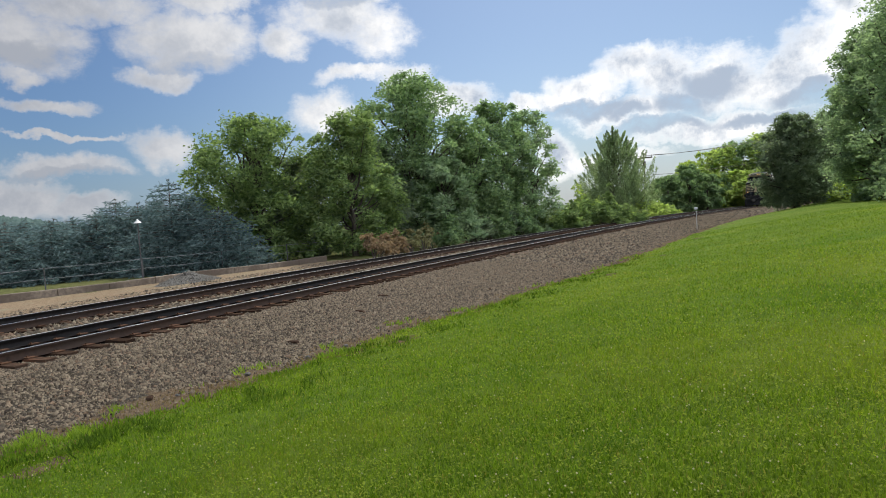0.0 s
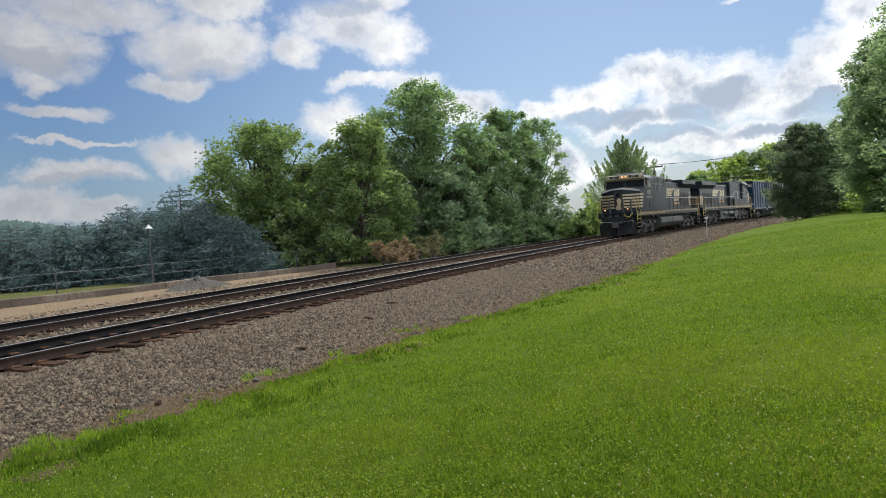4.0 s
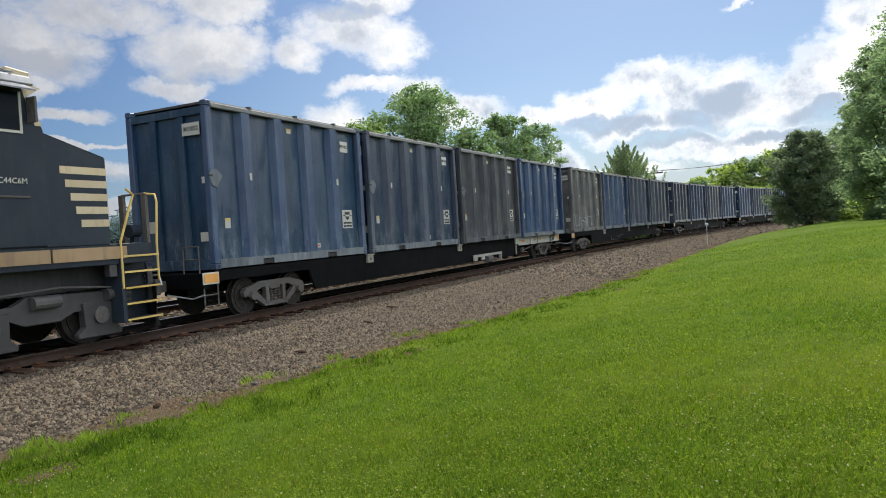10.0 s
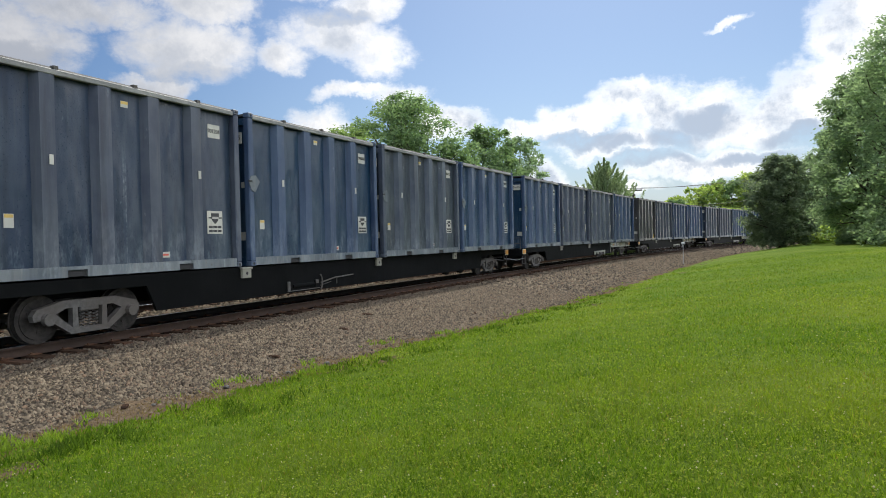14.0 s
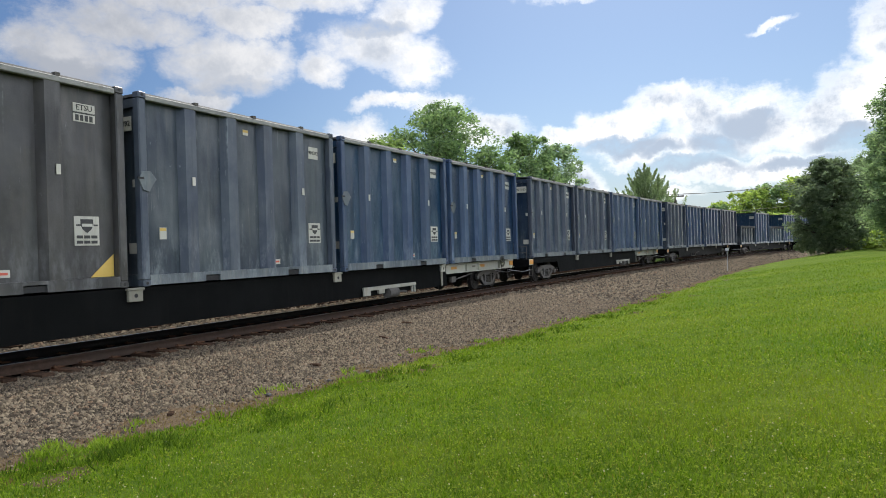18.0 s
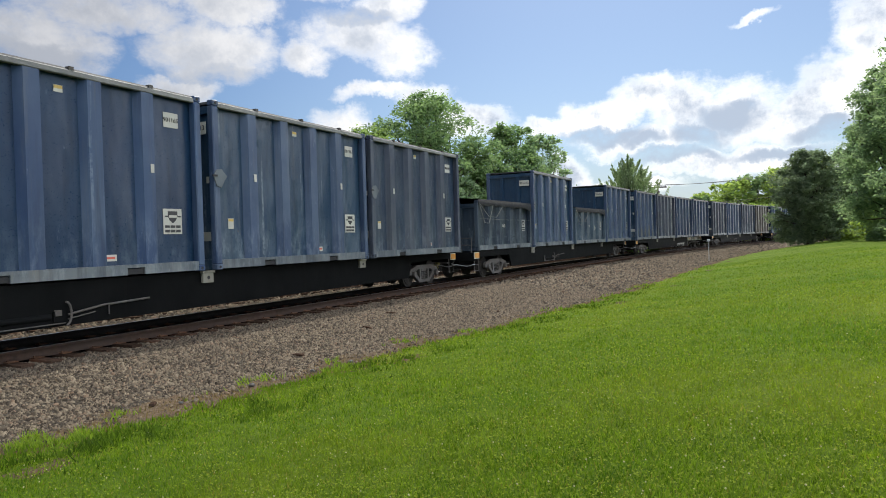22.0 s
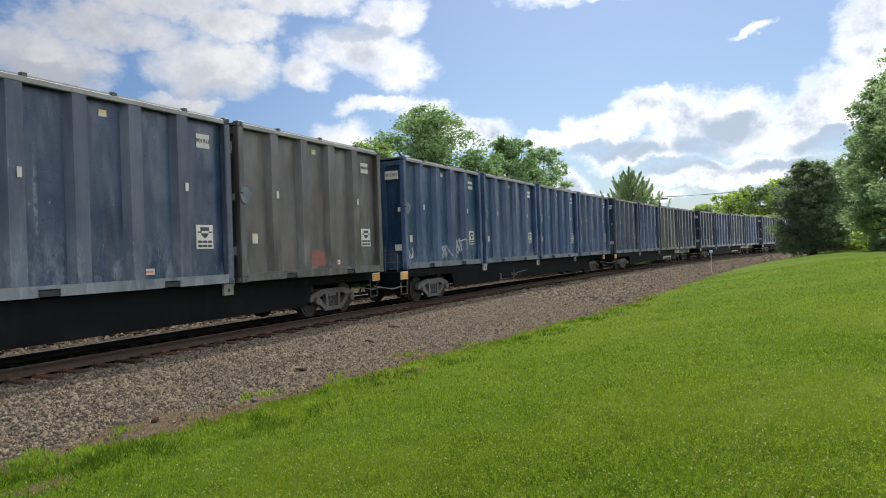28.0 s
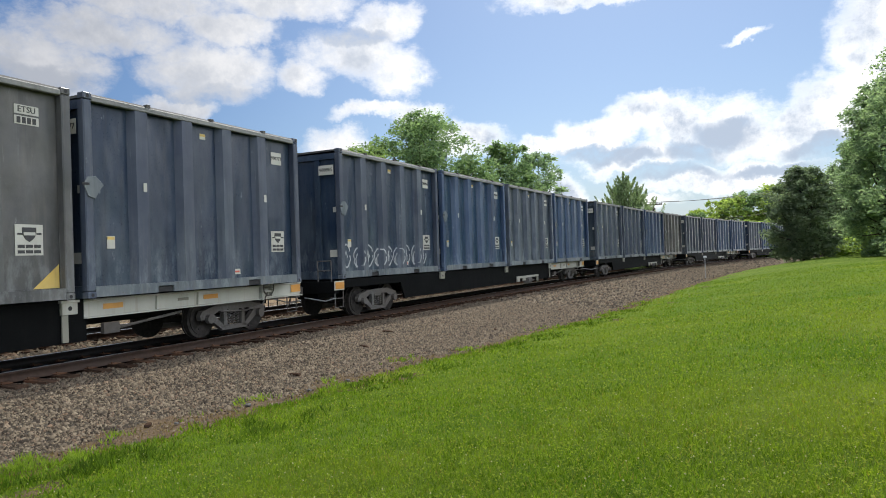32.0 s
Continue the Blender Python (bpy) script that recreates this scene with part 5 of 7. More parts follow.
def make_container(mat, label, low=False):
    """A tall ribbed waste container; the origin is at its front near-side foot's level, mid width."""
    root = tagged(new("waste_container"), label, "container", "waste containers on the train")
    high = 2.0 if low else HIGH
    W = 1.22
    top = high - 0.125
    IN = 0.17
    worn = WORN.get(mat.name, mat)
    # thin-walled body, set in behind posts and ribs
    built("body", mat, root, (box, 0.1, LEN - 0.1, -W + IN, W - IN, 0.16, top))
    for x in (0.0, LEN - 0.17):
        for y in (-W, W - 0.17):
            built("corner_post", worn, root, (box, x, x + 0.17, y, y + 0.17, 0.12, high - 0.12), bevel=0.02)
    for side in (-1, 1):
        for x in RIBS:
            y0, y1 = (-W + 0.025, -W + IN + 0.01) if side < 0 else (W - IN - 0.01, W - 0.025)
            yo, yi = (y0, y1) if side < 0 else (y1, y0)
            built("rib", worn, root, (prism, [(x - 0.235, yi), (x - 0.14, yo), (x + 0.14, yo), (x + 0.235, yi)], 0.2, top, "z"))
    for y in (-W + 0.01, W - 0.11):
        bm = bmesh.new()
        xs = (0.17, 1.55, 1.95, 4.15, 4.55, LEN - 0.17)
        for a, b, z0 in ((xs[0], xs[1], 0.0), (xs[1], xs[2], 0.13), (xs[2], xs[3], 0.0), (xs[3], xs[4], 0.13), (xs[4], xs[5], 0.0)):
            box(bm, a, b, y, y + 0.1, z0 + 0.02, 0.21)
        part("bottom_rail", bm, mat if mat in (GREY, PALE_GREY, BROWN, RUSTY, BEIGE) else WORN_BLUE, root)
        for a in (1.55, 4.15):
            built("fork_pocket", GRILLE, root, (box, a, a + 0.4, y + 0.03, y + 0.06, 0.03, 0.13))
        if not low:
            built("top_rail", TOP_WORN, root, (box, 0.17, LEN - 0.17, y, y + 0.1, top - 0.02, top + 0.08), bevel=0.012)
    for x in (0.0, LEN - 0.18):
        for y in (-W - 0.003, W - 0.163):
            for z in (0.0, high - 0.12):
                bm = bmesh.new()
                box(bm, x, x + 0.18, y, y + 0.166, z, z + 0.12)
                part("corner_casting", bm, worn, root, bevel=0.015)
                bm = bmesh.new()
                drum(bm, x + 0.09, y - 0.002 if y < 0 else y + 0.16, y + 0.01 if y < 0 else y + 0.168, z + 0.06, 0.032, 10)
                part("casting_hole", bm, GRILLE, root)
    # ends: rails and stiffeners
    for x0, x1, hx in ((0.02, 0.1, 0.0), (LEN - 0.1, LEN - 0.02, 0)):
        for z0, z1 in ((0.0, 0.22), (high - 0.28, high - 0.12)):
            built("end_rail", mat, root, (box, x0, x1, -W + 0.17, W - 0.17, z0, z1))
        for y in (-0.42, 0.42):
            built("end_rib", mat, root, (box, x0 + 0.015, x1 - 0.015, y - 0.09, y + 0.09, 0.2, high - 0.2))
    if low:
        bm = bmesh.new()
        k = 24
        for i in range(k):
            a, b = 0.05 + (LEN - 0.1) * i / k, 0.05 + (LEN - 0.1) * (i + 1) / k
            ha, hb = 0.25 + 0.025 * math.sin(i * 1.9) + 0.02 * math.sin(i * 4.7) + 0.1 * max(0, i - 20) / 3, 0.25 + 0.025 * math.sin(i * 1.9 + 1.9) + 0.02 * math.sin(i * 4.7 + 4.7) + 0.1 * max(0, i - 19) / 3
            z = high + 0.05
            v = [bm.verts.new(p) for p in ((a, -W - 0.03, z - ha), (b, -W - 0.03, z - hb), (b, -W - 0.02, z), (a, -W - 0.02, z), (b, 0, z + 0.1), (a, 0, z + 0.1), (b, W + 0.02, z), (a, W + 0.02, z), (b, W + 0.03, z - hb), (a, W + 0.03, z - ha))]
            for f in ((0, 1, 2, 3), (3, 2, 4, 5), (5, 4, 6, 7), (7, 6, 8, 9)):
                bm.faces.new([v[q] for q in f])
        bmesh.ops.remove_doubles(bm, verts=bm.verts, dist=0.001)
        part("tarpaulin", bm, TARP, root, "sagging black tarpaulin cover", smooth=True)
        built("mid_rail", mat, root, (box, 0.17, LEN - 0.17, -W + 0.16, -W + IN, 0.5, 0.56), (box, 0.17, LEN - 0.17, W - IN, W - 0.16, 0.5, 0.56))
        built("tie_rope", ROPE, root, (tube, [(0.15, -W - 0.01, 1.28), (3.0, -W - 0.02, 1.25), (LEN - 0.15, -W - 0.01, 1.27)], 0.009, 4))
        for z, x1 in ((1.0, 1.5), (1.25, 2.6)):
            bm = bmesh.new()
            tube(bm, [(0.12, -W - 0.02, 1.9), (x1 * 0.4, -W - 0.03, z + 0.12), (x1 * 0.7, -W - 0.03, z + 0.1), (x1, -W - 0.02, 1.85)], 0.014, 4)
            part("tie_rope", bm, ROPE, root)
    else:
        bm = bmesh.new()
        prism(bm, [(-W + 0.03, top + 0.08), (-W + 0.1, top + 0.13), (W - 0.1, top + 0.13), (W - 0.03, top + 0.08)], 0.15, LEN - 0.15, "x")
        part("lid", bm, LID_PAINT, root, "weathered grey roof lid")
        for x in (1.4, 3.1, 4.8):
            built("lid_latch", CAST, root, (box, x, x + 0.09, -W + 0.02, -W + 0.12, top + 0.08, top + 0.145))
        built("hinge_plate", WORN_BLUE, root, (prism, [(-0.05, 2.0), (0.03, 2.15), (0.2, 2.17), (0.36, 2.02), (0.26, 1.92), (0.18, 1.76), (0.04, 1.8)], -W - 0.028, -W - 0.004), label="worn pale hinge plate", bevel=0.008)
        built("hinge_pin", GRILLE, root, (box, -0.09, 0.05, -W - 0.045, -W - 0.028, 2.0, 2.04))
        # notices
        s = -W + 0.012
        def plate(name, x, z, w, h, y=-W + 0.165, mat_=SIGN, label=""):
            return built(name, mat_, root, (box, x - w / 2, x + w / 2, y - 0.008, y, z - h / 2, z + h / 2), label=label)
        plate("small_notice", 0.62, 1.0, 0.17, 0.23, label="small white notice with a yellow head")
        built("notice_head", YELLOW, root, (box, 0.545, 0.695, -W + 0.152, -W + 0.158, 1.05, 1.105))
        plate("small_notice", 1.3, 2.05, 0.08, 0.17, y=s)
        plate("small_notice", 4.8, 2.05, 0.08, 0.17, y=s)
        plate("small_notice", 2.98, 3.28, 0.17, 0.12, label="small white notice with a yellow head")
        built("notice_head", YELLOW, root, (box, 2.9, 3.06, -W + 0.152, -W + 0.158, 3.28, 3.335))
        plate("warning_notice", 3.9, 0.35, 0.28, 0.12, label="small white notice with red writing")
        built("writing_bar", RED_INK, root, (box, 3.8, 4.0, -W + 0.149, -W + 0.158, 0.33, 0.37))
        permit_sign(root)
        for y, z, w, h in ((-0.95, 1.95, 0.1, 0.14), (-0.9, 0.72, 0.28, 0.2), (0.7, 1.0, 0.2, 0.26)):
            built("end_notice", SIGN, root, (box, 0.085, 0.098, y - w / 2, y + w / 2, z - h / 2, z + h / 2))
    if mat in (GREY, PALE_GREY):
        built("corner_mark", YELLOW, root, (prism, [(5.45, 0.22), (5.92, 0.22), (5.92, 0.62)], -W + 0.16, -W + 0.168), label="yellow corner triangle")
    if mat is BROWN:
        built("red_patch", RED_PATCH, root, (box, 2.75, 3.38, -W + 0.16, -W + 0.168, 0.28, 0.68), label="dull red painted-over patch")
    return root


def permit_sign(root):
    y0, y1 = -1.071, -1.063
    built("permit_sign", SIGN, root, (box, 5.16, 5.64, -1.063, -1.05, 0.78, 1.29), label="white sign with a black shield and writing")
    built("shield", INK, root, (prism, [(5.28, 1.24), (5.28, 1.14), (5.32, 1.06), (5.4, 1.0), (5.48, 1.06), (5.52, 1.14), (5.52, 1.24)], y0, y1), label="black shield mark")
    built("shield_band", SIGN, root, (box, 5.3, 5.5, y0 - 0.006, y0, 1.11, 1.16))
    for x in (5.2, 5.53):
        built("writing_bar", INK, root, (box, x, x + 0.08, y0, y1, 1.12, 1.15))
    for z, a, b in ((0.93, 5.2, 5.6), (0.84, 5.2, 5.6)):
        for q in range(3):
            built("writing_bar", INK, root, (box, a + q * 0.14, a + q * 0.14 + 0.115, y0, y1, z - 0.026, z + 0.026))


LID_PAINT = coated("lid_grey", (0.03, 0.031, 0.032), (0.065, 0.064, 0.06), 0.75, (0.06, 0.05, 0.04), 0.5, scuffs=0.5)
LOW_NAVY = coated("container_low_navy", (0.013, 0.023, 0.038), (0.027, 0.04, 0.055), 0.4, (0.055, 0.06, 0.062), 0.4, scuffs=0.75, dents=0.1, spec=0.25)
LOW_BLUE = coated("container_teal_blue", (0.02, 0.042, 0.066), (0.042, 0.067, 0.09), 0.45, (0.085, 0.09, 0.09), 0.45, scuffs=0.7, dents=0.1, spec=0.3)
RED_PATCH = grainy("dull_red_paint", (0.12, 0.045, 0.035), (0.2, 0.075, 0.055), 9, 0.7)


def number_plate(parent, words, low):
    """The painted number on the near side and on the front end."""
    high = 2.0 if low else HIGH
    if low:
        letters("number", words, 0.21, SIGN, parent, pose(3.0, -1.065, 1.0) @ FACE_NEAR)
        permit_sign(parent)
        if words == "2617":
            built("notice", SIGN, parent, (box, 3.85, 4.02, -1.063, -1.050, 0.72, 0.92))
            built("diamond_placard", SIGN, parent, (prism, [(4.1, 0.9), (4.26, 0.74), (4.42, 0.9), (4.26, 1.06)], -1.063, -1.052), label="white diamond placard")
        return
    if words.startswith("ETSU"):
        built("number_board", SIGN, parent, (box, 5.2, 5.62, -1.063, -1.053, high - 0.72, high - 0.58), (box, 5.2, 5.62, -1.063, -1.053, high - 0.55, high - 0.4))
        letters("owner_code", "ETSU", 0.14, INK, parent, pose(5.41, -1.067, high - 0.475) @ FACE_NEAR)
        for q in range(4):
            built("writing_bar", INK, parent, (box, 5.24 + q * 0.09, 5.3 + q * 0.09, -1.070, -1.063, high - 0.7, high - 0.6))
        return
    built("number_board", SIGN, parent, (box, 5.24, 5.62, -1.063, -1.053, high - 0.72, high - 0.42))
    letters("number", words, 0.13, INK, parent, pose(5.43, -1.067, high - 0.57) @ FACE_NEAR)
    built("end_number_board", SIGN, parent, (box, 0.01, 0.018, -1.0, -0.5, high - 0.72, high - 0.45))
    letters("end_number", words, 0.15, INK, parent, pose(0.005, -0.75, high - 0.585) @ FACE_FRONT)


# ---------------------------------------------------------------- flat cars
PITCH = 26.79
SLOTS = (0.0, 6.4, 12.82, 19.15)
WHEEL_R = 0.42


def wheelset_mesh(r, gauge=0.753, spokes=False):
    bm = bmesh.new()
    for s in (-1, 1):
        y0, y1 = s * (gauge - 0.035), s * (gauge + 0.1)
        drum(bm, 0, s * (gauge - 0.06), s * (gauge - 0.03), 0, r + 0.025, 28)
        drum(bm, 0, s * (gauge - 0.03), s * (gauge + 0.09), 0, r, 28)
        drum(bm, 0, s * (gauge + 0.09), s * (gauge + 0.11), 0, r * 0.82, 24)
        drum(bm, 0, s * (gauge + 0.11), s * (gauge + 0.2), 0, 0.11, 12)
        for a in range(3):
            t = a * 2.094
            box(bm, math.cos(t) * r * 0.5 - 0.035, math.cos(t) * r * 0.5 + 0.035, min(y1 + 0.005 * s, y1 + 0.02 * s), max(y1 + 0.005 * s, y1 + 0.02 * s), math.sin(t) * r * 0.5 - 0.035, math.sin(t) * r * 0.5 + 0.035)
    drum(bm, 0, -gauge, gauge, 0, 0.08, 12)
    return mesh_of("wheelset", bm, WHEEL)


CAR_WHEELS = wheelset_mesh(WHEEL_R)
ENGINE_WHEELS = wheelset_mesh(0.52)


def side_frame(bm, y0, y1):
    """Cast three-piece bogie side, cut out in two windows."""
    prism(bm, [(-1.12, 0.5), (-1.05, 0.6), (-0.55, 0.72), (0.55, 0.72), (1.05, 0.6), (1.12, 0.5), (1.1, 0.4), (0.85, 0.42), (0.5, 0.58), (-0.5, 0.58), (-0.85, 0.42), (-1.1, 0.4)], y0, y1)
    for s in (-1, 1):
        prism(bm, [(s * 0.88, 0.44), (s * 0.42, 0.14), (s * 0.3, 0.18), (s * 0.72, 0.52)], y0, y1)
        prism(bm, [(s * 0.36, 0.58), (s * 0.26, 0.58), (s * 0.24, 0.2), (s * 0.36, 0.16)], y0, y1)
    prism(bm, [(-0.42, 0.12), (0.42, 0.12), (0.4, 0.22), (-0.4, 0.22)], y0, y1)


def bogie(parent, x):
    """A freight bogie: side frames, springs, bolster, two keyed wheelsets, under a pivot of its own."""
    y = 1.0
    b = new("bogie")
    b.parent = parent
    b.location = (x, 0, 0)
    for s in (-1, 1):
        bm = bmesh.new()
        side_frame(bm, *sorted((s * (y - 0.06), s * (y + 0.06))))
        part("side_frame", bm, CAST, b)
    bm = bmesh.new()
    for s in (-1, 1):
        for dx in (-0.14, 0.0, 0.14):
            pts = [(dx + 0.05 * math.cos(a * 1.05), s * y + 0.05 * math.sin(a * 1.05), 0.23 + 0.26 * a / 26) for a in range(27)]
            tube(bm, pts, 0.014, 4)
    tagged(part("spring_nest", bm, CAST, b, "coil springs"), kind="stuff")
    bm = bmesh.new()
    box(bm, -0.2, 0.2, -1.05, 1.05, 0.5, 0.7)
    part("bolster", bm, CAST, b, bevel=0.02)
    for s in (-1, 1):
        for dx in (-0.875, 0.875):
            bm = bmesh.new()
            drum(bm, dx, min(s * (y + 0.06), s * (y + 0.16)), max(s * (y + 0.06), s * (y + 0.16)), WHEEL_R, 0.105, 12)
            part("bearing_cap", bm, CAST, b, "round steel bearing cap")
    for dx in (-0.875, 0.875):
        w = part("wheelset", CAR_WHEELS, None, b)
        w.location = (dx, 0, WHEEL_R)
    return b


def make_car(white_end):
    """A long black container flat; the origin is at the foot of its first container's front, on the rails."""
    root = tagged(new("container_flat_car"), "long black flat car carrying four containers" + (", one end pale grey-white" if white_end else ""), "rail car", "flat cars of the train")
    L = 25.55
    W = 1.18
    x_end = L - 6.2 if white_end else L
    for s in (-1, 1):
        y0, y1 = sorted((s * (W - 0.06), s * W))
        out = [(0.0, 1.09), (0.0, 0.86), (3.3, 0.86), (3.55, 0.34), (x_end - (0.2 if white_end else 3.55), 0.34)]
        out += [(x_end, 0.34), (x_end, 1.09)] if white_end else [(x_end - 3.3, 0.86), (x_end, 0.86), (x_end, 1.09)]
        built("side_sill", CAR_BLACK, root, (prism, out, y0, y1))
        if white_end:
            built("end_sill", CAR_WHITE, root, (box, x_end - 0.05, L + 0.35, *sorted((s * (W - 0.05), s * (W + 0.015))), 0.76, 1.05), (box, x_end - 0.05, L + 0.35, *sorted((s * (W - 0.05), s * (W + 0.06))), 1.05, 1.085), label="pale grey-white side sill", bevel=0.01)
            for x in (x_end + 1.6, x_end + 2.75):
                built("gusset", CAR_WHITE, root, (prism, [(x, 1.06), (x + 0.06, 1.06), (x + 0.2, 0.78), (x - 0.02, 0.78)], *sorted((s * (W + 0.01), s * (W + 0.07)))))
            built("support_leg", PEDESTAL, root, (box, x_end - 0.52, x_end - 0.4, *sorted((s * (W + 0.02), s * (W + 0.05))), 0.36, 1.0))
            built("sill_flange", CAR_WHITE, root, (box, x_end - 0.05, L + 0.35, *sorted((s * (W - 0.02), s * (W + 0.09))), 0.742, 0.76))
            built("maker_plate", PEDESTAL, root, (box, x_end + 2.2, x_end + 2.5, *sorted((s * (W + 0.015), s * (W + 0.024))), 0.9, 0.96))
            for x in (x_end + 0.35, x_end + 2.95):
                built("reflector", ORANGE, root, (box, x, x + 0.45, *sorted((s * (W + 0.016), s * (W + 0.022))), 0.88, 0.98), label="orange reflective strip")
    built("deck", CAR_BLACK, root, (box, -0.15, L + 0.15, -W + 0.06, W - 0.06, 0.95, 1.06))
    built("centre_sill", CAR_BLACK, root, (box, 0.0, L, -0.35, 0.35, 0.55, 0.95))
    built("end_beam", CAR_WHITE if white_end else CAR_BLACK, root, (box, L + 0.15, L + 0.35, -W, W, 0.72, 1.05), bevel=0.01)
    built("end_beam", CAR_BLACK, root, (box, -0.35, -0.15, -W, W, 0.72, 1.05), bevel=0.01)
    for x in SLOTS[1:]:
        for s in (-1, 1):
            built("container_pedestal", CAR_WHITE if white_end and x > x_end - 1 else PEDESTAL, root, (box, x - 0.33, x - 0.02, *sorted((s * W, s * (W + 0.07))), 0.84, 1.08), (box, x - 0.36, x + 0.01, *sorted((s * W, s * (W + 0.09))), 1.05, 1.095), label="steel container pedestal with a round hole", bevel=0.008)
            bm = bmesh.new()
            drum(bm, x - 0.175, *sorted((s * (W + 0.06), s * (W + 0.074))), 0.95, 0.04, 10)
            part("pedestal_hole", bm, GRILLE, root)
    for x in (-0.34, L - 0.06):
        for s in (-1, 1):
            built("reflector_board", ORANGE, root, (box, x, x + 0.4, *sorted((s * (W + 0.02), s * (W + 0.035))), 0.84, 1.03), label="orange reflective end board")
            built("board_frame", CAR_WHITE, root, (box, x - 0.03, x + 0.43, *sorted((s * (W + 0.004), s * (W + 0.018))), 0.81, 1.06))
            bm = bmesh.new()
            a, b = (x + 0.02, x + 0.42) if x < 0 else (x - 0.12, x + 0.28)
            yo = s * (W - 0.02)
            tube(bm, [(a, yo, 0.86), (a, yo, 0.34), (b, yo, 0.34), (b, yo, 0.86)], 0.018, 5)
            tube(bm, [(a, yo, 0.58), (b, yo, 0.58)], 0.016, 5)
            part("step_ladder", bm, CAST, root)
    for x, d in ((-0.35, -1), (L + 0.35, 1)):
        bm = bmesh.new()
        box(bm, min(x, x + d * 0.28), max(x, x + d * 0.28), -0.12, 0.12, 0.68, 0.92)
        box(bm, min(x + d * 0.2, x + d * 0.34), max(x + d * 0.2, x + d * 0.34), -0.17, 0.2, 0.64, 0.98)
        part("coupler", bm, CAST, root, bevel=0.02)
        bm = bmesh.new()
        tube(bm, [(x, -W - 0.02, 0.6), (x + d * 0.05, -0.9, 0.52), (x + d * 0.12, -0.25, 0.62)], 0.016, 5)
        part("uncoupling_rod", bm, GALV, root)
        bm = bmesh.new()
        tube(bm, [(x, 0.3, 0.75), (x + d * 0.15, 0.28, 0.4), (x + d * 0.33, 0.22, 0.42)], 0.025, 6)
        part("brake_hose", bm, GRILLE, root)
    # hand brake platform with its rail at the front end
    bm = bmesh.new()
    for yy in (-1.05, -0.6):
        tube(bm, [(-0.3, yy, 1.05), (-0.3, yy, 1.62)], 0.016, 5)
    tube(bm, [(-0.3, -1.05, 1.62), (-0.3, -0.6, 1.62)], 0.016, 5)
    tube(bm, [(-0.3, -1.05, 1.35), (-0.3, -0.6, 1.35)], 0.016, 5)
    part("end_handrail", bm, CAST, root)
    if white_end:
        # hand brake and its bracket at the pale end
        built("brake_bracket", CAR_WHITE, root, (box, L - 1.35, L - 1.28, -W - 0.12, -W + 0.0, 0.72, 1.24), (box, L - 0.98, L - 0.92, -W - 0.12, -W, 0.8, 1.18), (box, L - 1.35, L - 0.92, -W - 0.1, -W - 0.05, 0.9, 0.96), label="pale steel bracket", bevel=0.008)
        built("brake_wheel", CAST, root, (tube, [(L - 1.13 + 0.2 * math.cos(q * 0.5236), -W - 0.14, 1.02 + 0.2 * math.sin(q * 0.5236)) for q in range(13)], 0.016, 5), (box, L - 1.32, L - 0.94, -W - 0.15, -W - 0.13, 1.01, 1.035))
        built("brake_chain", CAST, root, (tube, [(L - 1.13, -W - 0.1, 0.9), (L - 1.3, -W - 0.08, 0.62), (L - 1.8, -W + 0.02, 0.52), (L - 2.6, -W + 0.1, 0.56)], 0.018, 5))
        built("draft_lever", CAST, root, (box, x_end + 0.35, x_end + 0.7, -W - 0.03, -W + 0.06, 0.42, 0.62), (tube, [(x_end + 0.6, -W, 0.5), (x_end + 2.4, -W + 0.1, 0.66)], 0.03, 6))
    # brake gear hanging below the sill
    x = 13.85 if white_end else 10.6
    bm = bmesh.new()
    if white_end:
        box(bm, x, x + 3.05, -W - 0.1, -W - 0.03, 0.5, 0.6)
        box(bm, x, x + 0.34, -W - 0.1, -W - 0.04, 0.36, 0.5)
        box(bm, x + 0.78, x + 1.1, -W - 0.11, -W - 0.04, 0.38, 0.52)
        box(bm, x + 2.8, x + 2.85, -W - 0.09, -W - 0.04, 0.3, 0.5)
        box(bm, x + 2.96, x + 3.03, -W - 0.09, -W - 0.04, 0.28, 0.5)
    else:
        # a hoop over the slack adjuster, the rods that run from it, and the edge of the hanging tray
        tube(bm, [(x - 1.3 + 0.1 * math.cos(q * 0.3927), -W - 0.05, 0.55 + 0.2 * math.sin(q * 0.3927)) for q in range(-4, 5)], 0.022, 6)
        tube(bm, [(x - 1.25, -W - 0.04, 0.53), (x - 0.5, -W - 0.03, 0.63), (x - 0.35, -W - 0.03, 0.63), (x + 0.5, -W - 0.02, 0.66)], 0.022, 6)
        tube(bm, [(x - 1.25, -W - 0.02, 0.45), (x - 0.7, -W - 0.015, 0.52)], 0.014, 5)
        tube(bm, [(x - 0.43, -W - 0.03, 0.63), (x - 0.43, -W - 0.03, 0.44)], 0.014, 5)
        box(bm, x - 2.75, x - 2.66, -W - 0.05, -W - 0.01, 0.38, 0.64)
        box(bm, x - 2.66, x - 1.3, -W - 0.05, -W - 0.02, 0.38, 0.4)
        box(bm, x - 1.5, x - 1.38, -W - 0.06, -W - 0.01, 0.52, 0.62)
    part("brake_rigging", bm, RIGGING if white_end else CAST, root, "pale brake levers and rods" if white_end else "grey brake levers and rods", bevel=0.006)
    bm = bmesh.new()
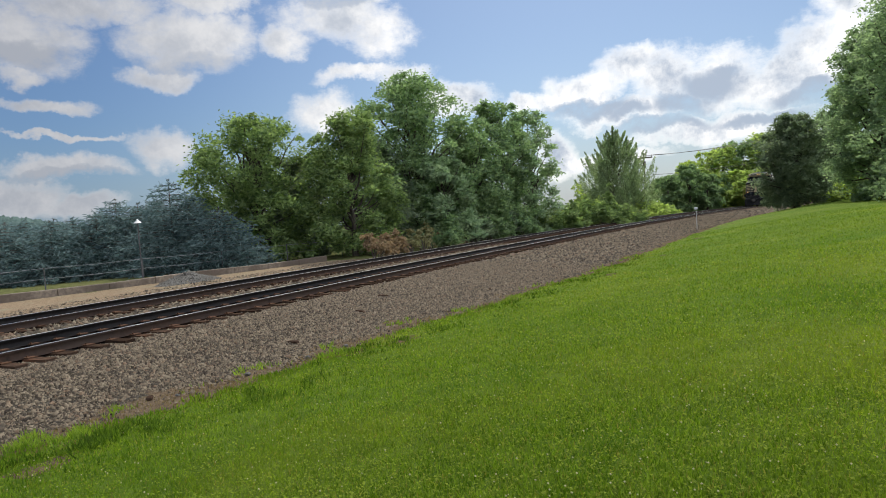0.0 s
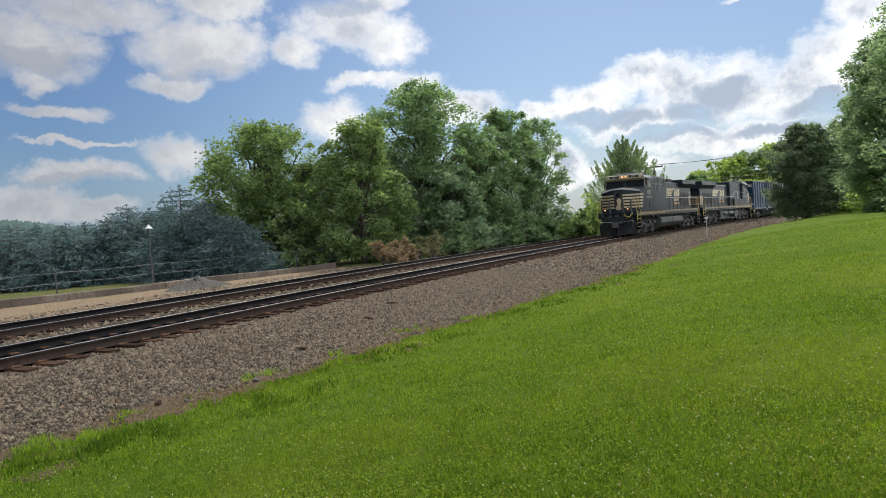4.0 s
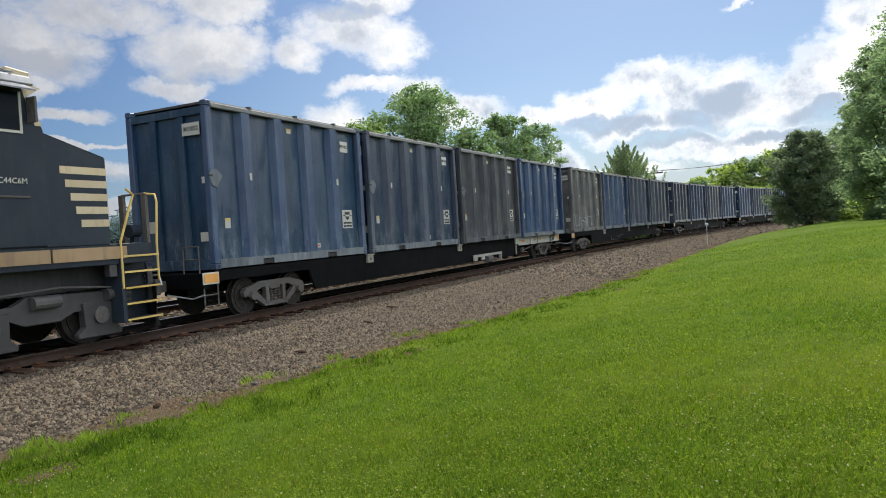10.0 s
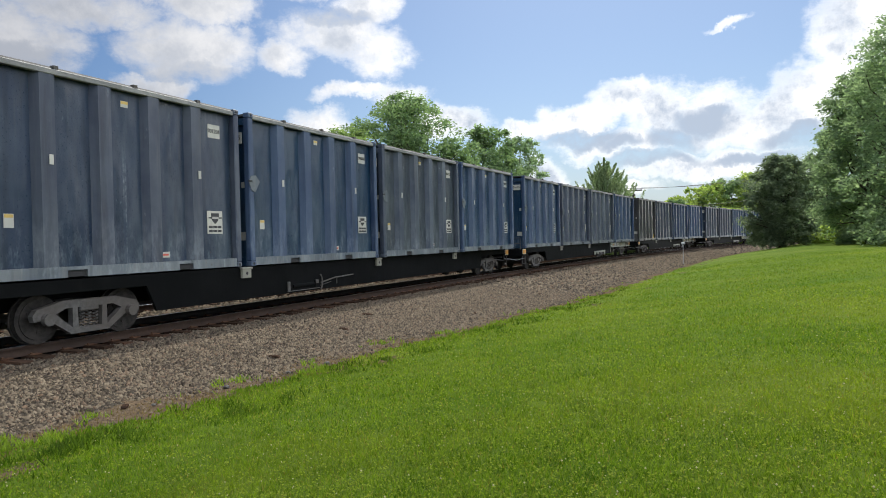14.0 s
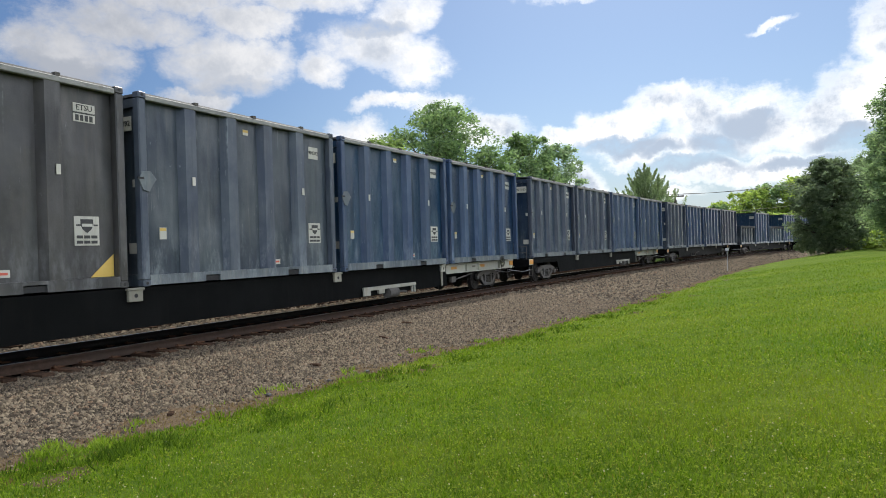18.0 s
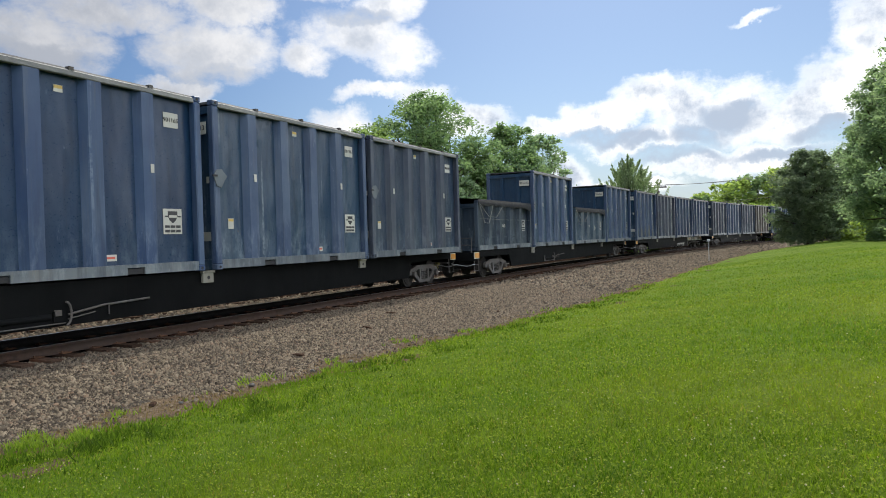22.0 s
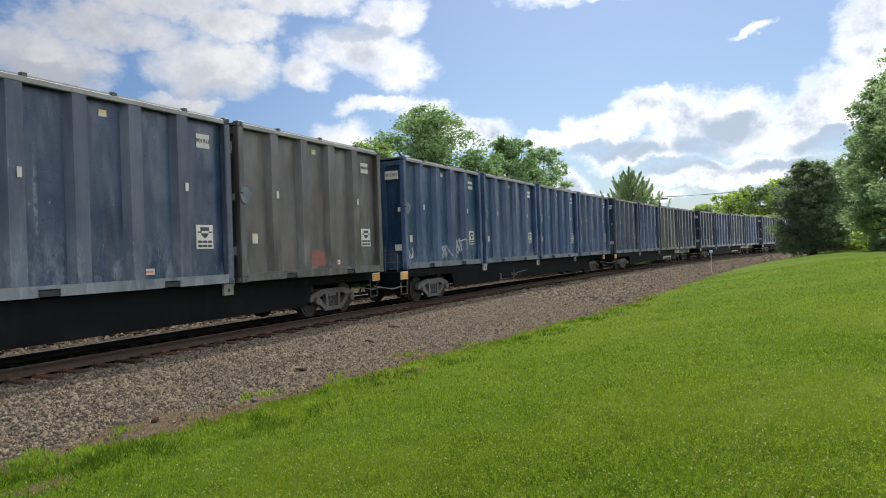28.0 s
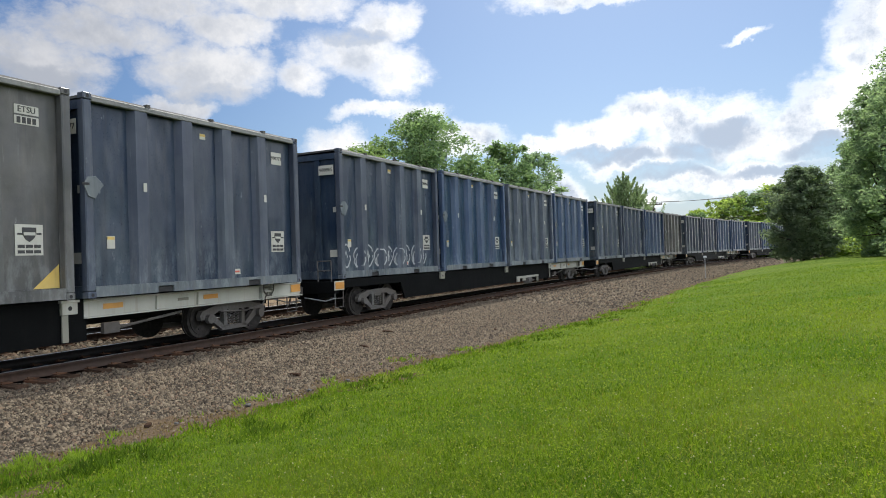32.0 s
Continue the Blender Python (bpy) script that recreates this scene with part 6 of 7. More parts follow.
    if white_end:
        drum(bm, -W - 0.04, x + 1.32, x + 1.86, 0.37, 0.15, 16, "x")
        drum(bm, -W - 0.04, x + 1.86, x + 1.95, 0.37, 0.09, 12, "x")
        tube(bm, [(x + 1.95, -W - 0.04, 0.37), (x + 2.5, -W - 0.05, 0.34)], 0.03, 6)
    else:
        drum(bm, -W + 0.01, x - 2.5, x - 1.55, 0.51, 0.055, 14, "x")
        box(bm, x - 1.52, x - 1.32, -W - 0.04, -W + 0.02, 0.42, 0.6)
    part("brake_cylinder", bm, CAST if white_end else CAR_BLACK, root)
    bogie(root, 2.1)
    bogie(root, L - 2.1)
    return root


# ---------------------------------------------------------------- engines
def engine_bogie(parent, x):
    sp = 1.98
    b = new("bogie")
    b.parent = parent
    b.location = (x, 0, 0)
    for s in (-1, 1):
        bm = bmesh.new()
        y0, y1 = sorted((s * 1.02, s * 1.14))
        prism(bm, [(-2.75, 0.74), (-2.5, 0.92), (-0.7, 0.98), (-0.4, 0.82), (0.4, 0.82), (0.7, 0.98), (2.5, 0.92), (2.75, 0.74), (2.7, 0.6), (1.5, 0.64), (1.25, 0.5), (0.6, 0.5), (0.35, 0.64), (-0.35, 0.64), (-0.6, 0.5), (-1.25, 0.5), (-1.5, 0.64), (-2.7, 0.6)], y0, y1)
        part("side_frame", bm, ENGINE_GREY, b, bevel=0.015)
        for dx in (-sp, 0.0, sp):
            bm = bmesh.new()
            prism(bm, [(dx - 0.34, 0.76), (dx + 0.34, 0.76), (dx + 0.3, 0.32), (dx + 0.46, 0.22), (dx + 0.44, 0.14), (dx - 0.44, 0.14), (dx - 0.46, 0.22), (dx - 0.3, 0.32)], *sorted((s * 1.05, s * 1.2)))
            part("pedestal", bm, ENGINE_GREY, b, bevel=0.015)
    for s in (-1, 1):
        for dx in (-sp, 0.0, sp):
            bm = bmesh.new()
            drum(bm, dx, *sorted((s * 1.2, s * 1.25)), 0.52, 0.15, 16)
            part("axle_box", bm, CAST, b, "round axle box")
        for dx in (-2.35, -0.95, 1.0, 2.35):
            bm = bmesh.new()
            drum(bm, s * 1.2, dx - 0.24, dx + 0.24, 0.86, 0.11, 12, "x")
            part("brake_cylinder", bm, TANK_GREY, b)
        bm = bmesh.new()
        tube(bm, [(-2.4, s * 1.22, 0.98), (-1.2, s * 1.24, 1.08), (0.2, s * 1.24, 1.02), (1.6, s * 1.22, 1.1), (2.4, s * 1.2, 0.95)], 0.02, 5)
        part("brake_pipe", bm, CAST, b)
    for dx in (-sp, 0.0, sp):
        w = part("wheelset", ENGINE_WHEELS, None, b)
        w.location = (dx, 0, 0.52)
    return b


def handrail(parent, pts, r=0.018, mat=None, posts=()):
    bm = bmesh.new()
    tube(bm, pts, r, 6)
    for a, b in posts:
        tube(bm, [a, b], r, 5)
    return part("handrail", bm, mat or CAST, parent)


def band(bm, pts, z0, z1, off=0.009):
    """A thin painted strip standing on a bent wall: pts are (x, y) along its foot."""
    for (xa, ya), (xb, yb) in zip(pts, pts[1:]):
        d = Vector((xb - xa, yb - ya, 0)).normalized()
        n = Vector((d.y, -d.x, 0)) * off
        v = []
        for (x, y) in ((xa, ya), (xb, yb)):
            for k in (0.1, 1.0):
                for z in (z0, z1):
                    v.append(bm.verts.new((x + n.x * k, y + n.y * k, z)))
        for f in ((2, 3, 7, 6), (0, 4, 5, 1), (0, 1, 3, 2), (4, 6, 7, 5), (1, 5, 7, 3), (0, 2, 6, 4)):
            bm.faces.new([v[i] for i in f])


def make_engine(number, label):
    """A six-axle road engine, 22.6 m long, its cab towards local -x; the origin is at the middle, on the rails."""
    root = tagged(new("diesel_locomotive"), label, "locomotive", "engines of the train")
    F = -11.3
    DECK = 1.77

    def add(name, mat, *steps, label="", bevel=0.0, smooth=False):
        return built(name, mat, root, *steps, label=label, bevel=bevel, smooth=smooth)

    def fb(a, b, y0, y1, z0, z1):
        return (box, F + a, F + b, min(y0, y1), max(y0, y1), z0, z1)

    add("underframe", ENGINE_BLACK, fb(0.8, 21.8, -1.47, 1.47, 1.4, DECK), bevel=0.01)
    add("draft_gear_bay", PLOUGH_BLACK, fb(0.9, 7.5, -0.98, 0.98, 0.98, 1.42), label="black machinery under the frame")
    add("draft_gear_bay", PLOUGH_BLACK, fb(15.2, 21.6, -0.98, 0.98, 0.98, 1.42), label="black machinery under the frame")
    add("pipe_bay", PLOUGH_BLACK, fb(7.4, 15.3, -1.1, 1.1, 1.1, 1.42), label="black pipework under the frame")
    for a, z in ((1.6, 1.3), (5.2, 1.26), (6.6, 1.3), (15.7, 1.28), (17.0, 1.32), (20.2, 1.27)):
        for s in (-1, 1):
            add("frame_bracket", ENGINE_GREY, fb(a, a + 0.16, s * 1.3, s * 1.44, z - 0.12, 1.42), bevel=0.01)
    for s in (-1, 1):
        for a in (4.85, 5.35, 6.5, 10.2, 12.8):
            add("frame_lamp", SIGN, fb(a, a + 0.07, s * 1.44, s * 1.465, 1.33, 1.4))
        add("under_pipe", CAST, (tube, [(F + 15.6, s * 1.3, 1.25), (F + 16.9, s * 1.32, 1.05), (F + 17.6, s * 1.32, 1.22), (F + 19.6, s * 1.3, 1.28)], 0.022, 5))
    # ---- nose, ridged in the middle
    bm = bmesh.new()
    plan = [(1.12, -0.4, 3.46), (1.74, -1.48, 3.28), (2.95, -1.5, 3.62), (2.95, 0.0, 3.74), (2.95, 1.5, 3.62), (1.74, 1.48, 3.28), (1.12, 0.4, 3.46)]
    lo, hi = [bm.verts.new((F + x, y, DECK)) for x, y, z in plan], [bm.verts.new((F + x, y, z)) for x, y, z in plan]
    bm.faces.new(lo)
    mid = bm.verts.new((F + 1.17, 0, 3.5))
    for a, b in ((6, 5), (5, 4), (4, 3)):
        bm.faces.new((hi[a], hi[b], mid) if a == 6 else (hi[a], hi[b], mid))
    for a, b in ((0, 1), (1, 2), (2, 3)):
        bm.faces.new((hi[b], hi[a], mid))
    bm.faces.new((hi[0], hi[6], mid))
    for i in range(7):
        j = (i + 1) % 7
        bm.faces.new((lo[i], lo[j], hi[j], hi[i]))
    part("nose", bm, ENGINE_BLACK, root)
    bm = bmesh.new()
    up = [bm.verts.new((F + x - 0.006, y * 1.003, z + 0.012)) for x, y, z in plan]
    mid = bm.verts.new((F + 1.17, 0, 3.512))
    for a, b in ((6, 5), (5, 4), (4, 3), (3, 2), (2, 1), (1, 0), (0, 6)):
        bm.faces.new((up[a], up[b], mid))
    part("nose_top", bm, PLOUGH_BLACK, root, "matt black anti-glare nose top")
    add("nose_door", PLOUGH_BLACK, fb(1.07, 1.13, -0.3, 0.3, DECK + 0.05, 3.36), bevel=0.015)
    add("door_window", GLASS, fb(1.06, 1.07, -0.12, 0.12, 2.95, 3.2))
    for k in range(5):
        z = 2.08 + k * 0.225
        for s in (-1, 1):
            pts = [(F + 1.12, s * 0.31), (F + 1.12, s * 0.4), (F + 1.74, s * 1.48), (F + 2.3 + 0.085 * k, s * 1.49)]
            bm = bmesh.new()
            band(bm, pts if s < 0 else pts[::-1], z, z + 0.125, 0.01)
            part("nose_stripe", bm, GOLD, root, "gold stripe")
    add("nose_emblem", GOLD, (prism, [(0.1, 1.95), (-0.24, 2.0), (-0.18, 2.3), (-0.26, 2.7), (-0.08, 2.88), (0.1, 2.72), (0.05, 2.35), (0.22, 2.1)], F + 1.055, F + 1.069, "x"), label="pale gold emblem")
    # ---- cab
    bm = bmesh.new()
    prism(bm, [(F + 2.87, DECK), (F + 2.87, 3.66), (F + 3.2, 4.4), (F + 5.05, 4.4), (F + 5.05, DECK)], -1.5, 1.5)
    part("cab", bm, ENGINE_BLACK, root, bevel=0.025)
    # roof brightness from sun and sky is in its paler colour
    add("cab_roof", LIT_ROOF_GREY, (prism, [(-1.54, 4.36), (-1.47, 4.5), (-0.7, 4.74), (0.7, 4.74), (1.47, 4.5), (1.54, 4.36)], F + 3.0, F + 5.1, "x"), label="grey cab roof, lightened in colour for sun and sky", bevel=0.02)
    for k in range(3):
        add("roof_rib", LIT_ROOF_GREY, (prism, [(-1.47, 4.51), (-0.7, 4.75), (0.7, 4.75), (1.47, 4.51), (1.47, 4.54), (0.7, 4.79), (-0.7, 4.79), (-1.47, 4.54)], F + 3.3 + k * 0.7, F + 3.34 + k * 0.7, "x"))
    for s in (-1, 1):
        y0, y1 = s * 1.497, s * 1.512
        add("side_window", GLASS, fb(3.26, 4.62, y0, y1, 3.6, 4.22), label="dark cab side window")
        add("window_frame", SIGN, fb(3.74, 3.9, s * 1.5, s * 1.56, 3.62, 4.2), fb(3.24, 4.64, s * 1.5, s * 1.525, 3.57, 3.61), fb(4.22, 4.28, s * 1.5, s * 1.525, 3.6, 4.22), fb(4.6, 4.64, s * 1.5, s * 1.525, 3.6, 4.22), fb(3.24, 3.28, s * 1.5, s * 1.525, 3.6, 4.22), label="pale window frame")
        add("rear_window", GLASS, fb(4.74, 4.98, y0, y1, 3.52, 4.14), label="dark cab side window")
        add("rear_window_frame", CAST, fb(4.7, 4.74, s * 1.5, s * 1.522, 3.5, 4.18), fb(4.98, 5.02, s * 1.5, s * 1.522, 3.5, 4.18), fb(4.7, 5.02, s * 1.5, s * 1.522, 4.14, 4.18))
        add("sun_visor", LIT_ROOF_GREY, (prism, [(s * 1.5, 4.36), (s * 1.78, 4.24), (s * 1.78, 4.215), (s * 1.5, 4.31)], F + 3.15, F + 4.75, "x"), label="pale sun visor")
        add("cab_vent", GRILLE, fb(4.08, 4.5, s * 1.5, s * 1.512, 2.0, 2.52))
        add("drip_rail", CAST, fb(3.2, 5.0, s * 1.5, s * 1.53, 2.56, 2.59))
        add("wind_mirror", CAST, fb(3.1, 3.14, s * 1.5, s * 1.7, 3.75, 4.15))
    for y in (-0.74, 0.74):
        bm = bmesh.new()
        dx = 0.022
        v = [bm.verts.new((F + q[0] - dx, q[1], q[2])) for q in ((2.91, y - 0.66, 3.74), (2.91, y + 0.66, 3.74), (3.1, y + 0.64, 4.17), (3.1, y - 0.64, 4.17))]
        w = [bm.verts.new(q.co + Vector((0.03, 0, 0))) for q in v]
        bm.faces.new(v), bm.faces.new(w[::-1])
        for i in range(4):
            bm.faces.new((v[i], w[i], w[(i + 1) % 4], v[(i + 1) % 4]))
        part("windscreen", bm, GLASS, root, "dark windscreen")
        add("wiper", CAST, (tube, [(F + 2.87, y, 3.7), (F + 2.97, y + 0.25, 3.95)], 0.012, 5))
    add("light_box", GOLD, (prism, [(F + 2.84, 4.34), (F + 2.9, 4.62), (F + 3.3, 4.66), (F + 3.3, 4.34)], -1.3, 1.3), label="pale gold light box", bevel=0.02)
    add("brow", GOLD, (prism, [(F + 3.085, 4.19), (F + 2.88, 4.33), (F + 3.22, 4.41), (F + 3.2, 4.21)], -1.49, 1.49), label="pale gold brow over the windscreen")
    for s in (-1, 1):
        add("cab_pillar", GOLD, (prism, [(F + 2.9, 3.72), (F + 3.2, 4.38), (F + 3.24, 4.38), (F + 3.02, 3.72)], *sorted((s * 1.5, s * 1.507))), label="pale gold cab pillar edge")
    for y in (-0.14, 0.14):
        add("headlight", GLOW, (tube, [(F + 2.8, y, 4.5), (F + 2.88, y, 4.5)], 0.052, 14), label="lit headlight")
    for y in (-0.75, 0.75):
        add("number_board", INK, fb(2.835, 2.875, y - 0.38, y + 0.38, 4.4, 4.58))
        letters("board_number", number, 0.19, SIGN, root, pose(F + 2.83, y, 4.49) @ FACE_FRONT)
    # ---- body behind the cab: tall casing on the one side, low locker on the other
    add("casing", ENGINE_BLACK, fb(5.06, 9.15, -1.5, 0.0, DECK, 3.35), bevel=0.02, label="smooth black body casing")
    add("locker", ENGINE_GREY, fb(5.06, 9.0, 0.0, 1.5, DECK, 2.5), bevel=0.02, label="grey equipment locker")
    add("casing_seam", CAST, fb(5.1, 9.1, -1.5, -1.512, 2.08, 2.11))
    for a in (6.2, 7.2):
        for k in range(4):
            add("locker_louvre", GRILLE, fb(a, a + 0.4, 1.5, 1.512, 1.98 + k * 0.09, 2.02 + k * 0.09))
    add("blower_hood", ENGINE_BLACK, fb(5.06, 10.1, -1.28, 1.28, DECK, 4.53), bevel=0.03)
    for s in (-1, 1):
        for i in range(3):
            a = 5.3 + i * 0.98
            add("blower_grille", GRILLE, fb(a, a + 0.84, s * 1.28, s * 1.292, 3.92, 4.42))
            for k in range(5):
                add("grille_slat", LIT_ROOF_GREY, fb(a, a + 0.84, s * 1.292, s * 1.31, 3.97 + k * 0.095, 3.985 + k * 0.095))
            add("grille_post", LIT_ROOF_GREY, fb(a + 0.86, a + 0.92, s * 1.28, s * 1.31, 3.9, 4.44))
        add("hood_window", GRILLE, fb(9.3, 9.9, s * 1.28, s * 1.292, 3.75, 4.3))
        y = s * 1.46
        low_rail = 3.35 if s < 0 else 2.5
        top = 4.42 if s < 0 else 3.34
        handrail(root, [(F + 5.2, y, low_rail), (F + 5.2, y, top), (F + 8.7, y, top), (F + 9.2, y, top - 0.15), (F + 10.3, y, 2.78)], 0.018, GALV, [((F + 6.3 + i * 1.15, y, low_rail), (F + 6.3 + i * 1.15, y, top)) for i in range(3)])
        if s < 0:
            handrail(root, [(F + 5.2, y, 3.88), (F + 8.7, y, 3.88)], 0.016, GALV)
    # ---- long hood
    add("long_hood", ENGINE_BLACK, (prism, [(-0.98, DECK), (-0.98, 4.06), (-0.84, 4.2), (0.84, 4.2), (0.98, 4.06), (0.98, DECK)], F + 10.1, F + 21.0, "x"), bevel=0.02)
    for s in (-1, 1):
        for i in range(7):
            a = 10.25 + i * 0.84
            add("hood_door", ENGINE_BLACK, fb(a, a + 0.79, s * 0.98, s * 0.99, DECK + 0.1, 3.95))
            add("door_latch", CAST, fb(a + 0.68, a + 0.74, s * 0.99, s * 1.01, 2.35, 2.45))
        for i in range(7):
            a = 16.25 + i * 0.54
            add("door_frame", ENGINE_GREY, fb(a - 0.02, a + 0.47, s * 0.98, s * 0.992, 1.95, 3.32))
            add("door_grille", GRILLE, fb(a + 0.05, a + 0.4, s * 0.992, s * 1.0, 2.1, 3.18))
        # pale strip paints the sunlit edge along the hood top
        add("hood_edge", LIT_ROOF_GREY, fb(10.2, 16.0, s * 0.82, s * 0.95, 4.12, 4.19), label="hood edge with sunlight painted on as a pale strip")
        # herald, drawn as plain gold shapes
        y0, y1 = sorted((s * 0.991, s * 1.004))
        hx = F + 11.4

        def at(x, s=s, hx=hx):
            return hx + x if s < 0 else hx + 4.9 - x

        def herald(name, outline, label="pale gold herald", paint=GOLD):
            return add(name, paint, (prism, [(at(x), z) for x, z in outline], y0, y1), label=label)

        for k in range(5):
            z = 2.95 + k * 0.142
            for q in range(4):
                a, b = q * 0.6 + k * 0.035, (q + 1) * 0.6 - 0.03 + k * 0.035
                if q == 3:
                    b -= (4 - k) * 0.17
                herald("herald_bar", [(a, z), (b, z), (b + 0.03, z + 0.115), (a + 0.03, z + 0.115)])
        herald("herald_block", [(2.55, 3.64), (2.95, 3.66), (3.02, 3.45), (3.2, 3.2), (3.32, 2.94), (2.82, 2.94), (2.92, 3.2), (3.0, 3.4), (2.9, 3.54)])
        herald("herald_block", [(3.02, 3.66), (3.3, 3.66), (3.62, 3.2), (3.62, 2.94), (3.42, 2.94), (3.26, 3.24)])
        herald("herald_block", [(3.66, 2.94), (3.92, 2.94), (4.02, 3.62), (3.76, 3.62), (3.66, 3.2)])
        herald("herald_block", [(4.02, 2.94), (4.7, 2.94), (4.84, 3.04), (4.86, 3.24), (4.7, 3.36), (4.88, 3.42), (4.92, 3.62), (4.24, 3.62), (4.1, 3.52), (4.08, 3.34), (4.22, 3.22), (4.04, 3.14)])
        for z, a, b, k in ((2.52, 2.7, 4.5, 7), (2.2, 2.62, 4.75, 8)):
            w = (b - a) / k
            for q in range(k):
                herald("lettering_bar", [(a + q * w, z), (a + q * w + w * 0.7, z), (a + q * w + w * 0.84, z + 0.22), (a + q * w + w * 0.06, z + 0.22)], "gold bar of lettering", GOLD if z > 2.4 else ORANGE_GOLD)
        # end panel
        add("end_panel", GOLD, fb(19.95, 21.0, s * 0.98, s * 0.99, 2.1, 2.98), label="pale gold end panel")
        for k in range(4):
            add("panel_stripe", ENGINE_BLACK, fb(20.15, 20.95, s * 0.99, s * 0.998, 2.22 + k * 0.2, 2.3 + k * 0.2))
        letters("hood_number", number, 0.3, SIGN, root, pose(F + 20.4, s * 0.992, 3.28) @ (FACE_NEAR if s < 0 else pose(0, 0, 0, 90, 0, 180)))
    add("end_panel", GOLD, fb(21.0, 21.01, -0.9, 0.9, 2.1, 2.98), label="pale gold end panel")
    for k in range(4):
        add("panel_stripe", ENGINE_BLACK, fb(21.01, 21.018, -0.85, 0.85, 2.22 + k * 0.2, 2.3 + k * 0.2))
    for z in (3.72, 3.9):
        add("rear_light", GLASS, (tube, [(F + 21.0, 0.25, z), (F + 21.06, 0.25, z)], 0.08, 12))
    for z in (2.5, 3.1):
        for s in (-1, 1):
            add("end_grab_iron", CAST, (tube, [(F + 21.0, s * 0.7, z), (F + 21.1, s * 0.7, z), (F + 21.1, s * 0.4, z), (F + 21.0, s * 0.4, z)], 0.014, 5))
    add("radiator_hood", ENGINE_BLACK, (prism, [(-0.98, 3.72), (-1.4, 4.06), (-1.4, 4.36), (-1.3, 4.46), (1.3, 4.46), (1.4, 4.36), (1.4, 4.06), (0.98, 3.72)], F + 16.0, F + 21.45, "x"), label="broad flared radiator hood", bevel=0.02)
    add("exhaust_outlet", CAST, fb(14.85, 15.75, -0.42, 0.42, 4.19, 4.52), fb(14.75, 15.85, -0.48, 0.48, 4.5, 4.56), label="black exhaust outlet", bevel=0.02)
    bm = bmesh.new()
    for k in range(3):
        tube(bm, [(F + 13.2, -0.2 + k * 0.2, 4.45), (F + 13.75 - 0.1 * k, -0.2 + k * 0.2, 4.45)], 0.035, 8, 0.09)
    box(bm, F + 13.25, F + 13.4, -0.3, 0.3, 4.19, 4.45)
    part("air_horn", bm, CAST, root, "cluster of air horns")
    # ---- sill striping
    for s in (-1, 1):
        y0, y1 = s * 1.47, s * 1.503
        for i in range(5):
            add("sill_stripe", GOLD_BROWN, fb(1.42 + i * 1.5, 1.42 + i * 1.5 + 1.46, y0, s * 1.508, 1.5, 1.72), label="dull gold sill stripe")
        for i in range(9):
            add("sill_stripe", DULL_SILL, fb(9.1 + i * 1.36, 9.1 + i * 1.36 + 1.3, y0, y1, 1.6, 1.75), label="pale gold sill stripe")
        handrail(root, [(F + 9.2, s * 1.46, 2.78), (F + 21.4, s * 1.46, 2.78)], 0.02, GALV)
        for i in range(10):
            add("handrail_post", CAST, (tube, [(F + 9.15 + i * 1.36, s * 1.48, 1.5), (F + 9.15 + i * 1.36, s * 1.46, 2.78)], 0.024, 6))
        # cab side writing
        face = FACE_NEAR if s < 0 else pose(0, 0, 0, 90, 0, 180)
        letters("cab_number", number, 0.52, SIGN, root, pose(F + 4.15, s * 1.512, 3.19) @ face)
        letters("cab_words", "DC to AC", 0.19, SIGN, root, pose(F + (3.62 if s < 0 else 4.6), s * 1.512, 2.84) @ face)
        letters("cab_words", "AC44C6M", 0.13, SIGN, root, pose(F + (4.72 if s < 0 else 3.5), s * 1.512, 2.82) @ face)
        for q in range(3):
            a = 4.12 + q * 0.09
            add("swoosh", SIGN, (prism, [(F + a, 3.0 - q * 0.02), (F + a + 0.03, 3.0 - q * 0.02), (F + a + 0.12, 2.78), (F + a + 0.09, 2.78)], *sorted((s * 1.5, s * 1.51))))
    # ---- tank and air gear
    add("fuel_tank", TANK_GREY, (prism, [(-1.46, 1.1), (-1.46, 0.72), (-1.2, 0.36), (0.9, 0.34), (0.9, 1.2), (-1.3, 1.2)], F + 7.5, F + 15.2, "x"), label="long grey fuel tank", bevel=0.03)
    add("tank_shelf", ENGINE_GREY, fb(7.4, 15.3, 0.9, 1.36, 0.36, 0.46))
    add("tank_strap", CAST, fb(11.25, 11.45, -1.46, -1.475, 0.72, 1.1))
    for a in (9.25, 11.7):
        bm = bmesh.new()
        r = 0.23
        prof = [(a, 0.08), (a + 0.1, 0.19), (a + 0.2, r), (a + 2.05, r), (a + 2.15, 0.19), (a + 2.25, 0.08)]
        rings = [[bm.verts.new((F + x, 1.22 + q * math.cos(t * math.pi / 8), 0.98 + q * math.sin(t * math.pi / 8))) for t in range(16)] for x, q in prof]
        for u, w in zip(rings, rings[1:]):
            for t in range(16):
                bm.faces.new((u[t], u[(t + 1) % 16], w[(t + 1) % 16], w[t]))
        bm.faces.new(rings[0]), bm.faces.new(rings[-1][::-1])
        part("air_reservoir", bm, TANK_GREY, root, "round grey air reservoir", smooth=True)
    add("air_box", ENGINE_GREY, fb(7.35, 9.1, 0.9, 1.45, 0.5, 1.25), bevel=0.03, label="grey equipment box")
    add("air_box", ENGINE_GREY, fb(14.1, 15.2, 0.9, 1.45, 0.55, 1.3), bevel=0.03, label="grey equipment box")
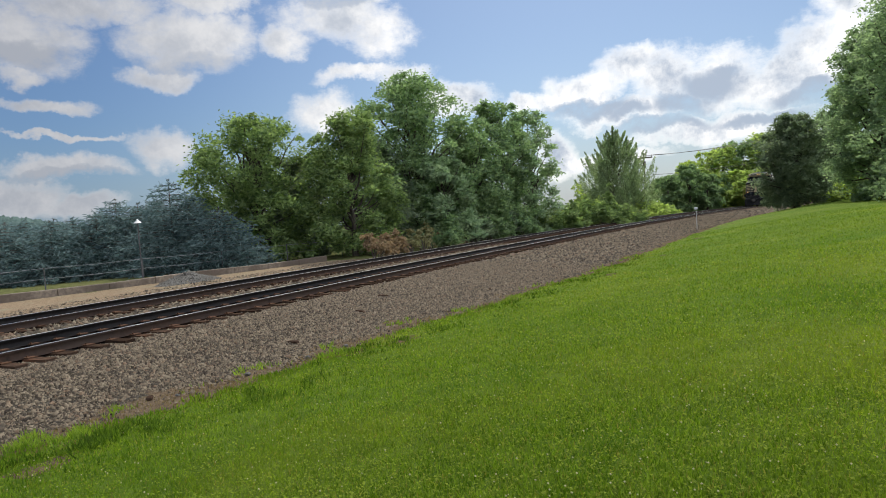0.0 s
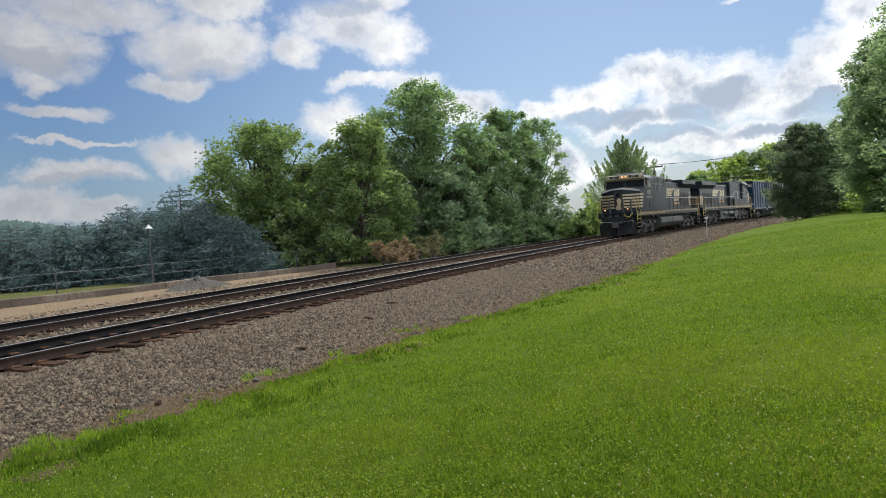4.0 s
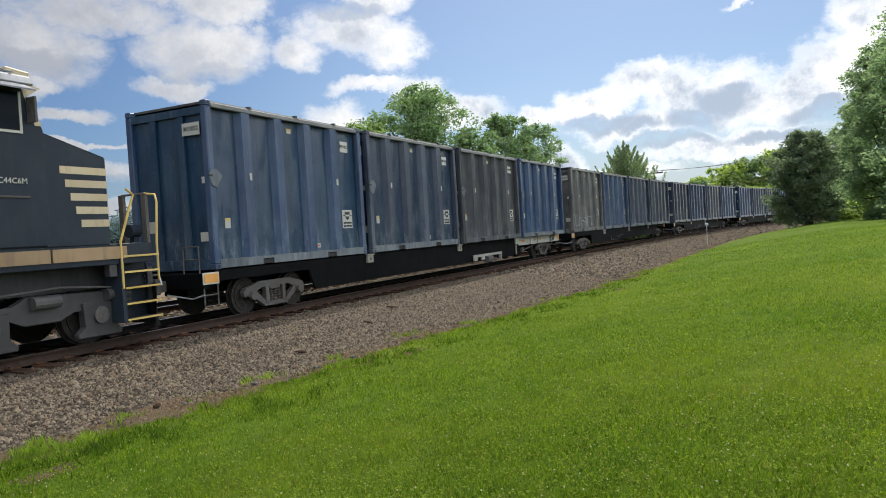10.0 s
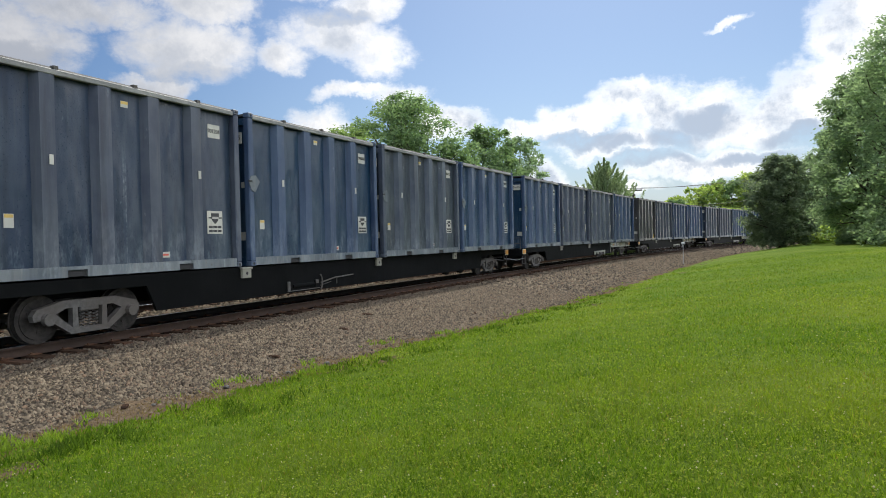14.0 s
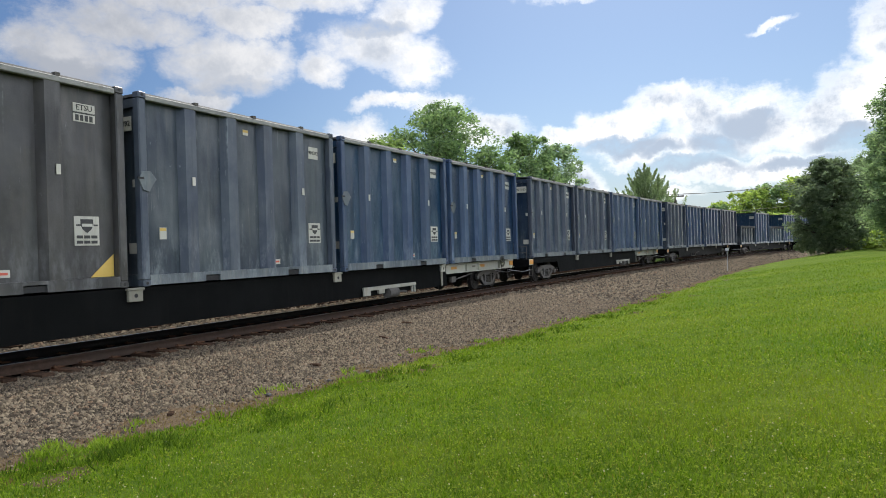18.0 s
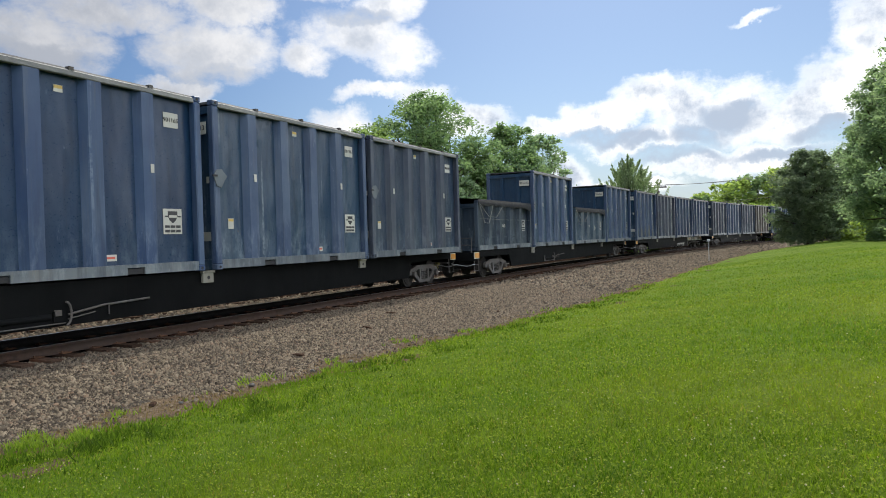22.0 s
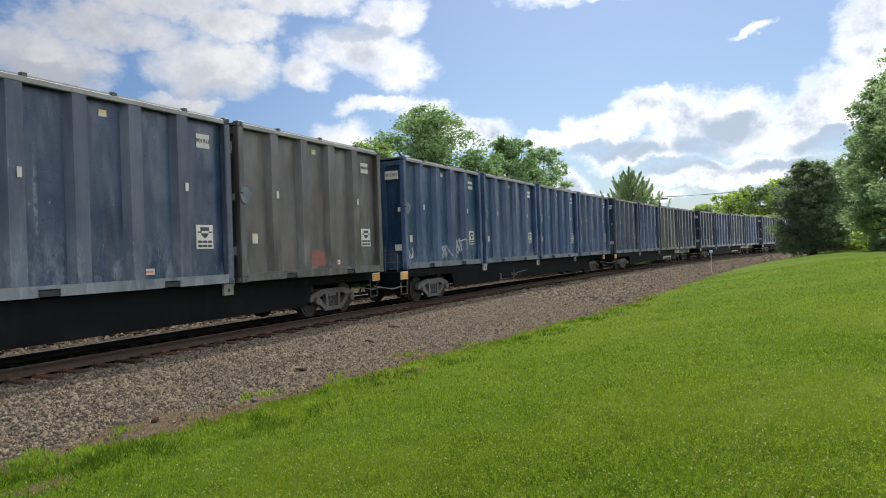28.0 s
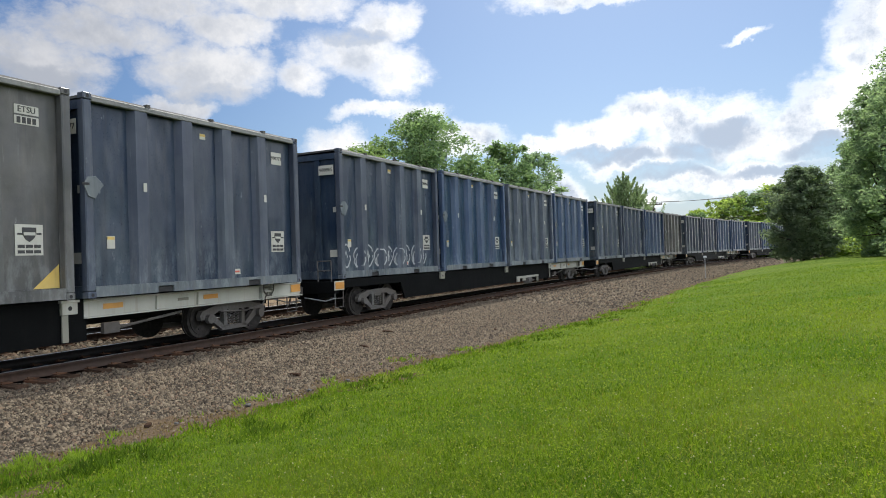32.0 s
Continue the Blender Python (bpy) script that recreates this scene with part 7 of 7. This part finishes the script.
    # ---- ends
    for x, d in ((F + 0.6, 1), (F + 22.0, -1)):
        bm = bmesh.new()
        box(bm, *sorted((x + d * 0.1, x + d * 0.2)), -1.1, 1.1, 0.75, DECK - 0.1)
        part("pilot_plate", bm, PLOUGH_BLACK, root, bevel=0.02)
        add("end_platform", ENGINE_BLACK, (box, *sorted((x - d * 0.12, x + d * 0.35)), -1.12, 1.12, DECK - 0.1, DECK + 0.01), bevel=0.02)
        add("draft_pocket", PLOUGH_BLACK, (box, *sorted((x - d * 0.08, x + d * 0.2)), -0.34, 0.34, 0.62, 1.12), (box, *sorted((x - d * 0.02, x + d * 0.2)), -0.5, 0.5, 1.12, 1.4), bevel=0.02)
        for s in (-1, 1):
            # concave blade, swept back to the side
            bm = bmesh.new()
            rows = []
            for z, out in ((0.98, 0.02), (0.72, 0.06), (0.45, 0.16), (0.26, 0.3), (0.14, 0.4)):
                rows.append([bm.verts.new((x - d * (out + 0.12) * k + d * 0.06, s * y, z)) for y, k in ((0.04, 1.0), (0.5, 0.86), (0.95, 0.6), (1.28, 0.2), (1.4, -0.3))])
            for u, w in zip(rows, rows[1:]):
                for q in range(4):
                    bm.faces.new((u[q], u[q + 1], w[q + 1], w[q]))
            bmesh.ops.solidify(bm, geom=list(bm.faces), thickness=0.03)
            part("plough_blade", bm, PLOUGH_BLACK, root, "black snow plough blade")
            add("blade_brace", ENGINE_GREY, (box, *sorted((x - d * 0.1, x + d * 0.1)), *sorted((s * 0.78, s * 0.84)), 0.7, 1.05), (box, *sorted((x - d * 0.02, x + d * 0.1)), *sorted((s * 1.12, s * 1.18)), 0.6, 1.3))
            add("cut_lever", GALV, (tube, [(x - d * 0.1, s * 0.2, 1.02), (x - d * 0.14, s * 0.7, 1.1), (x - d * 0.12, s * 1.25, 1.12), (x - d * 0.12, s * 1.3, 0.92)], 0.018, 5))
            for k in range(4):
                y0 = s * (0.42 + k * 0.13)
                add("air_hose", GRILLE, (tube, [(x + d * 0.08, y0, 1.5 - 0.04 * k), (x - d * 0.16, y0 + s * 0.02, 1.42), (x - d * 0.24, y0 + s * 0.05, 1.15), (x - d * 0.2, y0 + s * 0.02, 0.88 + 0.05 * k)], 0.028, 6))
                add("hose_valve", CAST, (box, *sorted((x - d * 0.02, x + d * 0.1)), y0 - 0.035, y0 + 0.035, 1.46 - 0.04 * k, 1.56 - 0.04 * k), bevel=0.01)
        add("receptacle", CAST, (box, *sorted((x - d * 0.04, x + d * 0.1)), -0.12, 0.12, 1.44, 1.62), bevel=0.015)
        bm = bmesh.new()
        box(bm, min(x, x - d * 0.5), max(x, x - d * 0.5), -0.13, 0.13, 0.74, 1.0)
        box(bm, min(x - d * 0.38, x - d * 0.6), max(x - d * 0.38, x - d * 0.6), -0.2, 0.22, 0.66, 1.06)
        part("coupler", bm, CAST, root, bevel=0.02)
        for s in (-1, 1):
            for k in range(5):
                z = 0.36 + k * 0.29
                add("step", ENGINE_GREY, (box, *sorted((x + d * 0.1, x + d * 0.9)), *sorted((s * 1.12, s * 1.5)), z, z + 0.025))
                add("step_edge", YELLOW if d > 0 else GOLD, (box, *sorted((x + d * 0.1, x + d * 0.9)), *sorted((s * 1.5, s * 1.515)), z - 0.005, z + 0.03), label="pale step edge")
            add("step_side", ENGINE_BLACK, (box, *sorted((x + d * 0.9, x + d * 0.98)), *sorted((s * 1.05, s * 1.5)), 0.33, DECK))
            add("step_back", ENGINE_BLACK, (box, *sorted((x + d * 0.1, x + d * 0.9)), *sorted((s * 1.06, s * 1.1)), 0.33, DECK))
            handrail(root, [(x + d * 0.12, s * 1.5, 1.05), (x + d * 0.12, s * 1.5, 1.75), (x + d * 0.0, s * 1.44, 2.55), (x - d * 0.02, s * 1.38, 2.68), (x - d * 0.02, s * 1.1, 2.72)], 0.024, YELLOW)
            handrail(root, [(x + d * 0.94, s * 1.5, 0.95), (x + d * 0.94, s * 1.5, 1.8), (x + d * 0.66, s * 1.47, 2.45), (x + d * 0.55, s * 1.45, 2.66), (x + d * 0.7, s * 1.44, 2.76)], 0.024, YELLOW)
            handrail(root, [(x - d * 0.02, s * 1.1, 2.72), (x - d * 0.02, s * 0.5, 2.72)], 0.022, CAST)
            for q in (1.1, 0.5):
                add("handrail_post", CAST, (box, *sorted((x - d * 0.05, x + d * 0.02)), s * q - 0.06, s * q + 0.06, 1.5, 2.72))
            if d > 0:
                y = s * 0.86
                add("ditch_light", GLOW, (tube, [(x - 0.06, y, 2.0), (x - 0.02, y, 2.0)], 0.048, 14), label="lit ditch light")
                add("light_housing", ENGINE_BLACK, (tube, [(x - 0.02, y, 2.0), (x + 0.2, y, 2.0)], 0.13, 14), (box, x, x + 0.12, y - 0.06, y + 0.06, DECK, 1.95))
        bm = bmesh.new()
        tube(bm, [(x - d * 0.03, -0.55, 1.7), (x - d * 0.2, -0.75, 1.45), (x - d * 0.2, -1.0, 1.4), (x - d * 0.03, -1.2, 1.68)], 0.03, 6)
        part("jumper_cable", bm, YELLOW, root, "yellow jumper cable")
    engine_bogie(root, F + 3.8)
    engine_bogie(root, F + 18.4)
    return root


# ---------------------------------------------------------------- making up the train
TRAIN = []     # (thing, its place along the train, turned end for end)


def make_train():
    lead = make_engine("4073", "black diesel locomotive with gold stripes, headlights lit, leading the train")
    TRAIN.append((lead, 30.7 + 11.3, 0))
    second = make_engine("4071", "black diesel locomotive with gold stripes, coupled cab rearward")
    TRAIN.append((second, 53.7 + 11.3, 180))
    kinds = {"b": (BLUE, "tall blue ribbed steel waste container, scuffed and streaked"), "n": (NAVY, "tall dark navy ribbed steel waste container, grimy"),
             "s": (SLATE, "tall slate-blue ribbed steel waste container, faded and stained"), "g": (GREY, "tall dark grey ribbed steel waste container, dented and dirty"),
             "w": (BEIGE, "tall grey-brown ribbed steel waste container, bleached and streaked by wear"), "q": (BROWN, "tall brown-grey ribbed steel waste container, rusty, with a dull red patch"), "h": (PALE_GREY, "tall pale grey ribbed steel waste container, dented and chalky"), "r": (RUSTY, "tall dark grey ribbed steel waste container with rusty patches"), "l": (LIGHTBLUE, "tall clean deep blue ribbed steel waste container")}
    tall = {k: make_container(*v) for k, v in kinds.items()}
    tall["M"] = make_container(LOW_NAVY, "low dark blue waste container under a black tarpaulin", True)
    lows = make_container(LOW_BLUE, "low faded blue waste container under a black tarpaulin", True)
    used = set()
    loads = ["bnrl", "wbns", "nbsb", "bnsb", "gsbl", "nnbb", "nlbn", "MbLb", "bnbb", "nbnq", "bblb", "nbhn", "nbsb", "snbw", "snbb", "nbsb"]
    numbers = ["901852", "901165", "901913", "900769", "900165", "901392", "901621", "900965", "901201", "900885", "901555", "900777"]
    known = {(7, 0): "2865", (7, 2): "2617", (0, 0): "901852", (5, 0): "901165", (4, 3): "901913", (6, 3): "901392", (12, 0): "900965", (11, 1): "901621", (10, 0): "901201", (6, 0): "900885", (5, 3): "901555", (3, 0): "900165"}
    cars = {False: make_car(False), True: make_car(True)}
    white = (0, 3, 4, 5, 8, 11, 12, 13, 14)
    taken = set()
    idx = 0
    for k, load in enumerate(loads):
        xi = 77.3 + PITCH * k - {10: 0.18, 11: 0.42, 12: 0.15}.get(k, 0.0)
        w = k in white
        car = cars[w] if w not in taken else copy_thing(cars[w], Matrix())
        taken.add(w)
        TRAIN.append((car, xi, 0))
        for slot, c in zip(SLOTS, load):
            src = lows if c == "L" else tall[c]
            box_ = src if c not in used else copy_thing(src, Matrix())
            used.add(c)
            TRAIN.append((box_, xi + slot, 0))
            words = {"g": "ETSU", "h": "ETSU"}.get(c, known.get((k, SLOTS.index(slot)), numbers[idx % len(numbers)]))
            idx += 1
            LATE.append((box_, words, c in "LM"))
            if (k, slot) in ((12, 0.0), (10, 0.0), (8, 0.0), (1, 0.0)):
                TAGGED.append((box_, k))


LATE, TAGGED = [], []
make_train()


def scrawl(parent, strokes, wide, paint):
    """A spray-painted tag: flat ribbons on the near side, each stroke a list of (x, z)."""
    bm = bmesh.new()
    for k, pts in enumerate(strokes):
        prev = None
        for i, (x, z) in enumerate(pts):
            a, b = pts[max(i - 1, 0)], pts[min(i + 1, len(pts) - 1)]
            d = Vector((b[0] - a[0], b[1] - a[1])).normalized()
            o = (-d.y * wide, d.x * wide)
            y = (-1.2 if any(abs(x - r) < 0.155 for r in RIBS) else -1.056) - 0.0004 * (k % 9)
            now = [bm.verts.new((x + o[0], y, z + o[1])), bm.verts.new((x - o[0], y, z - o[1]))]
            if prev:
                bm.faces.new((prev[0], prev[1], now[1], now[0]))
            prev = now
    part("graffiti", bm, paint, parent, "white spray-painted tag" if paint is SPRAY else "pale smears of a rubbed-out tag")


SMEAR = coated("rubbed_spray_paint", (0.07, 0.078, 0.072), (0.16, 0.162, 0.135), 0.7, (0.05, 0.055, 0.06), 0.6)
SPRAY = coated("white_spray_paint", (0.25, 0.265, 0.27), (0.38, 0.39, 0.39), 0.6, (0.2, 0.2, 0.2), 0.5)
def spray_tags():
    rng = random.Random(8)
    for box_, car in TAGGED:
        strokes = []
        if car == 8:
            # rubbed-out tag: broad overlapping smears, no longer to be read
            for x in np.arange(0.5, 4.75, 0.045):
                h = rng.uniform(0.5, 0.85) * (0.85 + 0.15 * math.sin(4.7 * x))
                z0 = rng.uniform(0.22, 0.34)
                strokes.append([(x + 0.02 * math.sin(q * 1.3 + 5 * x), z0 + h * q / 5) for q in range(6)])
        elif car in (1, 12):
            for i in range(9 if car == 12 else 6):
                x, w, h = 0.45 + i * 0.58, rng.uniform(0.16, 0.26), rng.uniform(0.42, 0.62)
                strokes.append([(x + w * math.cos(0.4 + t * 0.37) * (1 + 0.12 * math.sin(2.2 * t)), 0.34 + h * 0.5 + h * 0.55 * math.sin(0.4 + t * 0.37)) for t in range(17)])
                strokes.append([(x - w * 0.4, 0.3), (x - w * 0.5, 0.3 + h * 0.5), (x - w * 0.1, 0.3 + h * 0.8), (x + w * 0.3, 0.35 + h * 0.4)])
        else:
            for x, z, s in ((0.55, 0.35, 0.24), (2.75, 0.3, 0.3), (3.0, 0.36, 0.26), (3.25, 0.34, 0.28), (3.95, 0.45, 0.3), (4.2, 0.5, 0.34), (4.45, 0.55, 0.3)):
                s *= 1.5
                strokes.append([(x + s * 0.5 * math.sin(t * 0.7 + x), z + s * (0.5 + 0.5 * math.sin(t * 1.13 + x * 3))) for t in range(11)])
        scrawl(box_, strokes, 0.036 if car == 8 else 0.026, SMEAR if car == 8 else SPRAY)


spray_tags()

for _box, _words, _low in LATE:
    number_plate(_box, _words, _low)


# ---------------------------------------------------------------- what moves
ROLL = [(0.0, -77.61), (0.5, -70.56), (1.0, -63.51), (1.5, -56.46), (2.0, -49.41), (2.5, -42.36), (3.0, -35.31), (3.5, -28.26), (5.5, -0.06), (6.0, 7.14), (6.5, 14.39), (7.0, 21.70), (7.5, 29.05), (8.0, 36.41), (8.5, 43.78), (9.0, 51.13), (9.5, 58.46), (10.0, 65.79), (10.5, 73.10), (11.0, 80.38), (11.5, 87.63), (12.0, 94.85), (12.5, 102.05), (13.0, 109.28), (13.5, 116.54), (14.0, 123.83), (14.5, 131.11), (15.0, 138.40), (15.5, 145.68), (17.5, 174.54), (18.0, 181.69), (18.5, 188.86), (19.0, 196.06), (19.5, 203.28), (20.0, 210.51), (20.5, 217.72), (21.0, 224.92), (21.5, 232.12), (22.0, 239.33), (22.5, 246.57), (23.0, 253.82), (23.5, 261.06), (24.0, 268.27), (24.5, 275.44), (25.0, 282.57), (25.5, 289.70), (27.5, 318.20), (28.0, 325.31), (28.5, 332.40), (29.0, 339.48), (29.5, 346.54), (30.0, 353.61), (30.5, 360.72), (31.0, 367.86), (31.5, 375.03), (32.0, 382.21)]  # seconds, metres gone


def run_pose(xi, gone, turned, base=0.0):
    s = xi - gone
    return Matrix.Translation(along(s, 0, base)) @ pose(0, 0, 0, 0, 0, math.degrees(heading(s)) + turned)


def motions():
    for ob, xi, turned in TRAIN:
        base = BASE if ob.name.startswith("waste_container") else 0.0
        walk(ob, [(t, run_pose(xi, g, turned, base)) for t, g in ROLL])
    times, gone = [r[0] for r in ROLL], [r[1] for r in ROLL]
    for ob, xi, turned in TRAIN:
        for w in [c for b in ob.children if b.name.startswith("bogie") for c in b.children if c.name.startswith("wheelset")]:
            r = 0.52 if ob.name.startswith("diesel") else WHEEL_R
            at = xi + (w.parent.location.x + w.location.x) * (-1 if turned else 1)
            sign = 1 if turned else -1
            rows = []
            for i in range(961):
                g = float(np.interp(i / 30, times, gone))
                near = -2 < at - g < 34
                if near or i in (0, 960):
                    rolled = min(max(g, at - 34), at + 2) - (at - 34)
                    rows.append((i / 30, pose(w.location.x, 0, r, 0, sign * math.degrees(rolled / r), 0)))
            walk(w, rows)


motions()
